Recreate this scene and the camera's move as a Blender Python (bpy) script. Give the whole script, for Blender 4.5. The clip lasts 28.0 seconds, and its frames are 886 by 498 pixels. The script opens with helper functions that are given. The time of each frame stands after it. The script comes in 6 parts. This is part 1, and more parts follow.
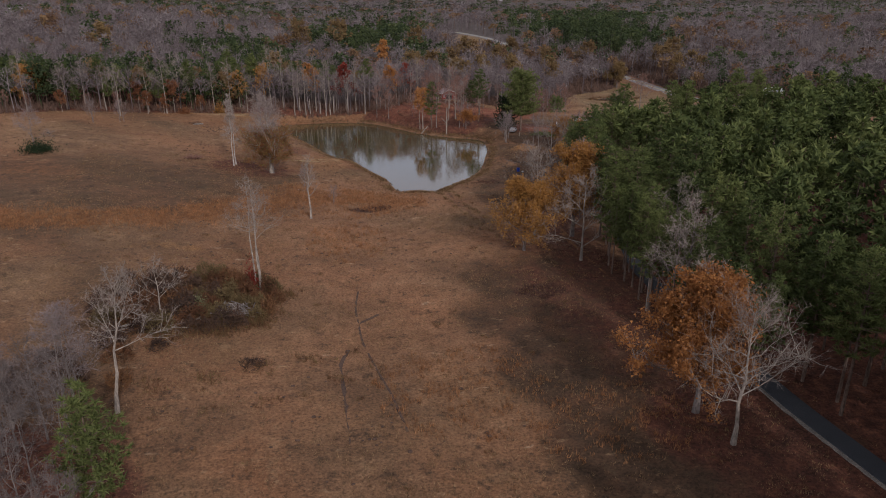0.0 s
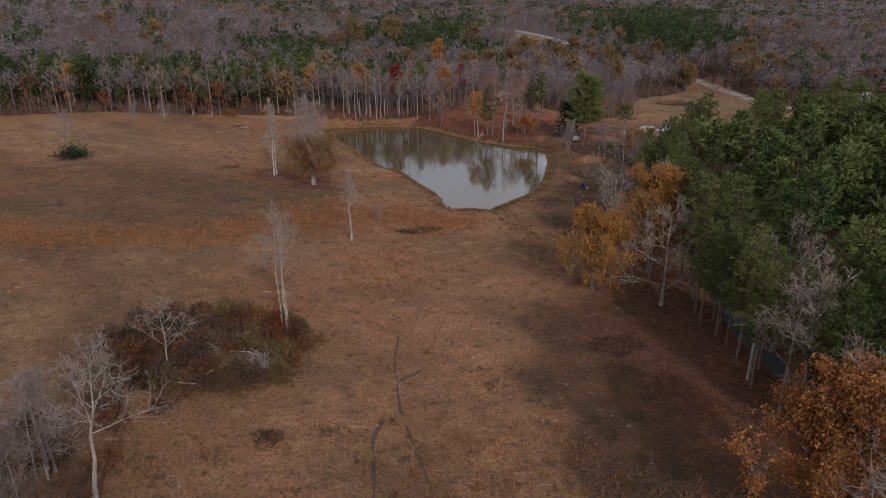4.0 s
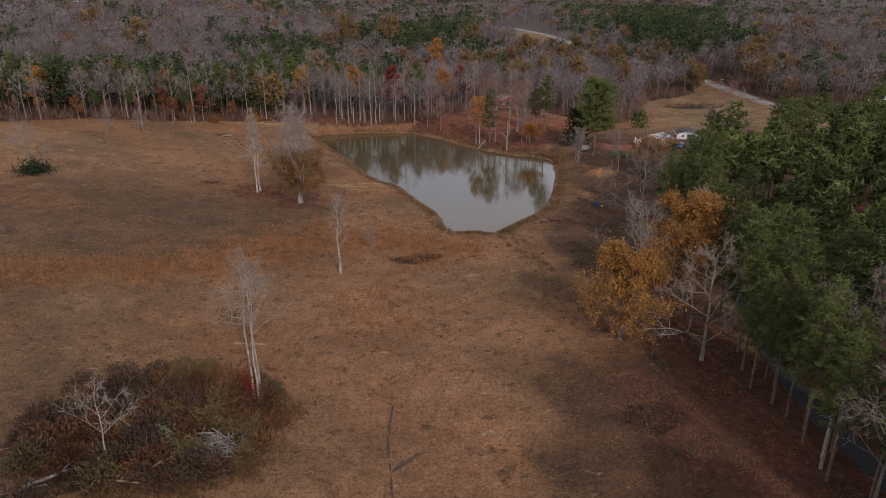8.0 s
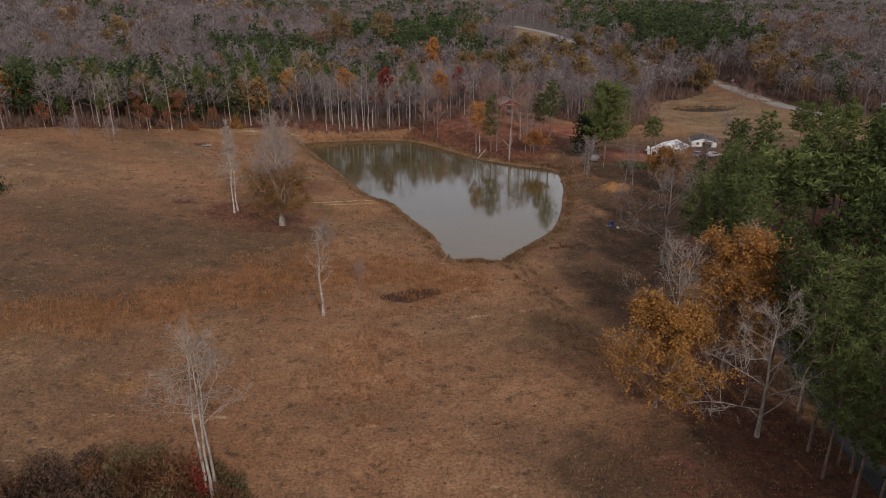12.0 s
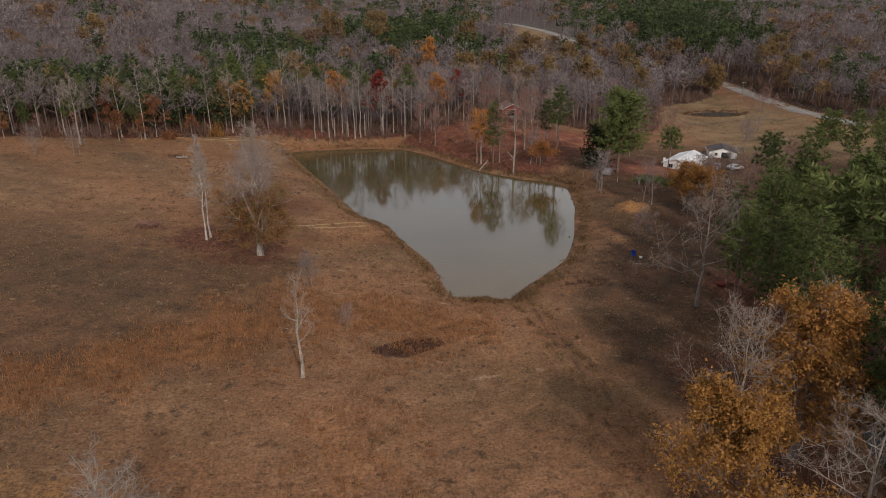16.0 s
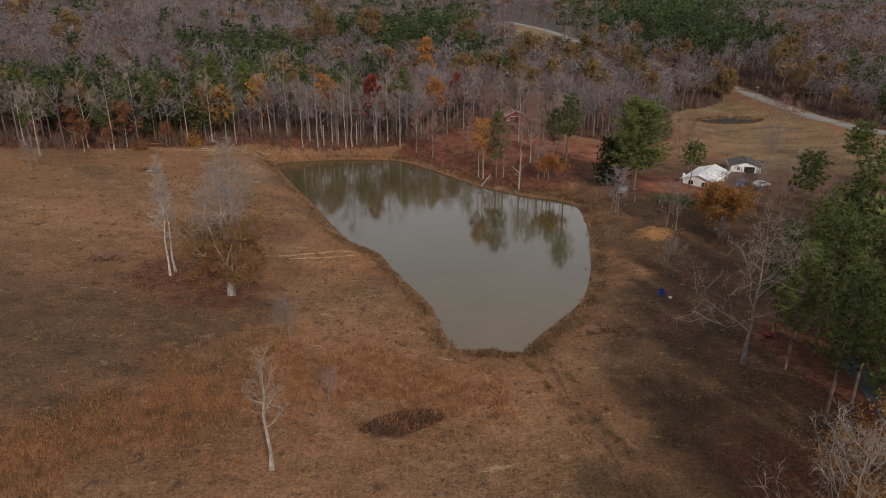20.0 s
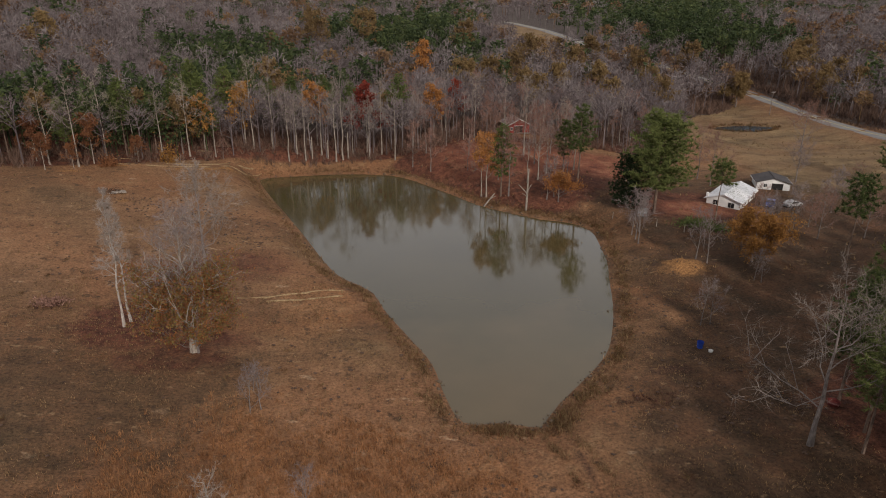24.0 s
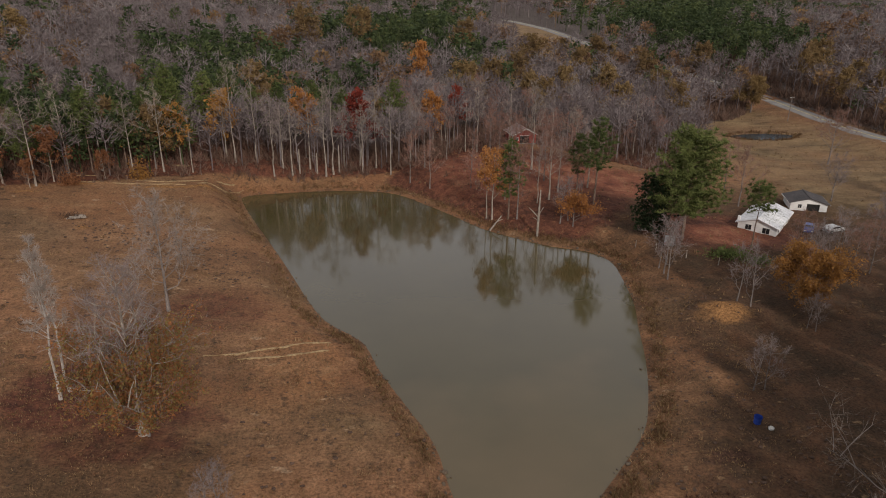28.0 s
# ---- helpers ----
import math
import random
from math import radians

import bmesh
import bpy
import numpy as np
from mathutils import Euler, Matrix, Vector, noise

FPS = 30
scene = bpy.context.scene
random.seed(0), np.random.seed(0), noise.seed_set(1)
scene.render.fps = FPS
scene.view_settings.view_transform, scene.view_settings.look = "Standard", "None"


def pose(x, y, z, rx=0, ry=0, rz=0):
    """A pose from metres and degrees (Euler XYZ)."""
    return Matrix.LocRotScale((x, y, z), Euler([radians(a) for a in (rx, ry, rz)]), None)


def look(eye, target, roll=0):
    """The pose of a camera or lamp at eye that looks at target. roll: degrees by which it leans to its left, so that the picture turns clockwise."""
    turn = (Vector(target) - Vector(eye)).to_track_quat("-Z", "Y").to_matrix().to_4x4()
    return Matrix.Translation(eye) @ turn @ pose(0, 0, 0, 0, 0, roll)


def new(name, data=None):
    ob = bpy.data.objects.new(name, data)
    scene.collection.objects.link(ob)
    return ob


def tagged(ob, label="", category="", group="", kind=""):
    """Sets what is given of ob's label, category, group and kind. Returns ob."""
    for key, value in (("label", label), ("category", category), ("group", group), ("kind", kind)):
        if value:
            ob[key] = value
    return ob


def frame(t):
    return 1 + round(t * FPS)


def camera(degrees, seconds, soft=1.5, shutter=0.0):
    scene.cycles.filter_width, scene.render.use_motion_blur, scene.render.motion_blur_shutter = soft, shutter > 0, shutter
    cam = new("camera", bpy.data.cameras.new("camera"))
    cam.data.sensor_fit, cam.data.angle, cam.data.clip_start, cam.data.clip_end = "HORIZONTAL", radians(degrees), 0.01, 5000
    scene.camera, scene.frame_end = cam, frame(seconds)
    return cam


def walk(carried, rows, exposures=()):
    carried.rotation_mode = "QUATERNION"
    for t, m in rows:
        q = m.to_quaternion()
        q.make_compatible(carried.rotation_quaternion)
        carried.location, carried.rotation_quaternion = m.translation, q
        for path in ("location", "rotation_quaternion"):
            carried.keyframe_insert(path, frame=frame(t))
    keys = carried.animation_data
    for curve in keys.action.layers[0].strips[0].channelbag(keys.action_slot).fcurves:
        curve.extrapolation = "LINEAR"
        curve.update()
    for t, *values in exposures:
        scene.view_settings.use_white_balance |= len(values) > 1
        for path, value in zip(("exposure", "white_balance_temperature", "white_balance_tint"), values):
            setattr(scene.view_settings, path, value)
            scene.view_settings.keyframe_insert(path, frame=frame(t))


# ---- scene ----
cam = camera(67.4, 28.0, soft=1.0)

PATH = [
    (0, (-0.408, -2.369, 44.273), (-0.055, -0.524, 43.587), -0.2),
    (1, (0.309, 1.658, 44.467), (0.662, 3.503, 43.78), -0.2),
    (2, (0.992, 5.678, 44.562), (1.348, 7.522, 43.873), -0.1),
    (2.5, (1.145, 7.847, 44.702), (1.49, 9.691, 44.01), 0.0),
    (3, (1.356, 10.064, 44.658), (1.631, 11.92, 43.965), -0.1),
    (3.5, (1.612, 12.285, 44.581), (1.816, 14.15, 43.888), -0.1),
    (5.5, (2.473, 20.451, 44.669), (2.677, 22.315, 43.974), -0.2),
    (6, (2.677, 22.577, 44.707), (2.883, 24.44, 44.011), -0.2),
    (7, (2.778, 26.584, 44.887), (2.986, 28.447, 44.189), -0.2),
    (8, (2.976, 30.746, 45.16), (3.187, 32.607, 44.458), -0.1),
    (9, (3.275, 34.875, 45.287), (3.487, 36.735, 44.583), -0.2),
    (10, (3.712, 39.183, 45.288), (3.926, 41.041, 44.581), -0.2),
    (11, (4.086, 43.151, 45.43), (4.304, 45.008, 44.721), -0.2),
    (12, (4.572, 47.134, 45.486), (4.792, 48.991, 44.775), -0.2),
    (12.5, (4.552, 49.514, 45.491), (4.774, 51.37, 44.78), -0.2),
    (14.5, (5.376, 57.876, 45.491), (5.604, 59.73, 44.777), -0.1),
    (15, (5.353, 60.101, 45.627), (5.585, 61.954, 44.91), 0.0),
    (16, (5.583, 64.188, 45.851), (5.819, 66.039, 45.131), 0.0),
    (17, (5.874, 68.459, 45.952), (6.114, 70.308, 45.228), 0.2),
    (18, (6.175, 72.744, 45.995), (6.419, 74.593, 45.27), 0.2),
    (19, (6.441, 77.016, 45.988), (6.689, 78.863, 45.263), 0.3),
    (20, (6.889, 81.276, 46.156), (7.14, 83.121, 45.428), 0.4),
    (21, (7.16, 85.517, 46.239), (7.414, 87.362, 45.51), 0.5),
    (21.5, (7.264, 87.547, 46.257), (7.522, 89.391, 45.528), 0.6),
    (23.5, (8.227, 95.894, 46.421), (8.488, 97.736, 45.688), 0.5),
    (24, (8.442, 97.823, 46.402), (8.703, 99.666, 45.671), 0.4),
    (25, (8.609, 102.083, 46.549), (8.873, 103.924, 45.814), 0.5),
    (26, (8.93, 106.311, 46.655), (9.198, 108.15, 45.917), 0.6),
    (27, (9.358, 110.473, 46.638), (9.627, 112.313, 45.901), 0.5),
    (28, (9.726, 114.741, 46.822), (9.999, 116.579, 46.082), 0.6),
]
EXPOSURES = [(0.0, -0.32, 6050, 19), (8.0, -0.21, 6250, 18), (20.0, -0.17, 6600, 14), (28.0, -0.24, 6600, 14)]
walk(cam, [(t, look(eye, target, roll)) for t, eye, target, roll in PATH], EXPOSURES)

# ---- light: hazy autumn afternoon, sun behind and to the right ----
SUN_EL, SUN_AZ = 29.5, 166.0          # azimuth clockwise from +y
world = bpy.data.worlds.new("sky")
scene.world = world
world.use_nodes = True
wn, wl = world.node_tree.nodes, world.node_tree.links
wn.clear()
sky = wn.new("ShaderNodeTexSky")
sky.sky_type, sky.sun_disc = "NISHITA", False
sky.sun_elevation, sky.sun_rotation = radians(SUN_EL), radians(SUN_AZ)
sky.air_density, sky.dust_density, sky.ozone_density = 1.0, 3.0, 1.0
wcoord = wn.new("ShaderNodeTexCoord")
wnoise = wn.new("ShaderNodeTexNoise")
wnoise.inputs["Scale"].default_value, wnoise.inputs["Detail"].default_value = 2.2, 6
wramp = wn.new("ShaderNodeValToRGB")
wramp.color_ramp.elements[0].position, wramp.color_ramp.elements[0].color = 0.30, (0.55, 0.55, 0.55, 1)
wramp.color_ramp.elements[1].position, wramp.color_ramp.elements[1].color = 0.68, (0.95, 0.95, 0.95, 1)
wmix = wn.new("ShaderNodeMix")
wmix.data_type = "RGBA"
wmix.inputs[7].default_value = (7.3, 7.35, 7.5, 1)      # thin high cloud
wback = wn.new("ShaderNodeBackground")
wback.inputs["Strength"].default_value = 0.10
wout = wn.new("ShaderNodeOutputWorld")
wl.new(wcoord.outputs["Generated"], wnoise.inputs["Vector"])
wl.new(wnoise.outputs["Fac"], wramp.inputs["Fac"])
wl.new(wramp.outputs["Color"], wmix.inputs[0])
wl.new(sky.outputs["Color"], wmix.inputs[6])
whigh = wn.new("ShaderNodeSeparateXYZ")
wl.new(wcoord.outputs["Generated"], whigh.inputs[0])
whaze = wn.new("ShaderNodeMapRange")                      # the sky whitens towards the horizon
whaze.inputs["From Min"].default_value, whaze.inputs["From Max"].default_value = 0.12, 0.6
whaze.inputs["To Min"].default_value, whaze.inputs["To Max"].default_value = 1.55, 1.0
wl.new(whigh.outputs[2], whaze.inputs["Value"])
wwhite = wn.new("ShaderNodeVectorMath")
wwhite.operation = "SCALE"
wl.new(wmix.outputs[2], wwhite.inputs[0])
wl.new(whaze.outputs[0], wwhite.inputs["Scale"])
wl.new(wwhite.outputs[0], wback.inputs["Color"])
wl.new(wback.outputs[0], wout.inputs[0])
sun = new("sun", bpy.data.lights.new("sun", "SUN"))
sun.data.energy, sun.data.angle, sun.data.color = 2.5, radians(1.6), (1.0, 0.94, 0.86)
sx, sy = math.sin(radians(SUN_AZ)), math.cos(radians(SUN_AZ))
sun.matrix_world = look((sx * 300, sy * 300, 300 * math.tan(radians(SUN_EL))), (0, 0, 0))


# ---- materials ----
class Mat:
    """A node material: small helpers to build procedural colours."""

    def __init__(self, name, rough=0.9, metal=0.0, spec=0.3):
        self.m = bpy.data.materials.new(name)
        self.m.use_nodes = True
        self.n, self.l = self.m.node_tree.nodes, self.m.node_tree.links
        self.b = self.n["Principled BSDF"]
        self.b.inputs["Roughness"].default_value = rough
        self.b.inputs["Metallic"].default_value = metal
        self.b.inputs["Specular IOR Level"].default_value = spec

    def pos(self):
        return self.n.new("ShaderNodeNewGeometry").outputs["Position"]

    def noise(self, scale, detail=4, rough=0.55, vec=None, stretch=None):
        t = self.n.new("ShaderNodeTexNoise")
        t.inputs["Scale"].default_value, t.inputs["Detail"].default_value = scale, detail
        t.inputs["Roughness"].default_value = rough
        v = vec or self.pos()
        if stretch:
            mp = self.n.new("ShaderNodeMapping")
            mp.inputs["Scale"].default_value = stretch
            self.l.new(v, mp.inputs["Vector"])
            v = mp.outputs[0]
        self.l.new(v, t.inputs["Vector"])
        return t.outputs["Fac"]

    def ramp(self, fac, *stops):
        r = self.n.new("ShaderNodeValToRGB")
        e = r.color_ramp.elements
        while len(e) < len(stops):
            e.new(0.5)
        for k, (p, c) in zip(e, stops):
            k.position, k.color = p, (*c, 1) if len(c) == 3 else c
        self.l.new(fac, r.inputs["Fac"])
        return r.outputs["Color"]

    def mix(self, fac, a, b, kind="MIX"):
        x = self.n.new("ShaderNodeMix")
        x.data_type, x.blend_type = "RGBA", kind
        for v, k in ((fac, 0), (a, 6), (b, 7)):
            if isinstance(v, (int, float)):
                x.inputs[k].default_value = v
            elif isinstance(v, tuple):
                x.inputs[k].default_value = (*v, 1)
            else:
                self.l.new(v, x.inputs[k])
        return x.outputs[2]

    def math(self, op, a, b=0.0):
        x = self.n.new("ShaderNodeMath")
        x.operation, x.use_clamp = op, False
        for v, k in ((a, 0), (b, 1)):
            if isinstance(v, (int, float)):
                x.inputs[k].default_value = v
            else:
                self.l.new(v, x.inputs[k])
        return x.outputs[0]

    def attr(self, name, out="Fac"):
        a = self.n.new("ShaderNodeAttribute")
        a.attribute_name = name
        return a.outputs[out]

    def split(self, col):
        s = self.n.new("ShaderNodeSeparateColor")
        self.l.new(col, s.inputs[0])
        return s.outputs

    def random(self):
        return self.n.new("ShaderNodeObjectInfo").outputs["Random"]

    def island(self):
        return self.n.new("ShaderNodeNewGeometry").outputs["Random Per Island"]

    def color(self, c):
        if isinstance(c, tuple):
            self.b.inputs["Base Color"].default_value = (*c, 1)
        else:
            self.l.new(c, self.b.inputs["Base Color"])
        return self

    def bump(self, h, strength=0.5, dist=0.1):
        b = self.n.new("ShaderNodeBump")
        b.inputs["Strength"].default_value, b.inputs["Distance"].default_value = strength, dist
        self.l.new(h, b.inputs["Height"])
        self.l.new(b.outputs[0], self.b.inputs["Normal"])
        return self


def grained(name, dark, light, scale, rough=0.9, bump=0.3, dist=0.03, detail=5, metal=0.0, stretch=None, big=None, spec=0.3):
    """Two-scale colour variation with fine relief."""
    k = Mat(name, rough, metal, spec)
    fine = k.noise(scale, detail, stretch=stretch)
    c = k.ramp(fine, (0.3, dark), (0.7, light))
    patch = k.ramp(k.noise(big or scale * 0.13, 3), (0.3, (0.72, 0.72, 0.72)), (0.75, (1.12, 1.1, 1.06)))
    k.color(k.mix(1.0, c, patch, "MULTIPLY"))
    k.bump(fine, bump, dist)
    return k.m


def foliage(name, stops, spread=0.5, trans=0.35, rough=0.75, by="random", tree=0.5):
    """Leaf colour that varies from tree to tree and from leaf to leaf."""
    k = Mat(name, rough, spec=0.2)
    t = k.random() if by == "random" else k.attr("tint")
    f = k.math("ADD", k.math("MULTIPLY", t, tree), k.math("MULTIPLY", k.island(), 1 - tree))
    c = k.ramp(f, *stops)
    n = k.ramp(k.noise(0.6, 3), (0.3, (0.7, 0.7, 0.7)), (0.7, (1.2, 1.2, 1.2)))
    c = k.mix(1.0, c, n, "MULTIPLY")
    k.color(c)
    if trans:
        tr = k.n.new("ShaderNodeBsdfTranslucent")
        k.l.new(c, tr.inputs["Color"])
        mx = k.n.new("ShaderNodeMixShader")
        mx.inputs[0].default_value = trans
        k.l.new(k.b.outputs[0], mx.inputs[1])
        k.l.new(tr.outputs[0], mx.inputs[2])
        k.l.new(mx.outputs[0], k.n["Material Output"].inputs["Surface"])
    return k.m


BARK_PALE = grained("bark_pale", (0.17, 0.142, 0.115), (0.42, 0.365, 0.31), 6, stretch=(1, 1, 0.3))
BARK_WHITE = grained("bark_white", (0.22, 0.19, 0.165), (0.52, 0.47, 0.425), 6, stretch=(1, 1, 0.3))
BARK_GREY = grained("bark_grey", (0.11, 0.09, 0.08), (0.27, 0.23, 0.21), 6, stretch=(1, 1, 0.3))
BARK_PINE = grained("bark_pine", (0.09, 0.06, 0.045), (0.24, 0.17, 0.13), 5, stretch=(1, 1, 0.3))
TWIG = foliage("twigs", ((0.0, (0.15, 0.115, 0.105)), (0.5, (0.21, 0.165, 0.155)), (1.0, (0.28, 0.23, 0.215))), trans=0, rough=0.9)
TWIG_PALE = foliage("twigs_pale", ((0.0, (0.18, 0.145, 0.12)), (1.0, (0.33, 0.275, 0.235))), trans=0, rough=0.9)
TWIG_RUSSET = foliage("twigs_russet", ((0.0, (0.16, 0.085, 0.065)), (1.0, (0.31, 0.175, 0.13))), trans=0, rough=0.9)
NEEDLE_TONES = ((0.0, (0.045, 0.064, 0.022)), (0.5, (0.105, 0.132, 0.04)), (1.0, (0.20, 0.22, 0.072)))
NEEDLES = foliage("pine_needles", NEEDLE_TONES, tree=0.5)
NEEDLES_JOINED = foliage("pine_needles_far", NEEDLE_TONES, tree=0.5, by="tint")
CEDAR = foliage("cedar_needles", ((0.0, (0.014, 0.026, 0.012)), (1.0, (0.04, 0.06, 0.022))))
TWIG_DARK = foliage("twigs_dark", ((0.0, (0.075, 0.06, 0.055)), (1.0, (0.17, 0.14, 0.125))), trans=0, rough=0.9)
LEAF_ORANGE = foliage("orange_leaves", ((0.0, (0.23, 0.095, 0.034)), (0.5, (0.38, 0.165, 0.05)), (1.0, (0.48, 0.235, 0.078))))
LEAF_GOLD = foliage("gold_leaves", ((0.0, (0.22, 0.11, 0.032)), (0.5, (0.38, 0.19, 0.05)), (1.0, (0.50, 0.275, 0.085))))
LEAF_AMBER = foliage("amber_leaves", ((0.0, (0.21, 0.10, 0.03)), (0.5, (0.37, 0.18, 0.048)), (1.0, (0.48, 0.255, 0.08))))
LEAF_RUST = foliage("rust_leaves", ((0.0, (0.15, 0.06, 0.03)), (1.0, (0.28, 0.125, 0.055))))
LEAF_RED = foliage("red_leaves", ((0.0, (0.16, 0.025, 0.018)), (1.0, (0.30, 0.065, 0.035))))
WOOD_GREEN = foliage("wood_green", ((0.0, (0.03, 0.045, 0.02)), (0.5, (0.058, 0.08, 0.031)), (1.0, (0.11, 0.128, 0.048))), by="tint", tree=0.55)
WOOD_GREY = foliage("wood_grey", ((0.0, (0.075, 0.056, 0.054)), (0.4, (0.135, 0.108, 0.106)), (0.75, (0.185, 0.155, 0.152)), (1.0, (0.25, 0.215, 0.205))), by="tint", tree=0.55, trans=0)
LEAF_FADED = foliage("faded_amber_leaves", ((0.0, (0.14, 0.09, 0.042)), (0.5, (0.21, 0.138, 0.06)), (1.0, (0.30, 0.205, 0.09))))
LEAF_OLIVE = foliage("olive_brown_leaves", ((0.0, (0.21, 0.08, 0.032)), (0.45, (0.31, 0.13, 0.048)), (0.62, (0.16, 0.12, 0.04)), (1.0, (0.28, 0.19, 0.068))), tree=0.1)
WOOD_RUST = foliage("wood_rust", ((0.0, (0.13, 0.075, 0.052)), (0.5, (0.19, 0.112, 0.062)), (1.0, (0.26, 0.165, 0.075))), by="tint", tree=0.6)

# ---- plan: heights, pond, edges ----
POND = [(28.2, 158.4), (24.6, 159.8), (21.2, 160.0), (19.3, 161.5), (18.4, 167.0), (17.7, 174.3), (14.5, 183.9), (12.4, 190.5),
        (10.7, 197.3), (5.8, 203.7), (2.9, 210.7), (-0.6, 222.0), (-5.5, 237.2), (-9.6, 249.3), (-14.0, 263.4), (-14.6, 269.6),
        (-6.0, 271.3), (5.5, 272.0), (14.2, 270.6), (21.3, 267.1), (27.5, 257.7), (31.9, 250.2), (36.9, 241.0), (42.0, 235.3),
        (48.0, 229.8), (54.0, 226.4), (56.6, 221.0), (55.4, 212.0), (53.6, 203.5), (50.3, 193.4), (47.1, 184.3), (43.0, 175.2),
        (39.8, 170.8), (35.6, 166.4), (32.0, 162.8), (29.3, 159.6)]


def closed_curve(points, steps):
    """A smooth closed outline through the given plan points."""
    p = np.array(points, float)
    a, b, c, d = np.roll(p, 1, 0), p, np.roll(p, -1, 0), np.roll(p, -2, 0)
    out = []
    for u in np.linspace(0, 1, steps, endpoint=False):
        out.append(0.5 * (2 * b + (c - a) * u + (2 * a - 5 * b + 4 * c - d) * u * u + (3 * b - a - 3 * c + d) * u ** 3))
    return np.stack(out, 1).reshape(-1, 2)


SHORE = closed_curve(POND, 3)
FAR_POND = [(154 + 11.5 * math.cos(a) * (1.0 + 0.12 * math.sin(3 * a)), 326.0 + 5.6 * math.sin(a)) for a in np.linspace(0, 2 * math.pi, 22)[:-1]]


def shore_distance(x, y, ring):
    """Distance to a closed outline, negative inside."""
    ring = np.asarray(ring)
    best = np.full(x.shape, 1e9)
    inside = np.zeros(x.shape, bool)
    for (ax, ay), (bx, by) in zip(ring, np.roll(ring, -1, 0)):
        dx, dy = bx - ax, by - ay
        u = np.clip(((x - ax) * dx + (y - ay) * dy) / (dx * dx + dy * dy + 1e-9), 0, 1)
        best = np.minimum(best, np.hypot(x - ax - u * dx, y - ay - u * dy))
        inside ^= ((ay > y) != (by > y)) & (x < ax + (y - ay) * dx / (dy if dy else 1e-9))
    return np.where(inside, -best, best)


def line_distance(x, y, points):
    best = np.full(np.shape(x), 1e9)
    for (ax, ay), (bx, by) in zip(points[:-1], points[1:]):
        dx, dy = bx - ax, by - ay
        u = np.clip(((x - ax) * dx + (y - ay) * dy) / (dx * dx + dy * dy + 1e-9), 0, 1)
        best = np.minimum(best, np.hypot(x - ax - u * dx, y - ay - u * dy))
    return best


def smooth(a, b, v):
    u = np.clip((v - a) / (b - a), 0, 1)
    return u * u * (3 - 2 * u)


def wave(x, y, s):
    """Cheap rolling variation, about -1 to 1, s metres long."""
    k = 6.283 / s
    return (np.sin(k * (x + 0.31 * y) + 1.7) + np.sin(k * 0.83 * (y - 0.42 * x) + 0.4) + np.sin(k * 1.37 * (0.7 * x + 0.7 * y) + 2.9)) / 3


def land(x, y):
    """Height of the natural ground."""
    x, y = np.asarray(x, float), np.asarray(y, float)
    slope = 0.075 + 0.00028 * np.clip(y, 0, 300)
    rise = 10 * np.log1p(np.exp(np.clip((5 - x) / 10, -30, 30)))
    rise = 70 * np.tanh(rise / 110) * 1.5714
    z = 0.5 + slope * rise + 0.9 * smooth(10, 38, x)
    q = y + 1.1 * np.clip(x - 20, 0, 200) - 274
    wide = 2.0 + 5.0 * smooth(15, 45, x)
    z = z + (1.7 + 2.3 * smooth(14, 40, x)) / (1 + np.exp(-np.clip(q / wide, -30, 30))) / (1 + np.exp(np.clip((x - 72) / 9, -30, 30)))
    z = z - 2.6 * smooth(118, 140, x) * smooth(262, 300, y) * (1 - smooth(180, 196, x))
    z = z + 9.0 * smooth(345, 480, y) + 5.0 * smooth(480, 800, y)
    z = z + 9.0 * smooth(390, 540, y) * smooth(30, 110, x) * smooth(520, 280, x)
    r = np.hypot(x, y)
    z = z + 38 * smooth(900, 3600, r) + 22 * smooth(2400, 4300, r) + smooth(500, 1500, r) * 9 * wave(x, y, 900) + smooth(1500, 3000, r) * 14 * wave(x + 300, y, 2100)
    return z + 0.18 * wave(x, y, 23) + 0.35 * wave(x, y, 71)


TRAIL = [(47.5, 60), (47.3, 79), (47.0, 86), (46.3, 101), (47.0, 116), (49, 130)]
DRIVE = [(58, -30), (53.5, 18), (52.0, 34), (51.4, 44), (50.8, 54), (51.1, 64), (51.6, 76), (51.8, 88), (54.0, 100), (57.5, 112), (62, 126), (70, 150)]
COW_TRACK = [(4.6, 97), (3.7, 90.4), (3.9, 80), (5.2, 72), (6.3, 66), (7.2, 58)]
GULLY = [(1.9, 78), (0.5, 73.5), (0.9, 67), (1.2, 55), (0.5, 40)]
PINE_EDGE = [(54.5, 10), (54.2, 60), (55.0, 84), (54, 96), (56, 106), (60, 118), (63, 130), (62, 146), (62, 158), (76, 166), (98, 172), (140, 186), (190, 196), (300, 190), (300, -60), (62, -60)]
NORTH_EDGE = [(-400, 120), (-200, 195), (-103, 236), (-83, 248), (-60, 252), (-46, 259), (-33, 267), (-16, 275), (20, 278), (30, 280), (60, 300), (96, 272), (112, 290), (122, 316), (138, 346), (160, 356), (176, 372), (182, 392), (196, 392), (196, 330), (199, 296), (212, 270), (400, 260), (4000, 200), (4000, 4600), (-4000, 4600), (-4000, 60)]
HILLSIDE = [(98, 462), (116, 440), (134, 442), (152, 490), (156, 560), (152, 650), (118, 650), (102, 540)]
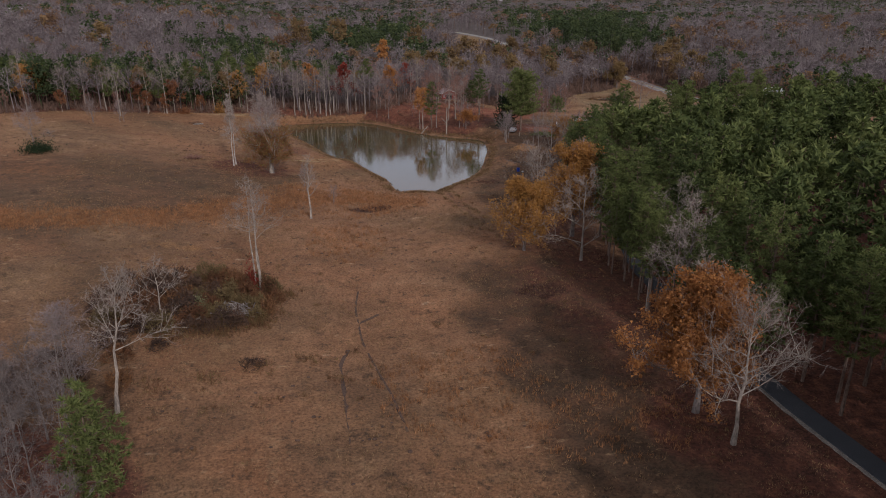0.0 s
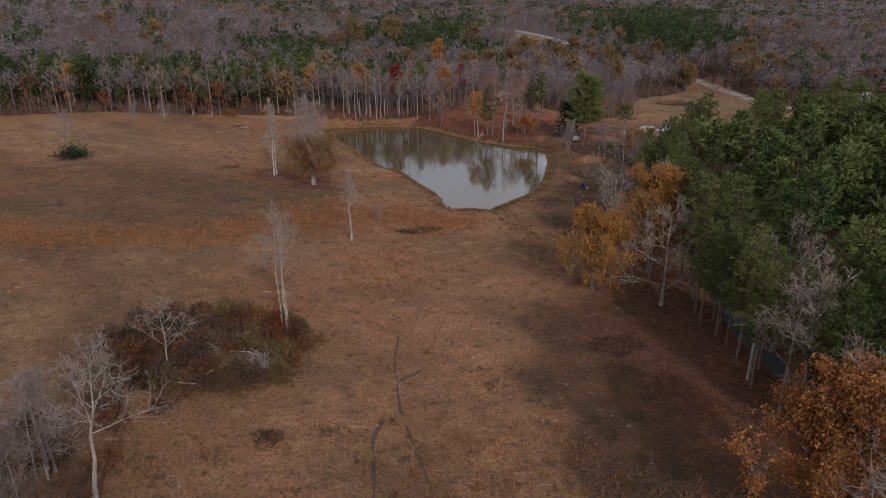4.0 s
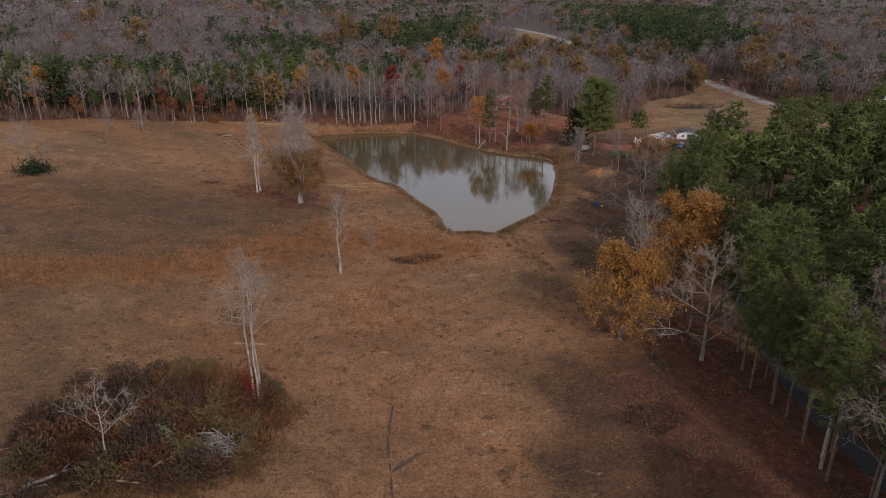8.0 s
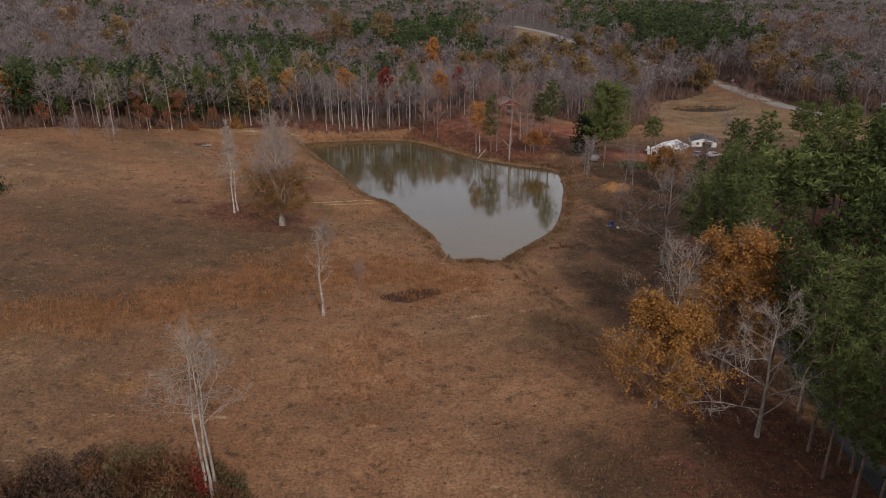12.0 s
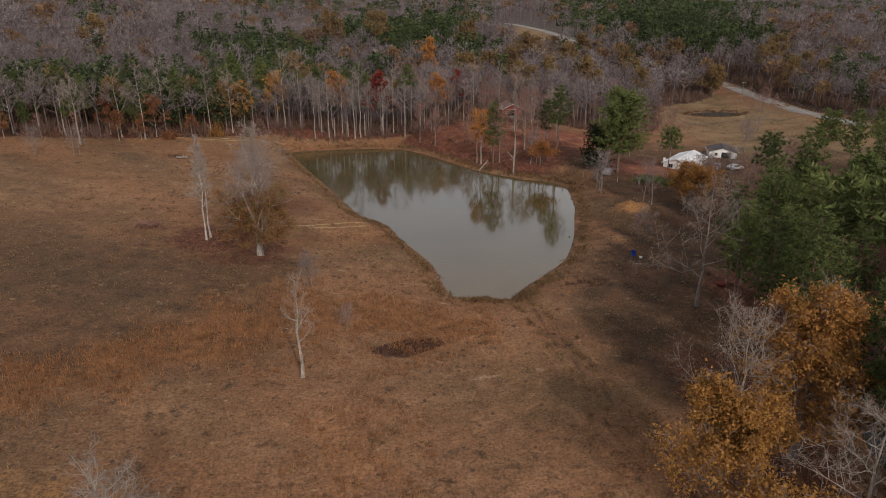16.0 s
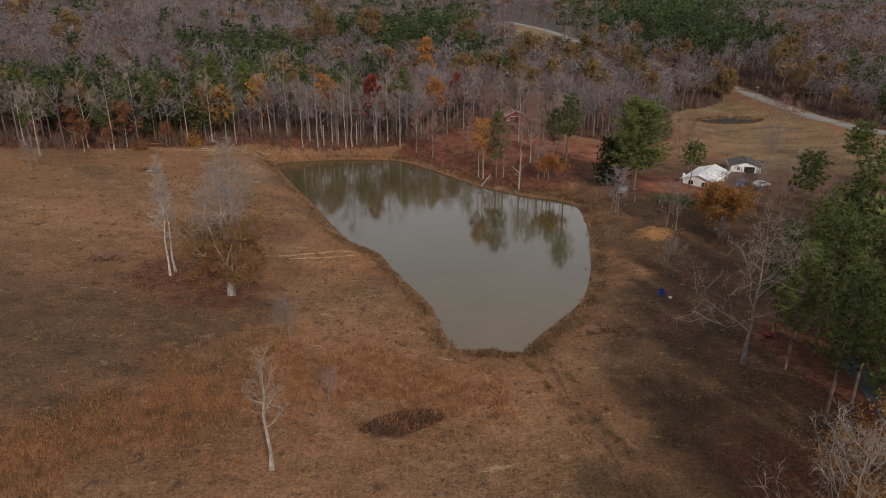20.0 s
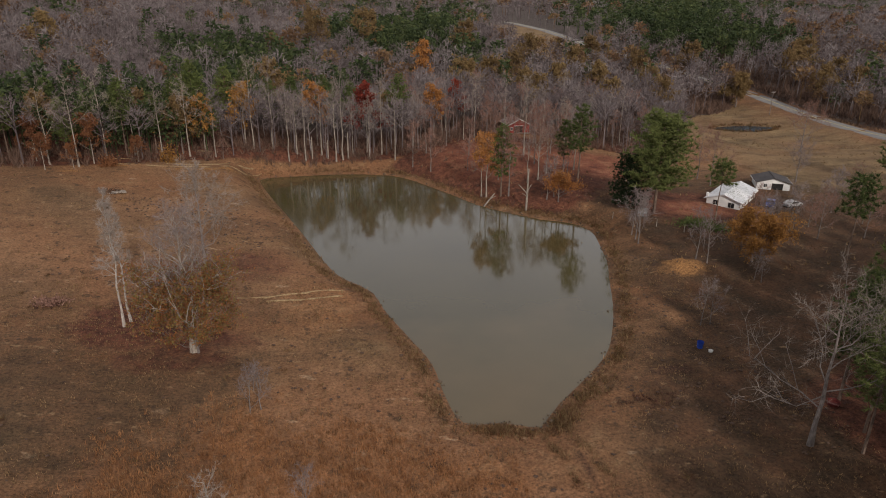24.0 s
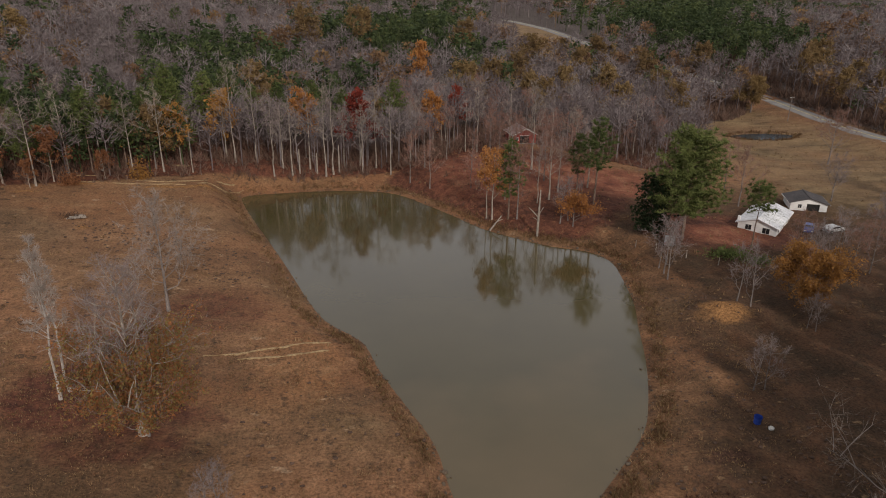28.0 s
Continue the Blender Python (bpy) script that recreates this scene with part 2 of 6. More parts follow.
ROAD = [(222, 140), (205, 200), (196, 245), (191, 272), (188, 300), (187.5, 326), (190, 355), (191, 385), (182, 425), (163, 465), (150, 504), (151.5, 547), (152, 600), (148, 641), (135, 720), (110, 900)]


def beside_road(x, y):
    """Distance to the road's middle and the height of its bed there."""
    best, bx_, by_ = np.full(np.shape(x), 1e9), np.zeros(np.shape(x)), np.zeros(np.shape(x))
    for (ax, ay), (bx, by) in zip(ROAD[:-1], ROAD[1:]):
        dx, dy = bx - ax, by - ay
        u = np.clip(((x - ax) * dx + (y - ay) * dy) / (dx * dx + dy * dy), 0, 1)
        d = np.hypot(x - ax - u * dx, y - ay - u * dy)
        near = d < best
        best, bx_, by_ = np.where(near, d, best), np.where(near, ax + u * dx, bx_), np.where(near, ay + u * dy, by_)
    return best, land(bx_, by_)


def ground_height(x, y):
    x, y = np.asarray(x, float), np.asarray(y, float)
    z = land(x, y)
    rd, rz = beside_road(x, y)
    z = rz + (z - rz) * smooth(6.0, 22.0, rd)
    d = shore_distance(x, y, SHORE)
    bank = 0.28 + 0.10 * wave(x, y, 5)
    z = np.where(d < 0, np.maximum(-1.6, 0.35 * d), bank + (z - bank) * smooth(0.0, 7.5, d))
    z = np.where((d >= 0) & (d < 0.9), np.minimum(z, 0.30 * d / 0.9), z)
    e = shore_distance(x, y, FAR_POND)
    z = np.where(e < 0, np.maximum(-2.6, -1.55 + 0.3 * e), np.where(e < 5, np.minimum(z, -1.5 + 0.3 * e), z))
    mound = np.exp(-(((x - 63.4 + 0.8 * wave(x, y, 9)) / 5.4) ** 2 + ((y - 195.6 + 0.6 * wave(y, x, 7)) / 3.6) ** 2) ** 0.8) * (1 + 0.15 * wave(x, y, 4))
    z = z - 0.3 * smooth(1.4, 0.2, line_distance(x, y, GULLY))
    return z + 2.3 * mound


def gz(x, y):
    return float(ground_height(np.array([x]), np.array([y]))[0])


# ---- ground ----
def axis(lo, hi, step, far_lo, far_hi, grow=1.16):
    mid = list(np.arange(lo, hi, step))
    out, v, s = [], hi, step
    while v < far_hi:
        out.append(v)
        s *= grow
        v += s
    out.append(far_hi)
    back, v, s = [], lo, step
    while v > far_lo:
        s *= grow
        v -= s
        back.append(max(v, far_lo))
    return np.array(back[::-1] + mid + out)


gx, gy = axis(-112, 190, 1.2, -4400, 4400), axis(18, 330, 1.2, -900, 4600)
GX, GY = np.meshgrid(gx, gy)
GZ = ground_height(GX, GY)
jit = np.random.RandomState(4).normal(0, 1, GX.shape)
GZ = GZ + 0.05 * jit * (shore_distance(GX, GY, SHORE) > 1.5)


def grid_mesh(name, X, Y, Z):
    ny, nx = X.shape
    co = np.stack([X, Y, Z], -1).reshape(-1, 3)
    i = np.arange((ny - 1) * (nx - 1))
    a = (i // (nx - 1)) * nx + i % (nx - 1)
    f = np.stack([a, a + 1, a + nx + 1, a + nx], 1)
    return fast_mesh(name, co, f)


def fast_mesh(name, co, faces, mats=None, smooth_shade=False):
    """A mesh from arrays: co n x 3, faces m x k."""
    me = bpy.data.meshes.new(name)
    m, k = faces.shape
    me.vertices.add(len(co))
    me.vertices.foreach_set("co", np.ascontiguousarray(co, np.float32).ravel())
    me.loops.add(m * k)
    me.loops.foreach_set("vertex_index", faces.astype(np.int32).ravel())
    me.polygons.add(m)
    me.polygons.foreach_set("loop_start", np.arange(0, m * k, k, dtype=np.int32))
    if mats is not None:
        me.polygons.foreach_set("material_index", np.asarray(mats, np.int32))
    me.polygons.foreach_set("use_smooth", np.full(m, smooth_shade))
    me.update(calc_edges=True)
    return me


ground_me = grid_mesh("ground", GX, GY, GZ)
ground_me.polygons.foreach_set("use_smooth", np.ones(len(ground_me.polygons), bool))
pine_d = shore_distance(GX, GY, PINE_EDGE)
north_d = shore_distance(GX, GY, NORTH_EDGE)
east_woods = smooth(14, 4, np.hypot((GX - 46) / 1.3, (GY - 262) / 1.6) - 12) * smooth(0.5, 4, shore_distance(GX, GY, SHORE))
litter = np.maximum.reduce([smooth(6, -4, pine_d), smooth(2.0, -2.0, north_d), east_woods,
                            0.5 * smooth(15, 4, np.hypot(GX - 41, GY - 112)), 0.8 * smooth(13, 5, np.hypot(GX - 41, GY - 52)),
                            0.5 * smooth(16, 4, np.hypot(GX + 14, GY - 178) + 3 * wave(GX, GY, 9)), 0.7 * smooth(12, 4, np.hypot(GX + 22, GY - 183)), 0.5 * smooth(14, 4, np.hypot(GX + 10, GY - 205)),
                            0.8 * smooth(16, 6, np.hypot((GX - 82) / 1.5, GY - 228)), 0.55 * smooth(12, 3, line_distance(GX, GY, TRAIL)), 0.85 * smooth(17, 9, np.hypot(GX + 31, GY - 50)), 0.9 * smooth(20, 6, np.hypot(GX - 48, GY - 36)), 0.5 * smooth(30, 42, GX + 0.12 * GY - 4) * smooth(112, 95, GY)])
clay = np.maximum.reduce([0.42 * smooth(1.4, 0.4, line_distance(GX, GY, TRAIL)), 0.76 * np.exp(-(((GX - 63.4 + 0.8 * wave(GX, GY, 9)) / 6.0) ** 2 + ((GY - 195.0) / 4.4) ** 2)),
                          0.34 * smooth(4, 1, line_distance(GX, GY, [(-40, 260), (-28, 263), (-18, 268)])), 0.8 * smooth(1.0, 0.3, line_distance(GX, GY, [(-33, 259.5), (-27, 261), (-22, 264.5)]) + 0.4 * wave(GX, GY, 3)), 0.75 * smooth(1.2, 0.3, line_distance(GX, GY, [(-47, 257), (-44, 258)]) + 0.3 * wave(GX, GY, 3)), 0.7 * smooth(1.2, 0.3, line_distance(GX, GY, [(-55, 250), (-51, 251)]) + 0.3 * wave(GX, GY, 3)), 0.42 * smooth(3.5, 1.0, line_distance(GX, GY, [(-24, 262), (-16, 264.5)])), 0.6 * smooth(2.5, 0.6, np.hypot((GX + 37.5) / 1.2, GY - 234)),
                          0.5 * smooth(3, 1, np.hypot((GX + 27) / 3.0, GY - 117)),
                          0.30 * smooth(1.1, 0.5, np.abs(shore_distance(GX, GY, SHORE) - 3.4)) * smooth(44, 48, GX) * smooth(176, 184, GY) * smooth(232, 222, GY),
                          0.30 * smooth(1.1, 0.5, np.abs(shore_distance(GX, GY, SHORE) - 6.0)) * smooth(44, 48, GX) * smooth(176, 184, GY) * smooth(232, 222, GY),
                          0.5 * smooth(0.5, 0.75, wave(GX + 30, GY, 6.1) * wave(GX, GY + 12, 9.7) + 0.25 * wave(GX, GY, 41)) * smooth(-2, -14, GX) * smooth(215, 190, GY) * smooth(80, 95, GY)])
BROOM = [(-85, 122), (-58, 132), (-40, 133), (-26, 137), (-13, 149), (-4, 157), (6, 154), (18, 149)]
rust = np.clip(0.10 + 0.28 * wave(GX + 20, GY, 57) + 0.18 * wave(GX, GY, 21), 0, 0.45) * smooth(40, 25, GX) * smooth(-120, -80, GX)
rust = np.maximum.reduce([rust, 1.0 * smooth(10, 2, line_distance(GX, GY, BROOM) + 3.0 * wave(GX, GY, 13)), 0.9 * smooth(13, 4, np.hypot((GX + 66) / 1.5, GY - 164) + 3 * wave(GX, GY, 11)),
                          0.75 * smooth(9, 2, np.hypot(GX - 4, (GY - 121) / 1.5) + 3 * wave(GX, GY, 9)), 0.7 * smooth(12, 3, np.hypot(GX - 15, GY - 66) + 3 * wave(GX, GY, 10)),
                          0.6 * smooth(9, 3, np.hypot((GX - 30) / 1.3, GY - 56) + 2 * wave(GX, GY, 7)), 0.42 * smooth(11, 3, np.hypot((GX - 1) / 1.6, GY - 145) + 3 * wave(GX, GY, 12)),
                          0.6 * smooth(9, 4, np.hypot(GX - 2, (GY - 186) / 2.2) + 2 * wave(GX, GY, 9)), 0.5 * smooth(10, 3, np.hypot(GX + 22, GY - 176) + 3 * wave(GX, GY, 8))])
straw = np.clip(smooth(108, 122, GX - 0.12 * (GY - 262)) * smooth(184, 174, GX + 5 * wave(GX, GY, 29)) * (0.72 + 0.3 * wave(GX, GY, 33)) * smooth(225, 246, GY) * smooth(376, 360, GY), 0, 1)
redbank = np.maximum.reduce([0.9 * smooth(20, 8, np.hypot((GX - 72) / 1.3, GY - 262)), 0.75 * smooth(26, 10, np.hypot((GX - 48) / 1.1, (GY - 268) / 1.1)), 0.8 * smooth(9, 3, np.hypot((GX - 82) / 1.6, GY - 226))]) * smooth(1.0, 4.0, shore_distance(GX, GY, SHORE))
scrape = np.maximum.reduce([0.8 * smooth(3.2, 1.0, line_distance(GX, GY, [(-33, 117.5), (-27, 118.6), (-22, 116.5)]) + 0.8 * wave(GX, GY, 4)), 0.75 * smooth(2.4, 0.8, np.hypot((GX + 25) / 2.0, GY - 107) + 0.6 * wave(GX, GY, 3)),
                            0.7 * smooth(2.4, 0.8, np.hypot((GX + 30) / 1.6, GY - 111) + 0.6 * wave(GX, GY, 3.3)), 0.7 * smooth(2.2, 0.8, np.hypot((GX + 30) / 1.8, GY - 104.5) + 0.6 * wave(GX, GY, 3.1)),
                            0.75 * smooth(2.6, 0.8, np.hypot((GX + 24) / 2.2, GY - 152) + 0.7 * wave(GX, GY, 3)), 0.7 * smooth(2.2, 0.8, np.hypot((GX + 32) / 2.2, GY - 154) + 0.7 * wave(GX, GY, 3)),
                            0.6 * smooth(3.2, 1.0, np.hypot((GX + 18) / 2.0, GY - 188) + 1.0 * wave(GX, GY, 4)), 0.55 * smooth(3.0, 1.0, np.hypot((GX + 28) / 2.2, GY - 192) + 0.9 * wave(GX, GY, 4)), 0.5 * smooth(2.6, 0.8, np.hypot((GX + 33) / 2.4, GY - 182) + 0.9 * wave(GX, GY, 4)),
                            0.6 * smooth(2.2, 0.8, np.hypot((GX + 32) / 2.2, GY - 151) + 0.7 * wave(GX, GY, 3)), 0.6 * smooth(2.2, 0.8, np.hypot((GX + 47) / 2.2, GY - 163) + 0.7 * wave(GX, GY, 3)), 0.8 * smooth(2.0, 0.9, np.hypot((GX + 13) / 1.4, GY - 174.6))])
DITCH = [(29.6, 157), (30.8, 148), (31.4, 140), (32.6, 131), (34.5, 122), (37.0, 112)]
soil_shade = np.maximum.reduce([1.2 * smooth(1.15, 0.7, np.hypot((GX - 10.9) / 4.6, (GY - 143.6 - 0.25 * (GX - 10.9)) / 2.2) + 0.25 * wave(GX, GY, 3.1)),
                          0.8 * smooth(1.2, 0.6, np.hypot((GX - 33.2) / 4.6, (GY - 90.6) / 3.2) + 0.2 * wave(GX, GY, 3.7)),
                                                    0.75 * smooth(1.25, 0.5, np.hypot((GX + 19) / 11.0, (GY - 92.5) / 10.5) + 0.3 * wave(GX, GY, 8)),
                          0.6 * smooth(1.3, 0.5, np.hypot((GX - 48) / 4.0, (GY - 166) / 1.6) + 0.3 * wave(GX, GY, 4)),
                          # damp-free shore rim of soil; the wide east patch mixes dark ground with painted pine shade
                          0.35 * smooth(1.8, 0.6, shore_distance(GX, GY, SHORE)), 0.30 * smooth(1.2, 0.5, np.hypot((GX - 60) / 17, (GY - 163) / 20)),
                          0.5 * smooth(1.2, 0.2, line_distance(GX, GY, DITCH) + 0.5 * wave(GX, GY, 4)),
                          # tree shade by the field edge, painted as dark ground colour
                          0.4 * smooth(12, 5, np.hypot(GX - 44, GY - 48))])
clay = np.maximum(clay, 0.52 * scrape)
hill = smooth(4, -6, shore_distance(GX, GY, HILLSIDE))
litter = litter * (1 - 0.8 * hill)
straw = np.maximum(straw, 0.8 * hill)
cover = np.stack([litter, clay, rust, np.ones_like(rust)], -1).reshape(-1, 4)
att = ground_me.color_attributes.new("cover", "FLOAT_COLOR", "POINT")
att.data.foreach_set("color", cover.astype(np.float32).ravel())
at = ground_me.attributes.new("soil_shade", "FLOAT", "POINT")
at.data.foreach_set("value", soil_shade.astype(np.float32).ravel())
worn = smooth(26, 8, np.hypot((GX - 9) / 1.0, np.maximum(0, np.abs(GY - 118) - 42)) + 5 * wave(GX, GY, 23)) + 0.8 * smooth(40, 12, np.hypot(GX + 24, (GY - 205) / 1.1) + 6 * wave(GX, GY, 21))
at = ground_me.attributes.new("worn", "FLOAT", "POINT")
at.data.foreach_set("value", np.clip(worn, 0, 1).astype(np.float32).ravel())
at = ground_me.attributes.new("straw", "FLOAT", "POINT")
at.data.foreach_set("value", straw.astype(np.float32).ravel())
at = ground_me.attributes.new("redbank", "FLOAT", "POINT")
at.data.foreach_set("value", redbank.astype(np.float32).ravel())
at = ground_me.attributes.new("backwoods", "FLOAT", "POINT")
at.data.foreach_set("value", np.clip(smooth(285, 330, GY) + smooth(150, 190, GX), 0, 1).astype(np.float32).ravel())
# dark olive-brown sward; on the east pasture it also stands in for pine shade
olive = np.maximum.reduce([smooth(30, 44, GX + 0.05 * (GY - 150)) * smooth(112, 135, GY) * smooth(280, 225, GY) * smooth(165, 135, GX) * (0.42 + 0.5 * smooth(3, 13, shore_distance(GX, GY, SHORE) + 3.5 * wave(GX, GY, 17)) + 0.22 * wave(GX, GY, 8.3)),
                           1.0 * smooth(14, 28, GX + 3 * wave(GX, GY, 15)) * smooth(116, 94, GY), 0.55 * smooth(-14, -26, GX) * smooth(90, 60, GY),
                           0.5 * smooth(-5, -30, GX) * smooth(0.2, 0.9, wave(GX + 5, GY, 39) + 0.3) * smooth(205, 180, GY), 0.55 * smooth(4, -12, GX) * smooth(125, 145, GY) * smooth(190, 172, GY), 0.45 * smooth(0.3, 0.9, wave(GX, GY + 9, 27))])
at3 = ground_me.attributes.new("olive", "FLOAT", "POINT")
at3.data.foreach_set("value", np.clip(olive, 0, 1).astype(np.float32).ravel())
k = Mat("pasture", 0.95, spec=0.15)
at2 = ground_me.attributes.new("taupe", "FLOAT", "POINT")
at2.data.foreach_set("value", np.clip(0.55 * smooth(-8, -38, GX) * smooth(-0.5, 0.5, wave(GX, GY, 47)) + 0.5 * smooth(0.1, 0.8, wave(GX + 11, GY, 33)), 0, 0.8).astype(np.float32).ravel())
cv = k.split(k.attr("cover", "Color"))
big = k.noise(0.035, 5, 0.6)
mid = k.noise(0.32, 6, 0.65)
fine = k.noise(3.2, 6, 0.7)
streak = k.noise(1.4, 5, 0.65, stretch=(1.0, 0.35, 1.0))
warp = k.noise(0.07, 4, 0.6, stretch=(0.5, 1.0, 1.0))
c = k.ramp(big, (0.28, (0.145, 0.084, 0.046)), (0.42, (0.252, 0.130, 0.066)), (0.55, (0.222, 0.108, 0.054)), (0.72, (0.152, 0.088, 0.048)))
c = k.mix(k.ramp(k.math("ADD", cv[2], k.math("MULTIPLY", k.math("SUBTRACT", mid, 0.5), 1.2)), (0.30, (0, 0, 0)), (0.85, (0.85, 0.85, 0.85))), c, k.ramp(streak, (0.3, (0.21, 0.09, 0.04)), (0.55, (0.33, 0.148, 0.06)), (0.75, (0.40, 0.215, 0.10))))
c = k.mix(k.attr("taupe"), c, k.ramp(mid, (0.35, (0.125, 0.080, 0.046)), (0.65, (0.20, 0.125, 0.070))))
c = k.mix(k.ramp(mid, (0.56, (0, 0, 0)), (0.70, (0.55, 0.55, 0.55))), c, (0.31, 0.19, 0.102))
drift = k.noise(0.022, 4, 0.55, stretch=(0.6, 1.0, 1.0))
c = k.mix(k.ramp(drift, (0.50, (0, 0, 0)), (0.60, (0.6, 0.6, 0.6))), c, k.ramp(mid, (0.35, (0.09, 0.066, 0.036)), (0.65, (0.165, 0.115, 0.062))))
c = k.mix(k.ramp(drift, (0.36, (0.5, 0.5, 0.5)), (0.45, (0, 0, 0))), c, k.ramp(mid, (0.35, (0.21, 0.125, 0.066)), (0.65, (0.36, 0.22, 0.12))))
c = k.mix(k.ramp(warp, (0.54, (0, 0, 0)), (0.64, (0.6, 0.6, 0.6))), c, (0.125, 0.074, 0.042))
patchy = k.noise(0.11, 5, 0.6, stretch=(0.55, 1.0, 1.0))
c = k.mix(k.ramp(patchy, (0.56, (0, 0, 0)), (0.64, (0.5, 0.5, 0.5))), c, (0.15, 0.082, 0.045))
c = k.mix(k.ramp(patchy, (0.34, (0.5, 0.5, 0.5)), (0.43, (0, 0, 0))), c, (0.30, 0.165, 0.086))
c = k.mix(k.math("MULTIPLY", k.attr("worn"), 0.42), c, k.ramp(mid, (0.35, (0.22, 0.112, 0.06)), (0.65, (0.35, 0.185, 0.10))))
sandy = k.noise(0.42, 4, 0.6, stretch=(0.45, 1.0, 1.0))
c = k.mix(k.ramp(sandy, (0.665, (0, 0, 0)), (0.70, (0.8, 0.8, 0.8))), c, (0.37, 0.245, 0.15))
# sward tones, darkened further for the shade painted into the east pasture
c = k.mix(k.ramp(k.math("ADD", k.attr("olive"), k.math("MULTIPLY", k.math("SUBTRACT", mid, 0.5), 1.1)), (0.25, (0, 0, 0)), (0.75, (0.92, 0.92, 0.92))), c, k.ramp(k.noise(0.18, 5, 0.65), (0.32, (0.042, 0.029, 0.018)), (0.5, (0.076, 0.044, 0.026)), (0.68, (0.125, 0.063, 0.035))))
clod = k.noise(0.85, 4, 0.6, stretch=(0.6, 1.0, 1.0))
c = k.mix(k.ramp(clod, (0.63, (0, 0, 0)), (0.72, (0.55, 0.55, 0.55))), c, (0.36, 0.235, 0.13))
c = k.mix(k.ramp(k.noise(0.5, 5, 0.7), (0.32, (0.8, 0.8, 0.8)), (0.44, (0, 0, 0))), c, (0.062, 0.04, 0.026))
c = k.mix(k.ramp(streak, (0.30, (0.5, 0.5, 0.5)), (0.44, (0, 0, 0))), c, (0.085, 0.060, 0.034))
c = k.mix(k.attr("straw"), c, k.ramp(k.noise(0.16, 5, 0.65, stretch=(0.5, 1.0, 1.0)), (0.30, (0.085, 0.062, 0.036)), (0.46, (0.18, 0.122, 0.066)), (0.6, (0.265, 0.182, 0.096)), (0.75, (0.15, 0.10, 0.056))))
lit = k.ramp(k.math("ADD", k.math("MULTIPLY", cv[0], 1.0), k.math("MULTIPLY", k.math("SUBTRACT", mid, 0.5), 0.9)), (0.30, (0, 0, 0)), (0.62, (1, 1, 1)))
lc = k.ramp(k.noise(0.7, 6, 0.7), (0.3, (0.05, 0.025, 0.018)), (0.5, (0.115, 0.046, 0.029)), (0.72, (0.195, 0.082, 0.046)))
lc = k.mix(k.attr("backwoods"), lc, k.ramp(mid, (0.3, (0.07, 0.055, 0.048)), (0.7, (0.13, 0.105, 0.09))))
c = k.mix(lit, c, lc)
c = k.mix(k.ramp(k.math("ADD", k.attr("redbank"), k.math("MULTIPLY", k.math("SUBTRACT", mid, 0.5), 0.9)), (0.30, (0, 0, 0)), (0.75, (0.85, 0.85, 0.85))), c, k.ramp(k.noise(0.22, 5, 0.65), (0.32, (0.13, 0.048, 0.032)), (0.5, (0.235, 0.085, 0.05)), (0.68, (0.33, 0.155, 0.088))))
c = k.mix(k.ramp(k.math("ADD", k.attr("soil_shade"), k.math("MULTIPLY", k.math("SUBTRACT", mid, 0.5), 0.9)), (0.32, (0, 0, 0)), (0.62, (0.9, 0.9, 0.9))), c, k.ramp(fine, (0.3, (0.036, 0.018, 0.013)), (0.7, (0.10, 0.05, 0.033))))
bare = k.ramp(k.math("ADD", cv[1], k.math("MULTIPLY", k.math("SUBTRACT", mid, 0.5), 0.9)), (0.36, (0, 0, 0)), (0.6, (1, 1, 1)))
c = k.mix(bare, c, k.ramp(fine, (0.3, (0.20, 0.095, 0.038)), (0.7, (0.35, 0.185, 0.075))))
c = k.mix(1.0, c, k.ramp(fine, (0.32, (0.45, 0.44, 0.43)), (0.48, (0.96, 0.96, 0.96)), (0.70, (1.5, 1.46, 1.4))), "MULTIPLY")
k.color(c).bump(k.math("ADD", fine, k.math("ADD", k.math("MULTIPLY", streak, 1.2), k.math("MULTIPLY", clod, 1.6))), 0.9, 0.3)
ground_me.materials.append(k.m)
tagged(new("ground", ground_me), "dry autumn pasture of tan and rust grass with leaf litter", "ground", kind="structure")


# ---- water ----
def water_material(name, tone, silt=None):
    w = Mat(name, 0.08, spec=1.0)
    w.b.inputs["IOR"].default_value = 1.40
    n1 = w.noise(0.05, 3)
    c = w.ramp(n1, (0.35, tone), (0.65, tuple(v * 1.2 for v in tone)))
    if silt:
        sep = w.n.new("ShaderNodeSeparateXYZ")
        w.l.new(w.pos(), sep.inputs[0])
        shoal = w.math("ADD", w.math("MULTIPLY", w.math("SUBTRACT", sep.outputs[1], 158.0), 0.018), w.math("MULTIPLY", w.math("SUBTRACT", w.noise(0.07, 3), 0.5), 0.8))
        c = w.mix(w.ramp(shoal, (0.0, (0.85, 0.85, 0.85)), (0.55, (0, 0, 0))), c, silt)
    w.color(c)
    w.bump(w.noise(1.1, 3, stretch=(1, 0.6, 1)), 0.16, 0.02)
    return w.m


def sheet(name, ring, z, material):
    bm = bmesh.new()
    f = bm.faces.new([bm.verts.new((x, y, z)) for x, y in ring])
    bmesh.ops.triangulate(bm, faces=[f])
    bmesh.ops.recalc_face_normals(bm, faces=bm.faces)
    me = bpy.data.meshes.new(name)
    bm.to_mesh(me)
    bm.free()
    if me.polygons[0].normal.z < 0:
        me.flip_normals()
    me.materials.append(material)
    return new(name, me)


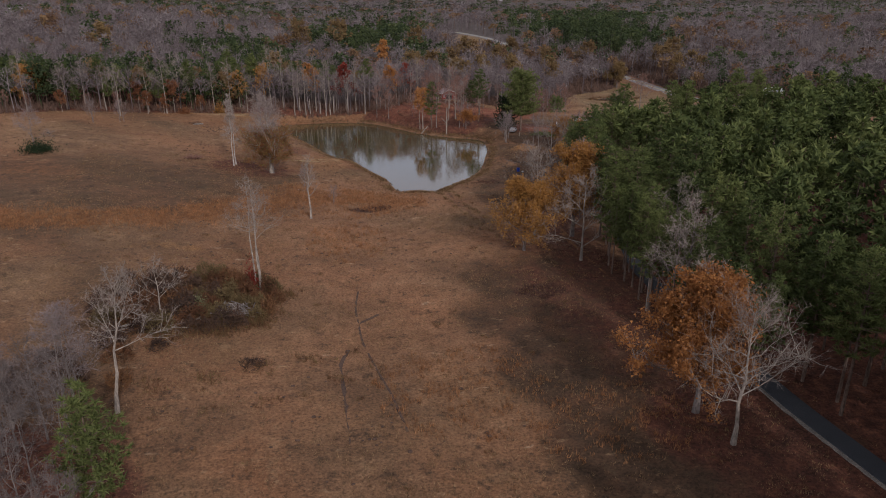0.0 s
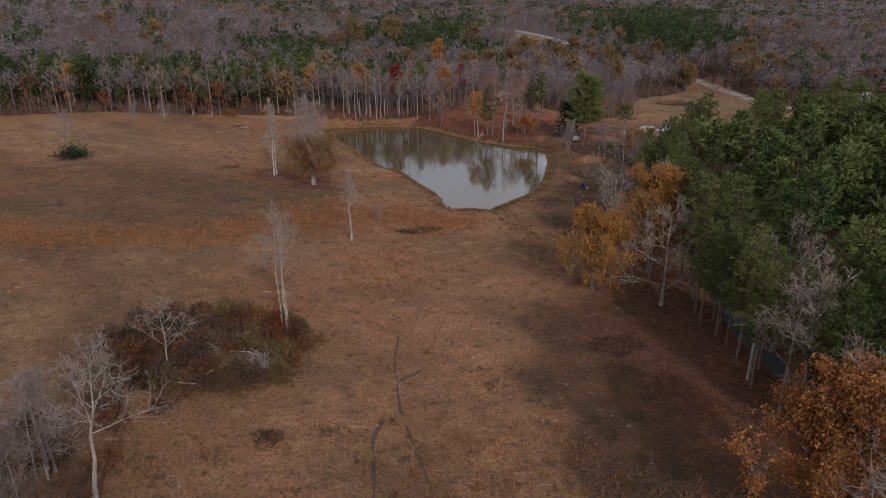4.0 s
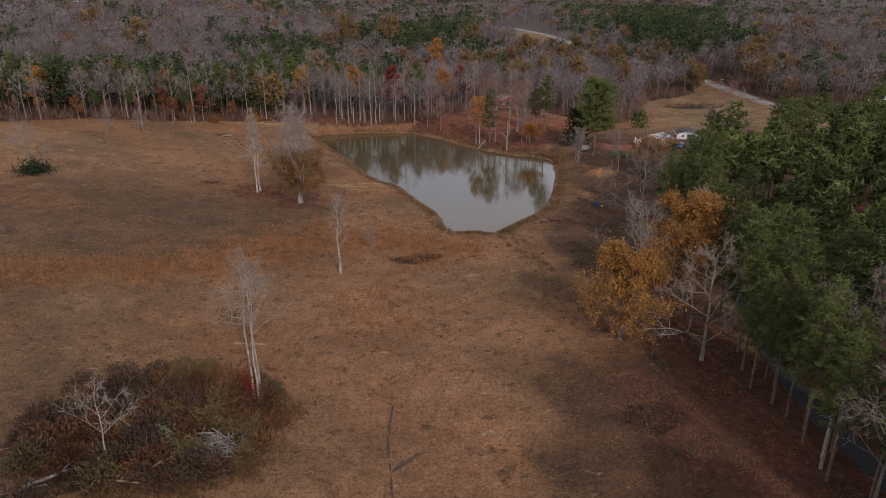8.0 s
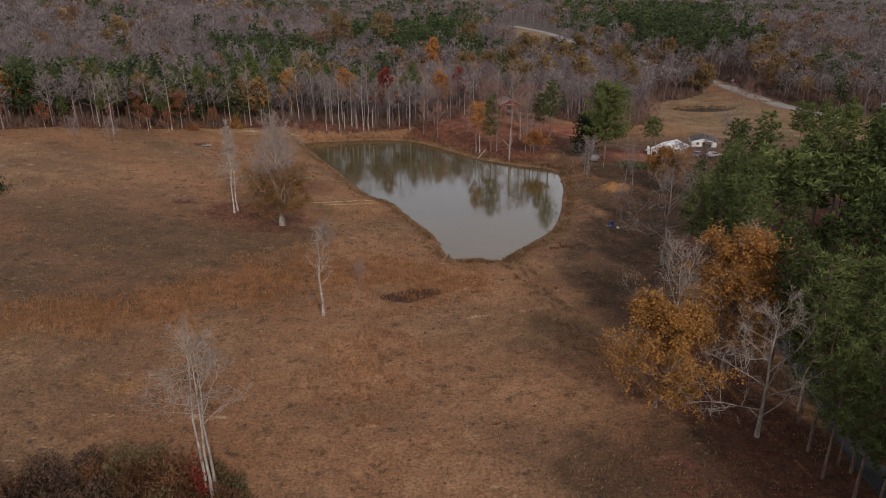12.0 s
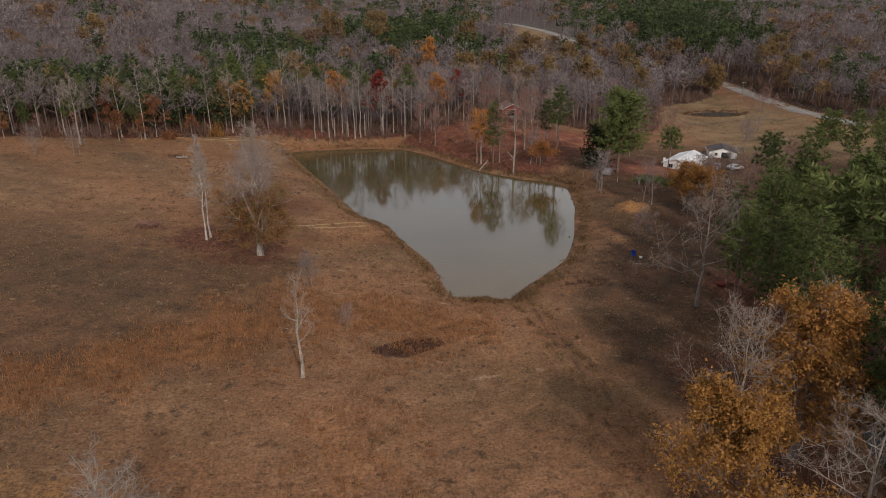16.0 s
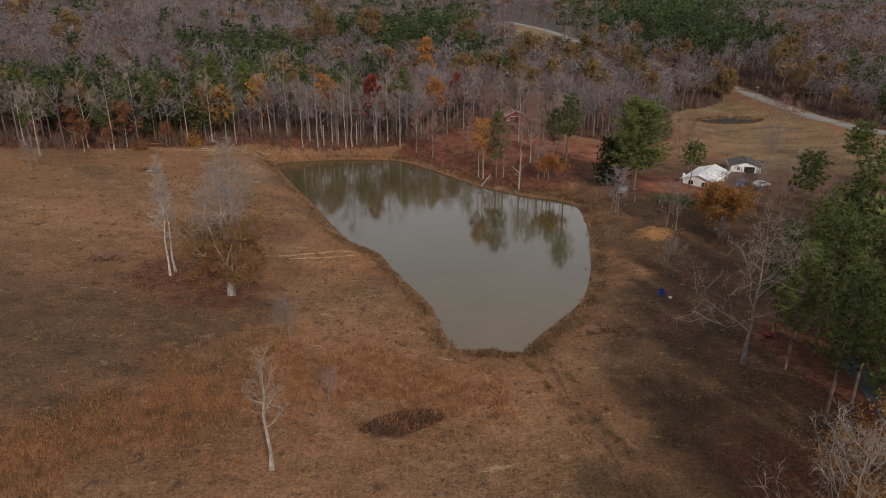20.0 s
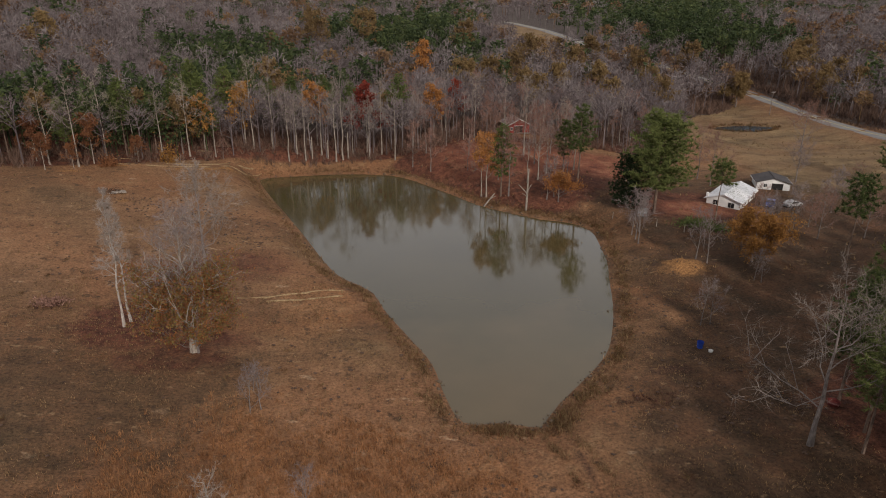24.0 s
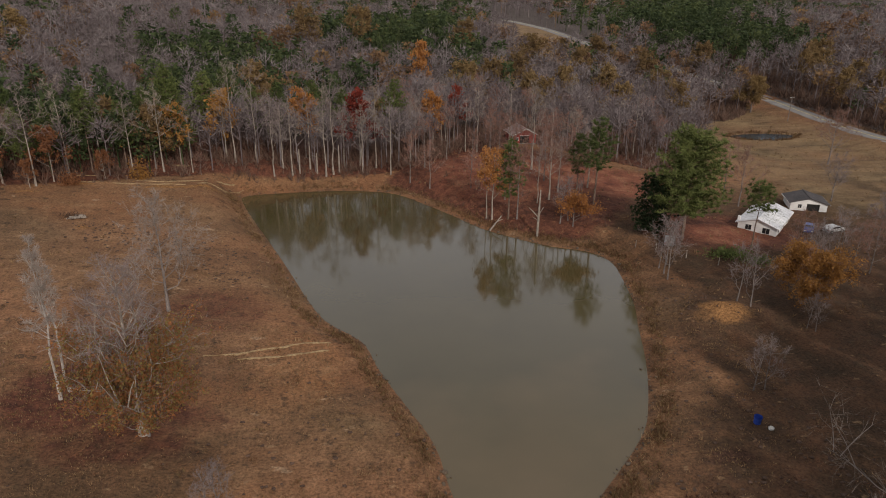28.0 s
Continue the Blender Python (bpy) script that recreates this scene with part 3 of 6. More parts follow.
def widened(ring, by):
    p = np.asarray(ring, float)
    t = np.roll(p, -1, 0) - np.roll(p, 1, 0)
    n = np.stack([t[:, 1], -t[:, 0]], 1) / (np.linalg.norm(t, axis=1)[:, None] + 1e-9)
    area = np.sum(p[:, 0] * np.roll(p[:, 1], -1) - np.roll(p[:, 0], -1) * p[:, 1])
    return p + n * by * (1 if area > 0 else -1)


tagged(sheet("water_pond", widened(SHORE, 0.15), 0.0, water_material("pond_water", (0.066, 0.053, 0.023), (0.125, 0.086, 0.039))), "still murky green-brown farm pond", "water", kind="structure")
tagged(sheet("water_far_pond", widened(FAR_POND, 0.3), -1.55, water_material("small_pond_water", (0.03, 0.045, 0.055))), "small dark pond in a straw-coloured field", "water", kind="structure")


# ---- trees ----
class Geo:
    """Collects triangles of trunks, limbs, twigs and leaves."""

    def __init__(self):
        self.v, self.f, self.m, self.n = [], [], [], 0

    def tube(self, pts, radii, sides, mat=0):
        pts = np.asarray(pts, float)
        rings = []
        for i, (p, r) in enumerate(zip(pts, radii)):
            d = pts[min(i + 1, len(pts) - 1)] - pts[max(i - 1, 0)]
            d = d / (np.linalg.norm(d) + 1e-9)
            a = np.cross(d, (0.3, 0.9, 0.2) if abs(d[2]) > 0.8 else (0, 0, 1.0))
            a /= np.linalg.norm(a) + 1e-9
            b = np.cross(d, a)
            an = np.arange(sides) * 2 * math.pi / sides
            rings.append(p + r * (np.cos(an)[:, None] * a + np.sin(an)[:, None] * b))
        base = self.n
        self.v.append(np.concatenate(rings))
        self.n += sides * len(pts)
        for i in range(len(pts) - 1):
            for j in range(sides):
                a, b = base + i * sides + j, base + i * sides + (j + 1) % sides
                self.f += [(a, b, b + sides), (a, b + sides, a + sides)]
                self.m += [mat, mat]

    def tris(self, co, mat):
        """co: n x 3 x 3 corners."""
        n = len(co)
        self.v.append(co.reshape(-1, 3))
        i = self.n + np.arange(n * 3).reshape(-1, 3)
        self.f += [tuple(r) for r in i.tolist()]
        self.m += [mat] * n
        self.n += n * 3

    def arrays(self):
        return np.concatenate(self.v), np.array(self.f), np.array(self.m)


def unit(v):
    return v / (np.linalg.norm(v, axis=-1, keepdims=True) + 1e-9)


def spikes(rng, base, way, length, width):
    """Thin triangles from base along way."""
    side = unit(np.cross(way, rng.normal(0, 1, way.shape)))
    w = width * np.ones(len(base))
    return np.stack([base - side * w[:, None] / 2, base + side * w[:, None] / 2, base + way * np.asarray(length)[:, None]], 1)


def bare_tree(seed, h, spread, r0, fork=0.35, limbs=11, subs=5, thirds=4, twigs=5, twig_w=0.05, lean=0.0, leaves=0, leaf=0.3, leaf_low=0.0, leaf_high=1.0, sides=5, stems=1, up=0.55):
    """Trunk with limbs, boughs and twigs; leaves: clumps a twig. Slots: 0 bark, 1 twig, 2 leaf."""
    rng = np.random.RandomState(seed)
    g, gw, gl = Geo(), Geo(), Geo()
    ends = []
    for s in range(stems):
        an = rng.uniform(0, 6.28) if stems == 1 else s * 6.283 / stems + rng.normal(0, 0.3)
        tilt = lean + (0.0 if stems == 1 else rng.uniform(0.02, 0.06))
        top = np.array([math.cos(an) * tilt * h, math.sin(an) * tilt * h, h * rng.uniform(0.9, 1.0)])
        foot = np.array([0.8 * math.cos(an), 0.8 * math.sin(an), -0.3]) * (1 if stems > 1 else 0) + np.array([0, 0, -0.3]) * (stems == 1)
        us = np.linspace(0, 1, 7)
        bend = rng.normal(0, 0.007 * h, (7, 3)) * np.sin(us * 3.1)[:, None] * np.array([1, 1, 0])
        trunk = foot + us[:, None] * (top - foot) + bend
        rad = r0 * (1 - 0.9 * us ** 0.9) * np.where(us == 0, 1.35, 1)
        g.tube(trunk, rad, sides + 1)
        for i in range(limbs):
            u = fork + (1 - fork) * ((i + rng.rand()) / limbs) ** 0.9
            p = np.array([np.interp(u, us, trunk[:, c]) for c in range(3)])
            ang = i * 2.4 + rng.normal(0, 0.4)
            rise = up + 0.45 * (u - fork) + rng.normal(0, 0.12)
            d = unit(np.array([math.cos(ang), math.sin(ang), rise]))
            ln = spread * (1.05 - 0.72 * ((u - fork) / (1 - fork))) * rng.uniform(0.75, 1.15) * 1.3
            lr = max(0.04, r0 * (1 - 0.8 * u) * 0.46)
            q = [p]
            dd = d.copy()
            for step in range(4):
                dd = unit(dd + rng.normal(0, 0.22, 3) + np.array([0, 0, 0.12]))
                q.append(q[-1] + dd * ln / 4)
            q = np.array(q)
            g.tube(q, lr * np.array([1, 0.72, 0.5, 0.32, 0.14]), max(3, sides - 1))
            for j in range(subs):
                w = 0.25 + 0.75 * (j + rng.rand()) / subs
                b = np.array([np.interp(w * 4, range(5), q[:, c]) for c in range(3)])
                e = unit(unit(q[4] - q[0]) * 0.6 + rng.normal(0, 0.55, 3) + np.array([0, 0, 0.22]))
                l2 = ln * rng.uniform(0.28, 0.5)
                m1 = b + e * l2 * 0.5 + rng.normal(0, 0.05 * l2, 3)
                m2 = b + e * l2 + np.array([0, 0, 0.08 * l2])
                if sides > 3:
                    g.tube([b, m1, m2], np.maximum(lr * np.array([0.45, 0.3, 0.14]), 0.014), 3, 0)
                else:
                    gw.tris(spikes(rng, b[None], unit((m2 - b)[None]), [l2], max(0.07, lr * 0.6)), 0)
                for t in range(thirds):
                    v = 0.3 + 0.7 * rng.rand()
                    b3 = b + (m2 - b) * v
                    e3 = unit(e * 0.55 + rng.normal(0, 0.6, 3) + np.array([0, 0, 0.2]))
                    l3 = l2 * rng.uniform(0.3, 0.55) + 0.25
                    ends.append((b3, e3, l3, b3[2] / h))
    b = np.array([e[0] for e in ends])
    e = np.array([e[1] for e in ends])
    l = np.array([e_[2] for e_ in ends])
    gw.tris(spikes(rng, b, e, l, twig_w), 0)
    for t in range(twigs):
        v = rng.uniform(0.2, 1.0, (len(b), 1))
        way = unit(e * 0.6 + rng.normal(0, 0.55, b.shape) + np.array([0, 0, 0.12]))
        gw.tris(spikes(rng, b + e * l[:, None] * v, way, l * rng.uniform(0.4, 0.9, len(b)), twig_w * 0.7), 0)
    if leaves:
        hh = np.array([x[3] for x in ends])
        keep = (hh > leaf_low) & (hh < leaf_high) & (rng.rand(len(hh)) < 0.6)
        bb, ee, ll = b[keep], e[keep], l[keep]
        for t in range(int(leaves * 1.5)):
            c = bb + ee * (ll * rng.uniform(0.1, 1.25, len(bb)))[:, None] + rng.normal(0, 0.34, bb.shape)
            a1, a2 = unit(rng.normal(0, 1, bb.shape)), unit(rng.normal(0, 1, bb.shape))
            sz = leaf * rng.uniform(0.6, 1.3, (len(bb), 1))
            gl.tris(np.stack([c - a1 * sz * 0.5, c + a1 * sz * 0.5, c + a2 * sz * 0.9], 1), 0)
    return g, gw, gl


def pine_tree(seed, h, spread, r0, clear=0.45, whorls=13, per=6, needles=20, size=0.8, wide=0.2, dome=False):
    """Straight trunk, short limbs, tufted needle clumps."""
    rng = np.random.RandomState(seed)
    g, gl = Geo(), Geo()
    us = np.linspace(0, 1, 6)
    trunk = np.stack([rng.normal(0, 0.10, 6) * us, rng.normal(0, 0.10, 6) * us, -0.3 + us * h], 1)
    g.tube(trunk, r0 * (1 - 0.88 * us), 6)
    tips = []
    for i in range(whorls):
        u = clear + (1 - clear) * (i + rng.uniform(0, 0.5)) / whorls
        k = (u - clear) / (1 - clear)
        prof = spread * (1.15 - 0.98 * k ** 1.25) * min(1.0, 0.5 + 2.0 * k)
        if dome:
            prof = spread * math.sqrt(max(0.06, 1 - (1.35 * k - 0.42) ** 2))
        for j in range(per if k < 0.85 else max(3, per - 2)):
            an = j * 6.283 / per + i * 1.1 + rng.normal(0, 0.35)
            ln = prof * rng.uniform(0.6, 1.15)
            d = unit(np.array([math.cos(an), math.sin(an), 0.12 + 0.55 * k + rng.normal(0, 0.1)]))
            p = np.array([0, 0, u * h])
            end = p + d * ln + np.array([0, 0, 0.12 * ln])
            g.tris(spikes(rng, p[None], unit((end - p)[None]), [np.linalg.norm(end - p)], 0.09), 0)
            for t in range(1 + (ln > 1.2) + (ln > 2.6) + 2 * (ln > 4)):
                tips.append(p + (end - p) * (1.0 - 0.9 * t / (1 + (ln > 1.2) + (ln > 2.6) + 2 * (ln > 4))) + rng.normal(0, 0.15, 3))
    tips.append(np.array([0, 0, h]))
    tips = np.array(tips)
    b = np.repeat(tips, needles, 0)
    way = unit(rng.normal(0, 1, b.shape) * np.array([1, 1, 0.7]) + np.array([0, 0, 0.45]))
    gl.tris(spikes(rng, b - way * 0.15, way, size * rng.uniform(0.6, 1.25, len(b)), size * wide), 0)
    return g, gl


def geo_mesh(name, g, material):
    v, f, m = g.arrays()
    me = fast_mesh(name, v, f)
    me.materials.append(material)
    return me


def tree_kind(name, parts, label, category="tree", group=""):
    """A tree prototype far below the ground plane's use: an Empty with its part meshes; the first copy is placed by plant()."""
    return (name, [(pn, geo_mesh(pn, g, m)) for pn, g, m in parts if g.n], label, category, group)


def plant(kind, x, y, turn=0.0, size=1.0, label="", group="", sink=0.0, z=None):
    name, parts, lab, category, grp = kind
    root = new(name)
    root.matrix_world = pose(x, y, (gz(x, y) if z is None else z) - sink, 0, 0, turn) @ Matrix.Diagonal((size, size, size, 1))
    for pn, me in parts:
        ob = new(pn, me)
        ob.parent = root
    tagged(root, label or lab, category, group or grp)
    return root


def bare_kind(name, seed, label, bark, twig, group="", leafmat=None, leafname="foliage", **kw):
    g, gw, gl = bare_tree(seed, **kw)
    return tree_kind(name, [("trunk", g, bark), ("crown", gw, twig)] + ([(leafname, gl, leafmat)] if leafmat else []), label, "tree", group)


rnd = random.Random(11)


def inside(x, y, ring, d=0.0):
    return shore_distance(np.asarray(x, float), np.asarray(y, float), ring) < d


def scatter(n, box, gap, test, seed, most=10 ** 6):
    """Random plan places no closer than gap, where test (on arrays) holds."""
    r = np.random.RandomState(seed)
    xs, ys = r.uniform(box[0], box[1], n), r.uniform(box[2], box[3], n)
    ok = test(xs, ys)
    cells, out = {}, []
    for x, y in zip(xs[ok].tolist(), ys[ok].tolist()):
        c = (int(x // gap), int(y // gap))
        if any((x - a) ** 2 + (y - b) ** 2 < gap * gap for i in (-1, 0, 1) for j in (-1, 0, 1) for a, b in cells.get((c[0] + i, c[1] + j), ())):
            continue
        cells.setdefault(c, []).append((x, y))
        out.append((x, y))
        if len(out) >= most:
            break
    return out


def evergreen(name, seed, h, spread, r0, label, leafmat=NEEDLES, group="", **kw):
    g, gl = pine_tree(seed, h, spread, r0, **kw)
    return tree_kind(name, [("trunk", g, BARK_PINE), ("crown", gl, leafmat)], label, "tree", group)


# ---- pine wood on the east side ----
PINES = [evergreen("pine_tree", 100 + i, 18.5 + 1.1 * i, 3.9 + 0.25 * i, 0.24, "tall loblolly pine with tufted green crown in the wood",
                   group="pines of the wood", clear=0.34 + 0.03 * i, whorls=13, per=7, needles=12, size=1.05, wide=0.32) for i in range(5)]
DEEP_PINES = [evergreen("pine_tree", 110 + i, 18.5 + 1.1 * i, 4.2 + 0.25 * i, 0.22, "tall loblolly pine with tufted green crown in the wood",
                        group="pines of the wood", clear=0.52 + 0.02 * i, whorls=10, per=6, needles=9, size=1.15, wide=0.42) for i in range(4)]


NEAR_PINES = [evergreen("pine_tree", 120 + i, 18.5 + 1.1 * i, 4.0 + 0.25 * i, 0.22, "tall loblolly pine with tufted green crown at the wood's edge",
                        group="pines of the wood", clear=0.36 + 0.03 * i, whorls=14, per=7, needles=20, size=0.85, wide=0.2) for i in range(3)]


def pine_ok(x, y):
    return inside(x, y, PINE_EDGE) & (line_distance(x, y, DRIVE) > 3.4)


REST = []
for x, y in scatter(12000, (48, 170, -38, 190), 5.0, pine_ok, 3, 460):
    deep = inside(x, y, PINE_EDGE, -7.0)
    if deep and x > 72:
        REST.append((x, y))
        continue
    plant(rnd.choice(DEEP_PINES if deep else NEAR_PINES if y > 95 and x < 100 else PINES), x, y, rnd.uniform(0, 360), rnd.uniform(0.74, 1.14))
for x, y in scatter(900, (40, 60, -40, 36), 5.0, lambda x, y: (line_distance(x, y, DRIVE) > 3.2) & (x > 40 + 0.30 * np.clip(y - 5, 0, 99)), 4, 46):
    plant(rnd.choice(DEEP_PINES), x, y, rnd.uniform(0, 360), rnd.uniform(0.8, 1.1))
for x, y in scatter(500, (22, 52, -24, 21), 5.5, lambda x, y: (line_distance(x, y, DRIVE) > 3.2) & (y < 26 - 0.5 * np.clip(40 - x, 0, 40)), 14, 34):
    plant(rnd.choice(DEEP_PINES), x, y, rnd.uniform(0, 360), rnd.uniform(0.8, 1.05))
for x, y, s in ((48.3, 63, 0.78), (47.8, 68, 0.85), (48.5, 57.5, 0.75), (47.6, 73, 0.8), (54.8, 66, 0.95), (55.0, 72, 1.05), (54.9, 78, 1.0), (55.2, 58, 0.95), (54.6, 51, 1.0), (55.6, 44, 1.0), (54.9, 37, 0.95), (45.6, 78.4, 0.82), (50.3, 96.7, 0.68), (47.4, 95.0, 0.75), (48.2, 89.0, 0.8), (48.6, 86.5, 0.9), (50.8, 95.5, 0.95), (50.6, 103.6, 1.0), (48.0, 91.5, 0.85), (48.6, 99, 0.9), (49.0, 82.5, 0.85), (47.9, 75.5, 0.8), (52.5, 109, 0.95), (53.5, 114, 1.0), (56.5, 126, 1.0), (58.5, 131, 1.05), (57.5, 137, 0.95), (60, 148, 0.9), (49.2, 71.0, 0.7), (55.5, 103, 1.0), (46.9, 84.2, 0.8), (52.0, 106, 0.9), (56, 108, 1.0), (62, 142, 0.95), (66, 151, 1.08), (64, 157, 0.9), (70, 158, 1.0), (71, 150, 1.05), (75, 165, 1.0), (82, 168, 1.05)):
    plant(NEAR_PINES[int(x * 3) % 3], x, y, x * 40, s)



def join_pines(places):
    """The pines deep in the wood as one joined mesh."""
    rng_ = np.random.RandomState(6)
    protos = []
    for i in range(4):
        a, b = pine_tree(130 + i, 18.5 + i, 4.3, 0.22, clear=0.58, whorls=8, per=5, needles=5, size=1.5, wide=0.5)
        (v1, f1, _), (v2, f2, _) = a.arrays(), b.arrays()
        protos.append((np.concatenate([v1, v2]), np.concatenate([f1, f2 + len(v1)]), np.r_[np.zeros(len(f1)), np.ones(len(f2))]))
    vs_, fs_, ms_, ts_, n_ = [], [], [], [], 0
    for x_, y_ in places:
        v, f, m = protos[rng_.randint(4)]
        a, h = rng_.uniform(0, 6.28), rng_.uniform(0.74, 1.14)
        R_ = h * np.array([[math.cos(a), -math.sin(a), 0], [math.sin(a), math.cos(a), 0], [0, 0, 1]])
        vs_.append(v @ R_.T + np.array([x_, y_, gz(x_, y_)]))
        fs_.append(f + n_)
        ms_.append(m)
        ts_.append(np.full(len(v), rng_.rand()))
        n_ += len(v)
    me_ = fast_mesh("pine_wood", np.concatenate(vs_), np.concatenate(fs_), np.concatenate(ms_))
    at_ = me_.attributes.new("tint", "FLOAT", "POINT")
    at_.data.foreach_set("value", np.concatenate(ts_).astype(np.float32))
    me_.materials.append(BARK_PINE)
    me_.materials.append(NEEDLES_JOINED)
    tagged(new("pine_wood", me_), "dense green pines deep in the wood", "woods", kind="stuff")


join_pines(REST)

# ---- single trees of the pasture and the shores ----
HERO = dict(limbs=14, subs=7, thirds=6, twigs=4, twig_w=0.04, sides=5)
plant(bare_kind("bare_tree", 1, "tall pale leafless tree with a bent side limb", BARK_PALE, TWIG_PALE, h=15.6, spread=3.9, r0=0.25, fork=0.50, up=0.85, **HERO), -23.4, 64.4).matrix_world = pose(-23.4, 64.4, gz(-23.4, 64.4), 0, 8.0, 0)
GREY_MULTI = bare_kind("bare_tree", 2, "leafless grey many-stemmed tree in the thicket", BARK_GREY, TWIG, "thicket by the field", h=10.5, spread=3.6, r0=0.13, fork=0.2, stems=4, limbs=9, subs=6, thirds=6, twigs=4, twig_w=0.04, sides=4)
THICKET = [bare_kind("bare_tree", 3 + i, "leafless grey tree in the thicket", BARK_GREY, TWIG_DARK, "thicket by the field", h=9.0 + i, spread=3.2, r0=0.13, fork=0.22, stems=1 + i % 2, limbs=11, subs=6, thirds=6, twigs=4, twig_w=0.04, sides=4) for i in range(3)]
plant(GREY_MULTI, -29.2, 68.5, 30)
plant(GREY_MULTI, -33.5, 63.0, 150, 0.85)
for i, (x, y) in enumerate(((-27.9, 53.5), (-31.7, 58.8), (-26.0, 58.5), (-35.5, 55.0), (-30.5, 48.5), (-25.5, 46.0), (-37.5, 61.0), (-40.0, 50.0), (-33.0, 44.0), (-21.5, 43.5), (-28.5, 40.5), (-24.0, 52.5), (-29.0, 60.5), (-33.5, 51.5), (-36.0, 46.5), (-28.0, 47.0), (-38.5, 56.0), (-26.8, 43.0), (-31.0, 64.5))):
    plant(THICKET[i % 3], x, y, i * 67, 0.85 + 0.06 * (i % 4))
BUSHY_PINE = evergreen("young_pine", 70, 12.0, 3.4, 0.18, "young bright green pine at the edge of the thicket", clear=0.08, whorls=17, per=7, needles=26, size=0.8)
plant(BUSHY_PINE, -21.4, 50.5, 10, 0.98)
plant(bare_kind("bare_tree", 9, "small pale leafless tree above the brush pile", BARK_PALE, TWIG_PALE, h=8.4, spread=3.4, r0=0.14, fork=0.35, limbs=9, subs=5, thirds=4, twigs=3, twig_w=0.045), -23.0, 86.4)
plant(bare_kind("bare_tree", 10, "clump of pale dead-looking stems with red vine at the foot", BARK_PALE, TWIG_PALE, h=17.5, spread=3.6, r0=0.17, fork=0.5, stems=3, lean=-0.01, up=0.35, limbs=9, subs=6, thirds=5, twigs=2, twig_w=0.04), -10.9, 98.2, 40)
plant(bare_kind("oak_tree", 12, "broad oak with orange leaves at the field edge", BARK_GREY, TWIG_PALE, leafmat=LEAF_ORANGE, h=16.4, spread=6.0, r0=0.38, fork=0.18, up=0.30, limbs=28, subs=8, thirds=6, twigs=2, twig_w=0.04, leaves=48, leaf=0.28, leaf_low=0.16), 39.4, 55.0, 70)
plant(bare_kind("bare_tree", 13, "pale wide-limbed leafless tree beside the orange oak", BARK_PALE, TWIG_PALE, h=16.6, spread=5.6, r0=0.27, fork=0.30, up=0.5, limbs=20, subs=8, thirds=6, twigs=4, twig_w=0.032), 40.0, 48.8, 200)
plant(bare_kind("bare_tree", 14, "leafless grey tree against the pine wood", BARK_GREY, TWIG_PALE, h=16.5, spread=6.2, r0=0.28, fork=0.3, **HERO), 53.0, 86.5, 15)
plant(bare_kind("gold_tree", 15, "rounded tree with golden yellow leaves over the pasture", BARK_GREY, TWIG, leafmat=LEAF_GOLD, h=13.0, spread=5.4, r0=0.27, fork=0.10, limbs=22, subs=8, thirds=6, twigs=3, leaves=36, leaf=0.27, leaf_low=0.03), 35.9, 108.0, 120)
plant(bare_kind("bare_tree", 16, "pale leafless tree rising behind the golden tree", BARK_PALE, TWIG_PALE, h=18.0, spread=5.2, r0=0.24, fork=0.38, **HERO), 39.6, 113.0, 260)
plant(bare_kind("oak_tree", 17, "large oak with orange-gold leaves beside the pine wood", BARK_GREY, TWIG, leafmat=LEAF_AMBER, h=17.8, spread=6.8, r0=0.38, fork=0.10, limbs=24, subs=9, thirds=6, twigs=3, leaves=34, leaf=0.29, leaf_low=0.05), 48.0, 115.0, 300)
plant(bare_kind("bare_tree", 18, "crooked grey leafless tree under the orange oak", BARK_PALE, TWIG_PALE, h=15.5, spread=6.4, r0=0.26, fork=0.16, up=0.3, **HERO), 44.6, 101.8, 10)
plant(bare_kind("bare_tree", 19, "tall open-crowned leafless grey tree in the shade", BARK_GREY, TWIG_PALE, h=18.0, spread=7.2, r0=0.30, fork=0.25, up=0.35, **HERO), 55.6, 150.2, 80)
for x, y, s, a in ((45.4, 72.4, 1.1, 30), (47.0, 71.9, 1.16, 140)):
    plant(bare_kind("bare_tree", 300 + int(a), "grey leafless tree between field and driveway", BARK_GREY, TWIG_PALE, "leafless trees by the driveway", h=15.0, spread=4.6, r0=0.2, fork=0.35, up=0.8, limbs=12, subs=6, thirds=5, twigs=3, twig_w=0.045, sides=4), x, y, a, s)
SMALL_BARE = bare_kind("small_tree", 20, "small leafless grey tree on the bank", BARK_GREY, TWIG, h=7.0, spread=2.6, r0=0.09, fork=0.15, stems=2, limbs=8, subs=5, thirds=4, twigs=3, twig_w=0.04, sides=4)
for x, y, s, a in ((58.2, 177.2, 1.0, 0), (62.0, 210.2, 1.4, 80), (67.9, 197.2, 1.35, 130), (62.8, 214.0, 1.2, 200), (52.3, 235.6, 1.3, 20), (-62.6, 233.5, 1.0, 50), (-70.1, 229.4, 1.0, 110), (-3.4, 162.9, 0.85, 30), (2.8, 148.3, 0.6, 80), (-3.8, 167.1, 0.5, 10), (83, 203, 1.3, 40), (88, 209, 1.2, 140), (96, 214, 1.3, 250), (74, 190, 0.8, 300)):
    plant(SMALL_BARE, x, y, a, s)
plant(evergreen("pine_tree", 71, 16.2, 3.3, 0.22, "lone pine with a long bare trunk in the yard", clear=0.60, whorls=9, per=7, needles=24, size=0.9, dome=True), 91.4, 192.3)
plant(evergreen("pine_tree", 72, 12.0, 3.0, 0.17, "slim pine with a round top in front of the house", clear=0.62, whorls=8, per=7, needles=24, size=0.85, dome=True), 82.0, 218.2)
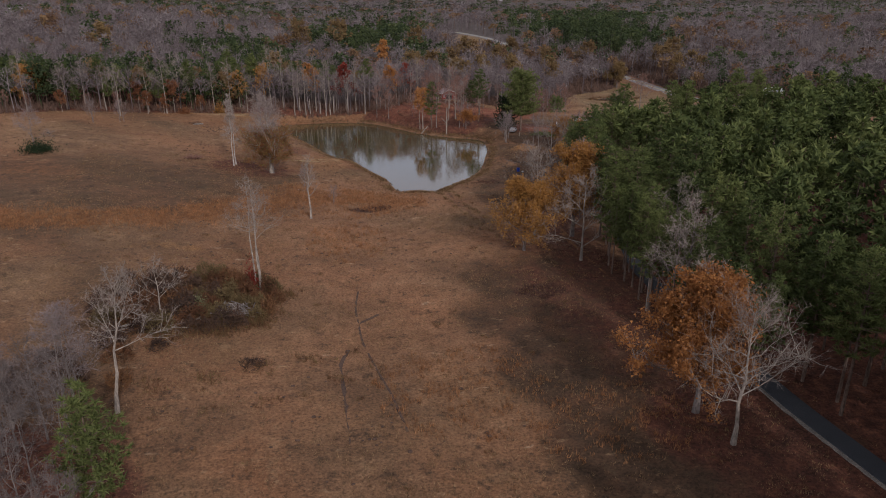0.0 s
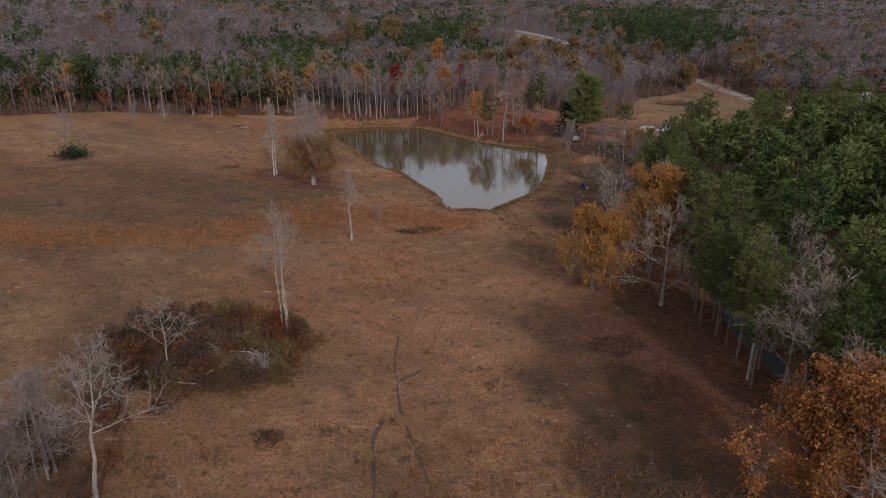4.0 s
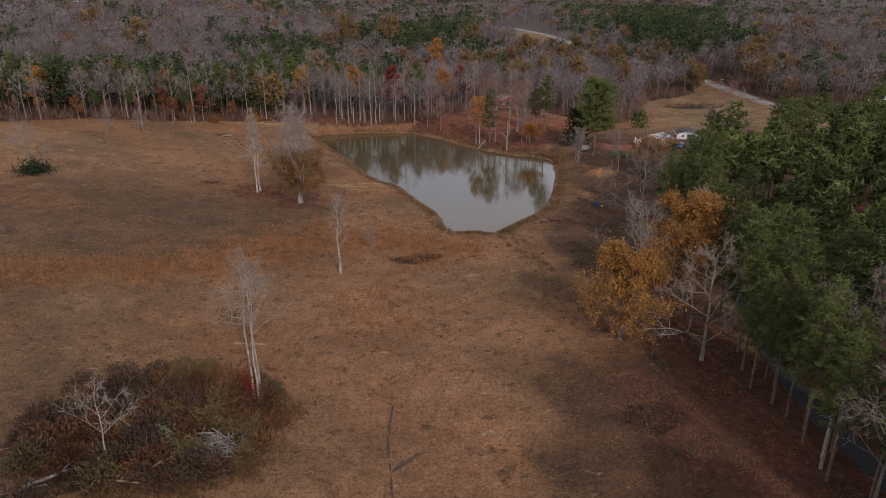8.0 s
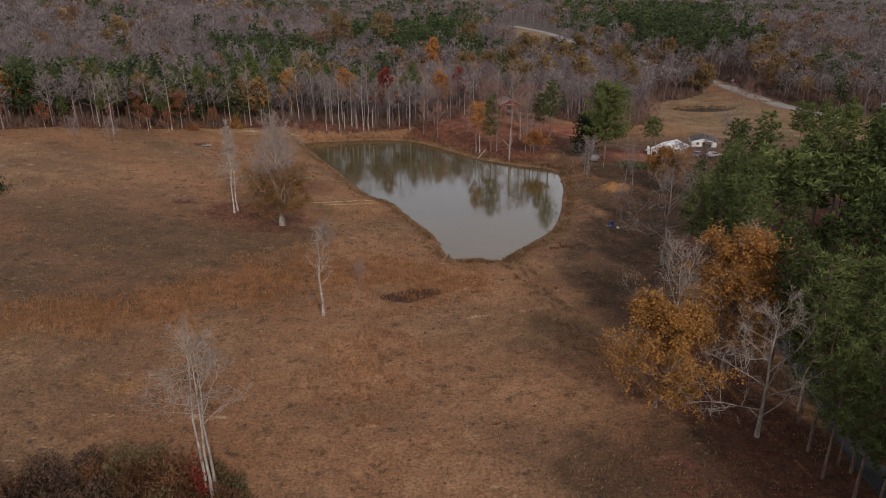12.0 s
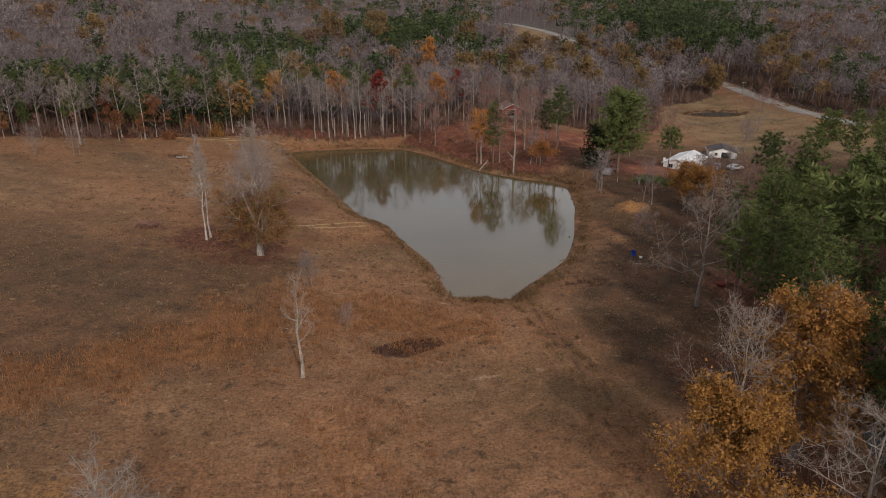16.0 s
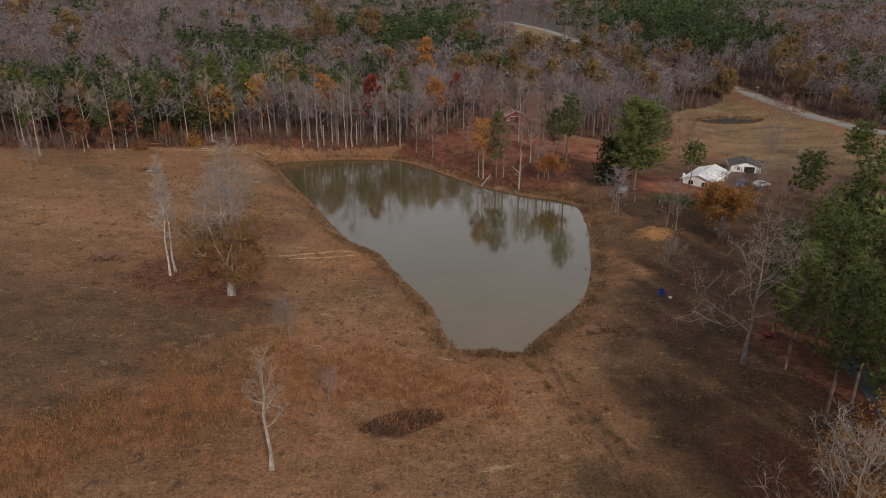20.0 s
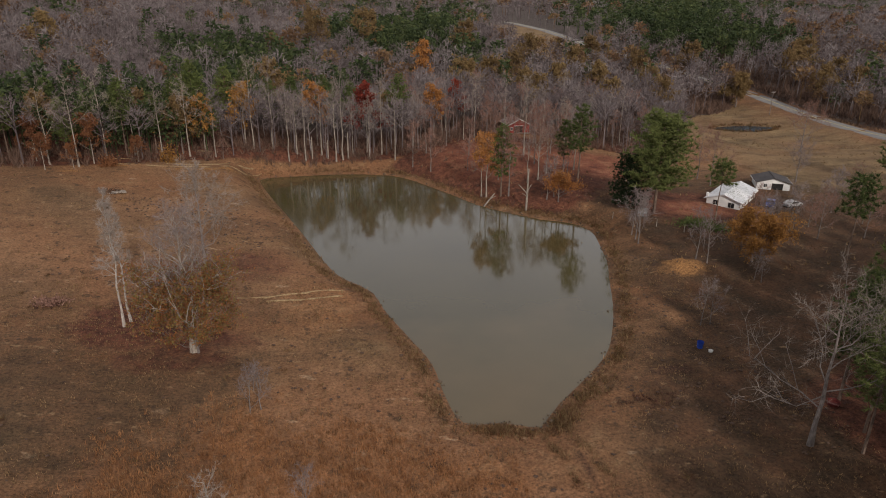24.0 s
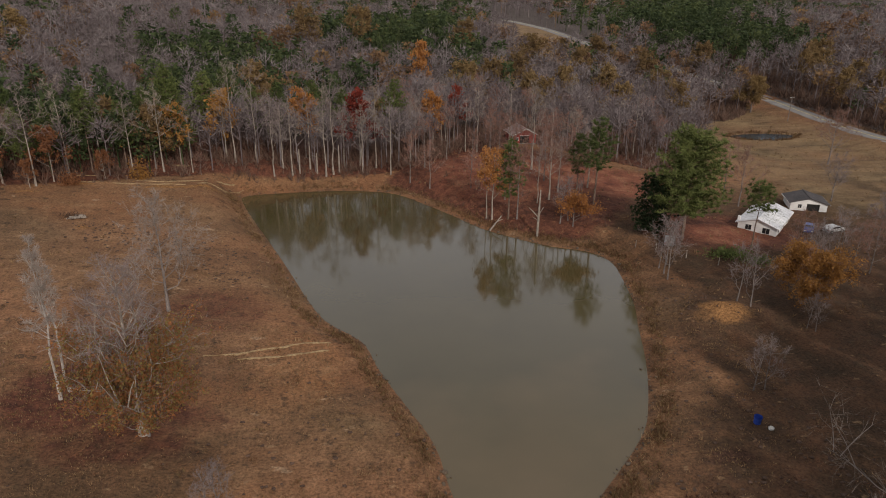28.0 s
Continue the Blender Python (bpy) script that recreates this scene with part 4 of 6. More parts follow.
plant(evergreen("pine_tree", 73, 18.6, 3.9, 0.24, "tall pine on the far bank", clear=0.45, whorls=11, per=6, needles=26, size=0.95), 59.6, 239.8)
plant(evergreen("pine_tree", 74, 13.5, 3.2, 0.18, "pine on the far bank", clear=0.4, whorls=9, per=6, needles=26, size=0.9), 58.4, 247.0)
plant(evergreen("pine_tree", 75, 16.5, 3.4, 0.20, "pine mixed with autumn leaves by the water", clear=0.3, whorls=11, per=6, needles=26, size=0.9), 42.2, 241.8)
plant(evergreen("pine_tree", 76, 19.2, 6.9, 0.34, "large spreading pine on the bank below the house", clear=0.26, whorls=20, per=12, needles=24, size=1.0, dome=True), 70.6, 222.6)
plant(evergreen("cedar_tree", 77, 10.5, 4.2, 0.2, "dark dense cedar on the bank", leafmat=CEDAR, clear=0.02, whorls=20, per=12, needles=22, size=0.75, dome=True), 66.2, 226.2)
plant(evergreen("pine_tree", 78, 12.0, 4.2, 0.22, "round-topped pine in the field by the road", clear=0.3, whorls=12, per=8, needles=22, size=0.95, dome=True), 140.9, 240.3)
for x, y, s in ((150, 232, 1.0), (163, 226, 1.1), (128, 214, 1.15), (139, 207, 1.1)):
    plant(PINES[2], x, y, x, 0.75 * s)
plant(bare_kind("autumn_tree", 21, "low spreading tree with orange-brown leaves in the yard", BARK_GREY, TWIG_RUSSET, leafmat=LEAF_AMBER, h=8.6, spread=5.4, r0=0.2, fork=0.06, up=0.5, limbs=18, subs=7, thirds=5, twigs=2, leaves=40, leaf=0.28), 77.6, 197.6)
plant(bare_kind("autumn_tree", 22, "young tree with orange leaves by the water", BARK_GREY, TWIG_RUSSET, leafmat=LEAF_ORANGE, h=6.0, spread=3.8, r0=0.13, fork=0.1, limbs=11, subs=5, thirds=5, twigs=2, leaves=16, leaf=0.36), 53.4, 233.8)
plant(bare_kind("autumn_tree", 23, "slim tree with orange-yellow leaves by the water", BARK_PALE, TWIG_RUSSET, leafmat=LEAF_ORANGE, h=14.5, spread=4.0, r0=0.18, fork=0.3, limbs=11, subs=5, thirds=4, twigs=3, leaves=12, leaf=0.4), 39.2, 243.6)
plant(bare_kind("bare_tree", 24, "pale leafless tree on the red far bank", BARK_PALE, TWIG_RUSSET, h=12.4, spread=5.6, r0=0.2, fork=0.3, **HERO), 52.2, 246.6, 70)
plant(bare_kind("bare_tree", 25, "two slender white-barked stems side by side", BARK_WHITE, TWIG_PALE, h=18.6, spread=2.1, r0=0.18, fork=0.34, stems=2, lean=-0.035, up=0.9, limbs=16, subs=7, thirds=6, twigs=5, twig_w=0.045), -22.6, 182.8, 60)
plant(bare_kind("oak_tree", 26, "half-bare oak with rust leaves on its lower limbs", BARK_PALE, TWIG, leafmat=LEAF_OLIVE, h=18.5, spread=6.6, r0=0.42, fork=0.14, up=0.5, limbs=32, subs=9, thirds=7, twigs=4, twig_w=0.035, leaves=20, leaf=0.27, leaf_high=0.6), -12.6, 175.9, 280)
plant(bare_kind("autumn_tree", 34, "bushy tree with rust and olive leaves under the oak", BARK_GREY, TWIG_RUSSET, leafmat=LEAF_OLIVE, h=10.5, spread=4.8, r0=0.16, fork=0.04, up=0.4, limbs=20, subs=6, thirds=6, twigs=3, leaves=30, leaf=0.26), -12.0, 175.6, 40)
plant(bare_kind("bare_tree", 27, "upright leafless grey tree behind the oak", BARK_GREY, TWIG_PALE, h=16.2, spread=5.4, r0=0.24, fork=0.2, limbs=20, subs=8, thirds=6, twigs=5, twig_w=0.05), -16.3, 203.7, 30)
plant(bare_kind("bare_tree", 28, "slim pale leafless tree alone in the pasture", BARK_PALE, TWIG_PALE, h=13.6, spread=2.9, r0=0.24, fork=0.34, up=0.75, limbs=13, subs=5, thirds=4, twigs=3, twig_w=0.03), -2.6, 136.4, 0)
plant(bare_kind("bare_tree", 29, "leafless tree with an evergreen bush round its foot", BARK_GREY, TWIG, h=11.5, spread=3.6, r0=0.16, fork=0.3, **HERO), -72.8, 187.0)
plant(bare_kind("autumn_tree", 30, "hazy russet tree in the straw field", BARK_GREY, TWIG_RUSSET, h=14.0, spread=6.6, r0=0.24, fork=0.25, limbs=14, subs=7, thirds=6, twigs=6, twig_w=0.05), 146.0, 283.0)
plant(bare_kind("bare_tree", 31, "leafless grey tree behind the sheds", BARK_GREY, TWIG, h=9.5, spread=4.4, r0=0.18, fork=0.2, **HERO), 119.0, 246.0)
plant(bare_kind("bare_tree", 32, "leafless grey tree in the yard", BARK_GREY, TWIG, h=9.0, spread=3.6, r0=0.15, fork=0.2, **HERO), 111.0, 222.0)
plant(bare_kind("gold_tree", 33, "dense golden-brown tree by the road", BARK_GREY, TWIG_RUSSET, leafmat=LEAF_FADED, h=14.0, spread=5.6, r0=0.25, fork=0.06, up=0.8, limbs=16, subs=7, thirds=6, twigs=1, leaves=30, leaf=0.5), 173.0, 366.0)

YARD_TREE = bare_kind("bare_tree", 35, "hazy leafless brown tree in the yard", BARK_GREY, TWIG_RUSSET, "leafless trees in the yard", h=8.5, spread=3.6, r0=0.12, fork=0.12, limbs=12, subs=6, thirds=6, twigs=5, twig_w=0.035, sides=4)
for i, (x, y) in enumerate(((100, 214), (106, 218), (113, 215), (97, 207), (120, 226), (126, 234), (90, 216), (108, 208))):
    plant(YARD_TREE, x, y, i * 71, 0.75 + 0.09 * (i % 4))

BRIAR = foliage("dark_briar", ((0.0, (0.035, 0.024, 0.018)), (0.6, (0.085, 0.05, 0.034)), (1.0, (0.14, 0.085, 0.05))), trans=0.1)
SEDGE = foliage("olive_sedge", ((0.0, (0.08, 0.058, 0.03)), (0.5, (0.15, 0.11, 0.05)), (1.0, (0.22, 0.15, 0.07))))
# evergreen bush at the foot of the leafless tree, brush and weeds
def clump(seed, n, rx, ry, h, material, size, name, label, category, x, y, kind="", squash=0.5):
    """A bush: many small leaves over an uneven mound."""
    rng = np.random.RandomState(seed)
    g = Geo()
    c = rng.normal(0, 0.42, (n, 3)) * np.array([rx, ry, h * 0.6])
    c[:, 2] = np.abs(c[:, 2]) + 0.05
    lump = 1 + 0.35 * np.sin(c[:, 0] * 2.1 + seed) * np.cos(c[:, 1] * 1.7)
    c[:, 2] *= lump
    way = unit(rng.normal(0, 1, (n, 3)) + np.array([0, 0, 0.9]))
    g.tris(spikes(rng, c, way, size * rng.uniform(0.6, 1.4, n), size * squash), 0)
    me = geo_mesh(name, g, material)
    ob = new(name, me)
    ob.matrix_world = pose(x, y, gz(x, y))
    return tagged(ob, label, category, kind=kind)


def briar(seed, r, h, material, label, x, y, blade=0.34):
    """A dense rounded bush: twigs and leaves over an uneven dome."""
    rng = np.random.RandomState(seed)
    n = int(230 * r * max(r, 1.0))
    d = unit(rng.normal(0, 1, (n, 3)))
    d[:, 2] = np.abs(d[:, 2])
    lobes = 1 + 0.22 * np.sin(3 * np.arctan2(d[:, 1], d[:, 0]) + seed) + 0.14 * np.sin(5.0 * d[:, 2] + 2 * seed)
    c = d * np.array([r, r, h]) * (lobes * rng.uniform(0.45, 1.0, n) ** 0.5)[:, None]
    way = unit(d * np.array([0.8, 0.8, 0.5]) + rng.normal(0, 0.55, (n, 3)) + np.array([0, 0, 0.45]))
    g = Geo()
    g.tris(spikes(rng, c - way * 0.1, way, blade * rng.uniform(0.6, 1.7, n), blade * 0.42), 0)
    ob = new("bush", geo_mesh("bush", g, material))
    ob.matrix_world = pose(x, y, gz(x, y) - 0.05)
    return tagged(ob, label, "bush", "bushes of the thicket")


clump(1, 1400, 4.4, 4.0, 5.6, CEDAR, 0.5, "evergreen_bush", "dark green bush round a tree's foot", "bush", -71.6, 186.0)
clump(2, 420, 1.3, 1.0, 6.0, LEAF_RED, 0.4, "red_vine", "dark red creeper at the foot of pale stems", "bush", -11.8, 98.6)
briar(63, 1.45, 1.2, BRIAR, "low dark red-brown bush in the pasture", -10.2, 73.7, 0.26)
clump(4, 520, 2.4, 1.3, 1.9, TWIG_RUSSET, 0.4, "dark_bush", "low dark brown bush in dry grass", "bush", -33.8, 187.2)
clump(5, 900, 4.6, 2.6, 1.9, NEEDLES, 0.45, "evergreen_bush", "low green shrubs on the yard slope", "bush", 76.0, 215.6)
clump(6, 700, 3.4, 2.0, 1.6, NEEDLES, 0.4, "evergreen_bush", "low green shrub on the yard slope", "bush", 79.6, 212.6)
clump(7, 700, 2.6, 2.6, 6.5, LEAF_GOLD, 0.45, "gold_bush", "small olive and gold tree at the wood's edge", "tree", -35.6, 264.6)
clump(8, 600, 2.6, 2.4, 4.5, LEAF_RUST, 0.45, "rust_bush", "rust-brown shrub at the wood's edge", "bush", -47.0, 256.5)
PALE_SHRUB = foliage("pale_olive_leaves", ((0.0, (0.14, 0.14, 0.07)), (1.0, (0.30, 0.29, 0.15))))
clump(9, 500, 1.5, 1.4, 4.0, PALE_SHRUB, 0.35, "evergreen_bush", "pale olive shrub in the brush", "bush", -18.0, 89.0)

RUST_BRUSH = foliage("rust_brush", ((0.0, (0.07, 0.034, 0.02)), (0.5, (0.155, 0.072, 0.036)), (1.0, (0.235, 0.125, 0.055))))
BUSH_MATS = ((SEDGE, "olive-brown weedy shrub in the brush"), (BRIAR, "dark leafless briar bush in the brush"), (BRIAR, "dark leafless briar bush in the brush"), (RUST_BRUSH, "reddish-brown shrub in the brush"), (SEDGE, "olive-brown weedy shrub in the brush"), (RUST_BRUSH, "rust-brown leafy shrub in the brush"))
bush_rng = random.Random(5)
THICKET_SPOTS = scatter(900, (-34, -8, 80, 106), 2.0, lambda x, y: (((x + 20) / 11.8) ** 2 + ((y - 93) / 11.0) ** 2 + 0.22 * wave(x, y, 9) < 1.0) & (np.hypot(x + 13.6, y - 88.6) > 2.6), 66, 74)
for i, (bx_, by_) in enumerate(THICKET_SPOTS):
    mt, lab = BUSH_MATS[bush_rng.choice((0, 4, 0, 5, 5) if bx_ + 0.4 * (by_ - 93) > -16 else (1, 1, 2, 3, 5, 0))]
    briar(200 + i, bush_rng.uniform(1.1, 2.1), bush_rng.uniform(1.4, 3.0), mt, lab, bx_, by_)
for i, (bx_, by_, sz_) in enumerate(((-30, 71, 1.2), (-26, 76, 1.0), (-28, 80, 1.3), (-24.5, 70, 0.9), (-33, 75, 1.2), (-22, 78.5, 0.7), (-30, 86, 1.2), (-35, 69, 1.3))):
    mt, lab = BUSH_MATS[(1, 3, 2, 3, 1, 2, 0, 1)[i]]
    briar(260 + i, 1.7 * sz_, 1.9 * sz_, mt, lab, bx_, by_)

# ---- bare trees along the wood's edge and on the far bank ----
EDGE_KINDS = [bare_kind("bare_tree", 40 + i, "pale-stemmed leafless tree at the edge of the woods", BARK_PALE, TWIG_PALE if i % 2 else TWIG, "trees of the wood's edge",
                        h=17.0 + i, spread=3.6 + 0.25 * i, r0=0.19, fork=0.48 - 0.03 * i, limbs=11, subs=5, thirds=5, twigs=4, twig_w=0.055, sides=4) for i in range(5)]
EDGE_RUSSET = [bare_kind("bare_tree", 50 + i, "leafless reddish-twigged tree on the far bank", BARK_GREY, TWIG_RUSSET, "trees of the far bank",
                         h=13.0 + 1.5 * i, spread=4.4, r0=0.17, fork=0.3, limbs=11, subs=6, thirds=5, twigs=5, twig_w=0.07, sides=4) for i in range(3)]
EDGE_LEAF = [bare_kind("autumn_tree", 60 + i, lab, BARK_PALE, TWIG_RUSSET, "autumn trees of the wood's edge", leafmat=m, h=hh, spread=4.0, r0=0.17, fork=0.3, limbs=11, subs=5, thirds=4, twigs=1, leaves=14, leaf=0.5, sides=4)
             for i, (lab, m, hh) in enumerate((("tree with golden leaves at the wood's edge", LEAF_GOLD, 16.0), ("tree with dark red leaves at the wood's edge", LEAF_RED, 17.0), ("tree with orange leaves at the wood's edge", LEAF_ORANGE, 16.0), ("tree with rust leaves at the wood's edge", LEAF_RUST, 14.0)))]
for i, (x, y, s) in enumerate(((-44.4, 268, 1.0), (-32, 270.5, 1.1), (-26, 272, 0.8), (-17.3, 279, 1.15), (-8, 276, 0.95), (-6, 278.5, 1.0), (-3.7, 276.5, 1.05), (0.5, 279, 1.0), (4.4, 276.8, 1.05), (6.2, 277.4, 1.1), (9, 281, 1.0), (13.4, 278.5, 0.95), (20.3, 276.3, 0.95),
                               (17, 282, 1.0), (-12.5, 281, 1.1), (-20, 284, 1.05), (27.7, 287, 0.9), (-107, 250.7, 0.9), (-94, 243, 0.95), (-88, 256, 0.85), (-79, 254, 1.0), (-65.6, 244, 1.0), (-52.5, 254, 1.0), (-104, 247, 0.8), (-58.5, 254, 0.9), (-72, 252, 0.95), (-84, 250, 0.9), (-38, 268, 0.9), (-49, 262, 1.0))):
    plant(EDGE_KINDS[i % 5], x, y, i * 77, s)
for k_, x, y, s in ((0, -19.6, 281, 1.05), (2, -1, 290, 1.1), (2, 33, 292, 0.95), (3, -50.4, 257.4, 0.8), (0, -29, 275, 0.9), (1, 40, 300, 0.9), (2, 37, 362, 1.35), (1, 13, 285, 1.15), (3, -62, 256, 0.7), (0, -96, 252, 0.9)):
    plant(EDGE_LEAF[k_], x, y, x * 31, s)
AMBER = [bare_kind("autumn_tree", 90 + i, "round tree with faded amber leaves standing above the woods", BARK_GREY, TWIG_RUSSET, "amber trees in the woods", leafmat=LEAF_FADED,
                   h=17.0, spread=5.4, r0=0.2, fork=0.3, limbs=13, subs=6, thirds=5, twigs=1, leaves=7, leaf=0.66, sides=4) for i in range(2)]
for i, (x, y, s) in enumerate(((-7, 435, 1.5), (19, 454, 1.5), (65, 424, 1.3), (114, 434, 0.8), (142, 462, 0.5), (72, 321, 1.0), (170, 404, 1.2), (226, 403, 1.2), (-17, 327, 1.1), (-104, 380, 1.2), (101, 452, 0.7), (136, 429, 0.85), (216, 391, 1.1), (122, 410, 1.2), (92, 408, 1.2), (108, 392, 1.1), (0, 327, 0.8), (-34, 272, 0.85), (-62, 262, 0.85), (-95, 258, 0.85), (70, 330, 1.0), (86, 345, 1.1), (105, 352, 1.1), (116, 318, 1.0), (202, 352, 1.05), (212, 346, 1.0), (206, 384, 1.1), (50, 338, 1.1), (-12, 302, 0.9),
                               (125, 352, 1.05), (140, 398, 1.1), (-78, 268, 0.9), (98, 320, 0.95), (62, 352, 1.1), (-44, 276, 0.8), (20, 300, 0.85), (76, 372, 1.1), (222, 372, 1.0))):
    plant(AMBER[i % 2], x, y, i * 83, s)
for i, (x, y, s) in enumerate(((-40, 271, 0.8), (-36, 276, 0.85), (-30, 279, 0.85), (-24, 284, 0.9), (-46, 267, 0.8), (-53, 264, 0.75), (-57, 260, 0.7), (-68, 257, 0.75), (-75, 261, 0.8), (-20, 291, 0.9), (-14, 294, 0.9), (-8, 297, 0.9), (1, 302, 0.9), (9, 296, 0.8), (23, 297, 0.85),
                               (-86, 260, 0.8), (-92, 256, 0.75), (-100, 255, 0.8), (-106, 258, 0.8), (-33, 286, 0.9), (-48, 274, 0.85), (-62, 268, 0.85), (-27, 276, 0.6), (-71, 253, 0.5), (-55, 257, 0.45), (-81, 251, 0.5))):
    plant(PINES[i % 5], x, y, i * 61, s, label="green pine among leafless trees at the wood's edge", group="pines of the wood's edge")
for i, (x, y, s) in enumerate(((-84, 245, 0.5), (-93, 241, 0.45), (-67, 247, 0.5), (-58, 250, 0.55), (-99, 240, 0.5), (-76, 247, 0.42), (-42, 262, 0.45), (-104, 238, 0.5), (-24, 271, 0.35), (-53, 252.5, 0.4))):
    plant(EDGE_LEAF[3] if i % 3 == 0 else EDGE_RUSSET[i % 3], x, y, i * 47, s, label="low brown bushy tree at the wood's edge", group="bushy trees of the wood's edge")
shore_ok = lambda x, y: (shore_distance(x, y, SHORE) > 2.0) & (x + y < 350) & (x + y > 277) & (y > 238) & (np.hypot(x - 60, y - 299) > 9)
for i, (x, y) in enumerate(scatter(1500, (24, 100, 236, 335), 6.4, lambda x, y: (shore_ok(x, y) & ((wave(x, y, 17) > -0.15) | (y > 270)) & (np.hypot(x - 72, y - 262) > 11)) | ((y > 284) & (x > 20) & (x < 100) & (np.hypot(x - 60, y - 297) > 10) & (np.abs(x - 0.166 * y - 9) > 3)), 8, 84)):
    plant(EDGE_RUSSET[i % 3] if i % 3 else EDGE_KINDS[i % 5], x, y, i * 53, rnd.uniform(0.6, 1.0), group="trees of the far bank")

for i, (x, y, s) in enumerate(((52.5, 284, 0.8), (57.0, 279, 0.62), (63.5, 283, 0.75), (66.0, 290, 0.85), (54.0, 291, 0.9), (48.0, 277, 0.8), (69.5, 281, 0.8), (60.5, 274, 0.55), (44.0, 286, 0.9))):
    plant(EDGE_RUSSET[i % 3] if i % 2 else EDGE_KINDS[i % 5], x, y, i * 59, s, label="leafless tree in front of the red barn", group="trees of the far bank")

# ---- joined woods ----
def wood_proto(seed, kind, n):
    """A light tree of the woods, in unit height: vertices, triangles."""
    rng = np.random.RandomState(seed)
    g = Geo()
    if kind == "pine":
        g.tube([(0, 0, 0), (0, 0, 0.9)], [0.014, 0.005], 3, 0)
        u = rng.uniform(0.30, 1.0, n)
        r = 0.20 * np.sqrt(np.clip(1.06 - u, 0, 1)) * rng.uniform(0.5, 1.1, n)
        an = rng.uniform(0, 6.28, n)
        b = np.stack([r * np.cos(an), r * np.sin(an), u * 0.93], 1)
        way = unit(np.stack([np.cos(an), np.sin(an), rng.uniform(0.1, 1.0, n)], 1) + rng.normal(0, 0.5, (n, 3)))
        g.tris(spikes(rng, b, way, rng.uniform(0.06, 0.12, n) * (70 / n) ** 0.4, 0.075 * (70 / n) ** 0.4), 0)
        return g.arrays()[:2]
    g.tube([(0, 0, 0), (rng.normal(0, 0.012), rng.normal(0, 0.012), 0.5), (rng.normal(0, 0.03), rng.normal(0, 0.03), 0.92)], [0.012, 0.009, 0.003], 3, 0)
    m = max(5, n // 12)
    an = rng.uniform(0, 6.28, m)
    b = np.stack([np.zeros(m), np.zeros(m), rng.uniform(0.35, 0.75, m)], 1)
    way = unit(np.stack([np.cos(an), np.sin(an), rng.uniform(0.5, 1.4, m)], 1))
    g.tris(spikes(rng, b, way, rng.uniform(0.22, 0.36, m), 0.014), 0)
    d = unit(rng.normal(0, 1, (n, 3)))
    d[:, 2] = np.abs(d[:, 2]) * 1.2 - 0.35
    rr = rng.uniform(0.35, 1.0, n) ** 0.5
    b = np.stack([d[:, 0] * 0.23 * rr, d[:, 1] * 0.23 * rr, 0.64 + d[:, 2] * 0.33 * rr], 1)
    way = unit(d * np.array([0.8, 0.8, 0.4]) + rng.normal(0, 0.4, (n, 3)) + np.array([0, 0, 0.45]))
    if kind == "bare":
        g.tris(spikes(rng, b - way * 0.05, way, rng.uniform(0.07, 0.15, n), 0.0105 * (160 / n) ** 0.75), 0)
    else:
        g.tris(spikes(rng, b, way, rng.uniform(0.05, 0.10, n) * (95 / n) ** 0.4, 0.075 * (95 / n) ** 0.4), 0)
    return g.arrays()[:2]


def join_wood(name, places, protos, heights, material, label, seed, width=1.0):
    rng = np.random.RandomState(seed)
    vs, fs, ts, n = [], [], [], 0
    P = np.array(places)
    Z = ground_height(P[:, 0], P[:, 1])
    for (x, y), z in zip(places, Z):
        v, f = protos[rng.randint(len(protos))]
        h = rng.uniform(*heights)
        a = rng.uniform(0, 6.28)
        w = h * width * rng.uniform(0.8, 1.25)
        R = np.array([[math.cos(a) * w, -math.sin(a) * w, 0], [math.sin(a) * w, math.cos(a) * w, 0], [0, 0, h]])
        vs.append(v @ R.T + np.array([x, y, z - 0.2]))
        fs.append(f + n)
        ts.append(np.full(len(v), rng.rand()))
        n += len(v)
    me = fast_mesh(name, np.concatenate(vs), np.concatenate(fs))
    at = me.attributes.new("tint", "FLOAT", "POINT")
    at.data.foreach_set("value", np.concatenate(ts).astype(np.float32))
    me.materials.append(material)
    return tagged(new(name, me), label, "woods", kind="stuff")


CLEARINGS = [(212, 306, 9), (222, 298, 10), (60, 298, 9), (132, 575, 24), (138, 540, 20), (140, 510, 15), (144, 490, 14), (128, 480, 14), (120, 500, 14), (124, 540, 18), (46, 352, 9), (-62, 372, 9), (-480, 1150, 70), (-640, 1500, 100), (520, 900, 60), (-215, 504, 26), (-288, 690, 60), (-300, 840, 60), (-321, 1086, 50)]


def wood_ok(x, y):
    ok = inside(x, y, NORTH_EDGE, -1.0) & ~inside(x, y, PINE_EDGE, 2) & (line_distance(x, y, ROAD) > np.where((y > 470) & (x < 155), 26, 8))
    ok &= ~inside(x, y, HILLSIDE)
    for a, b, r in CLEARINGS:
        ok &= (x - a) ** 2 + (y - b) ** 2 > r * r
    return ok


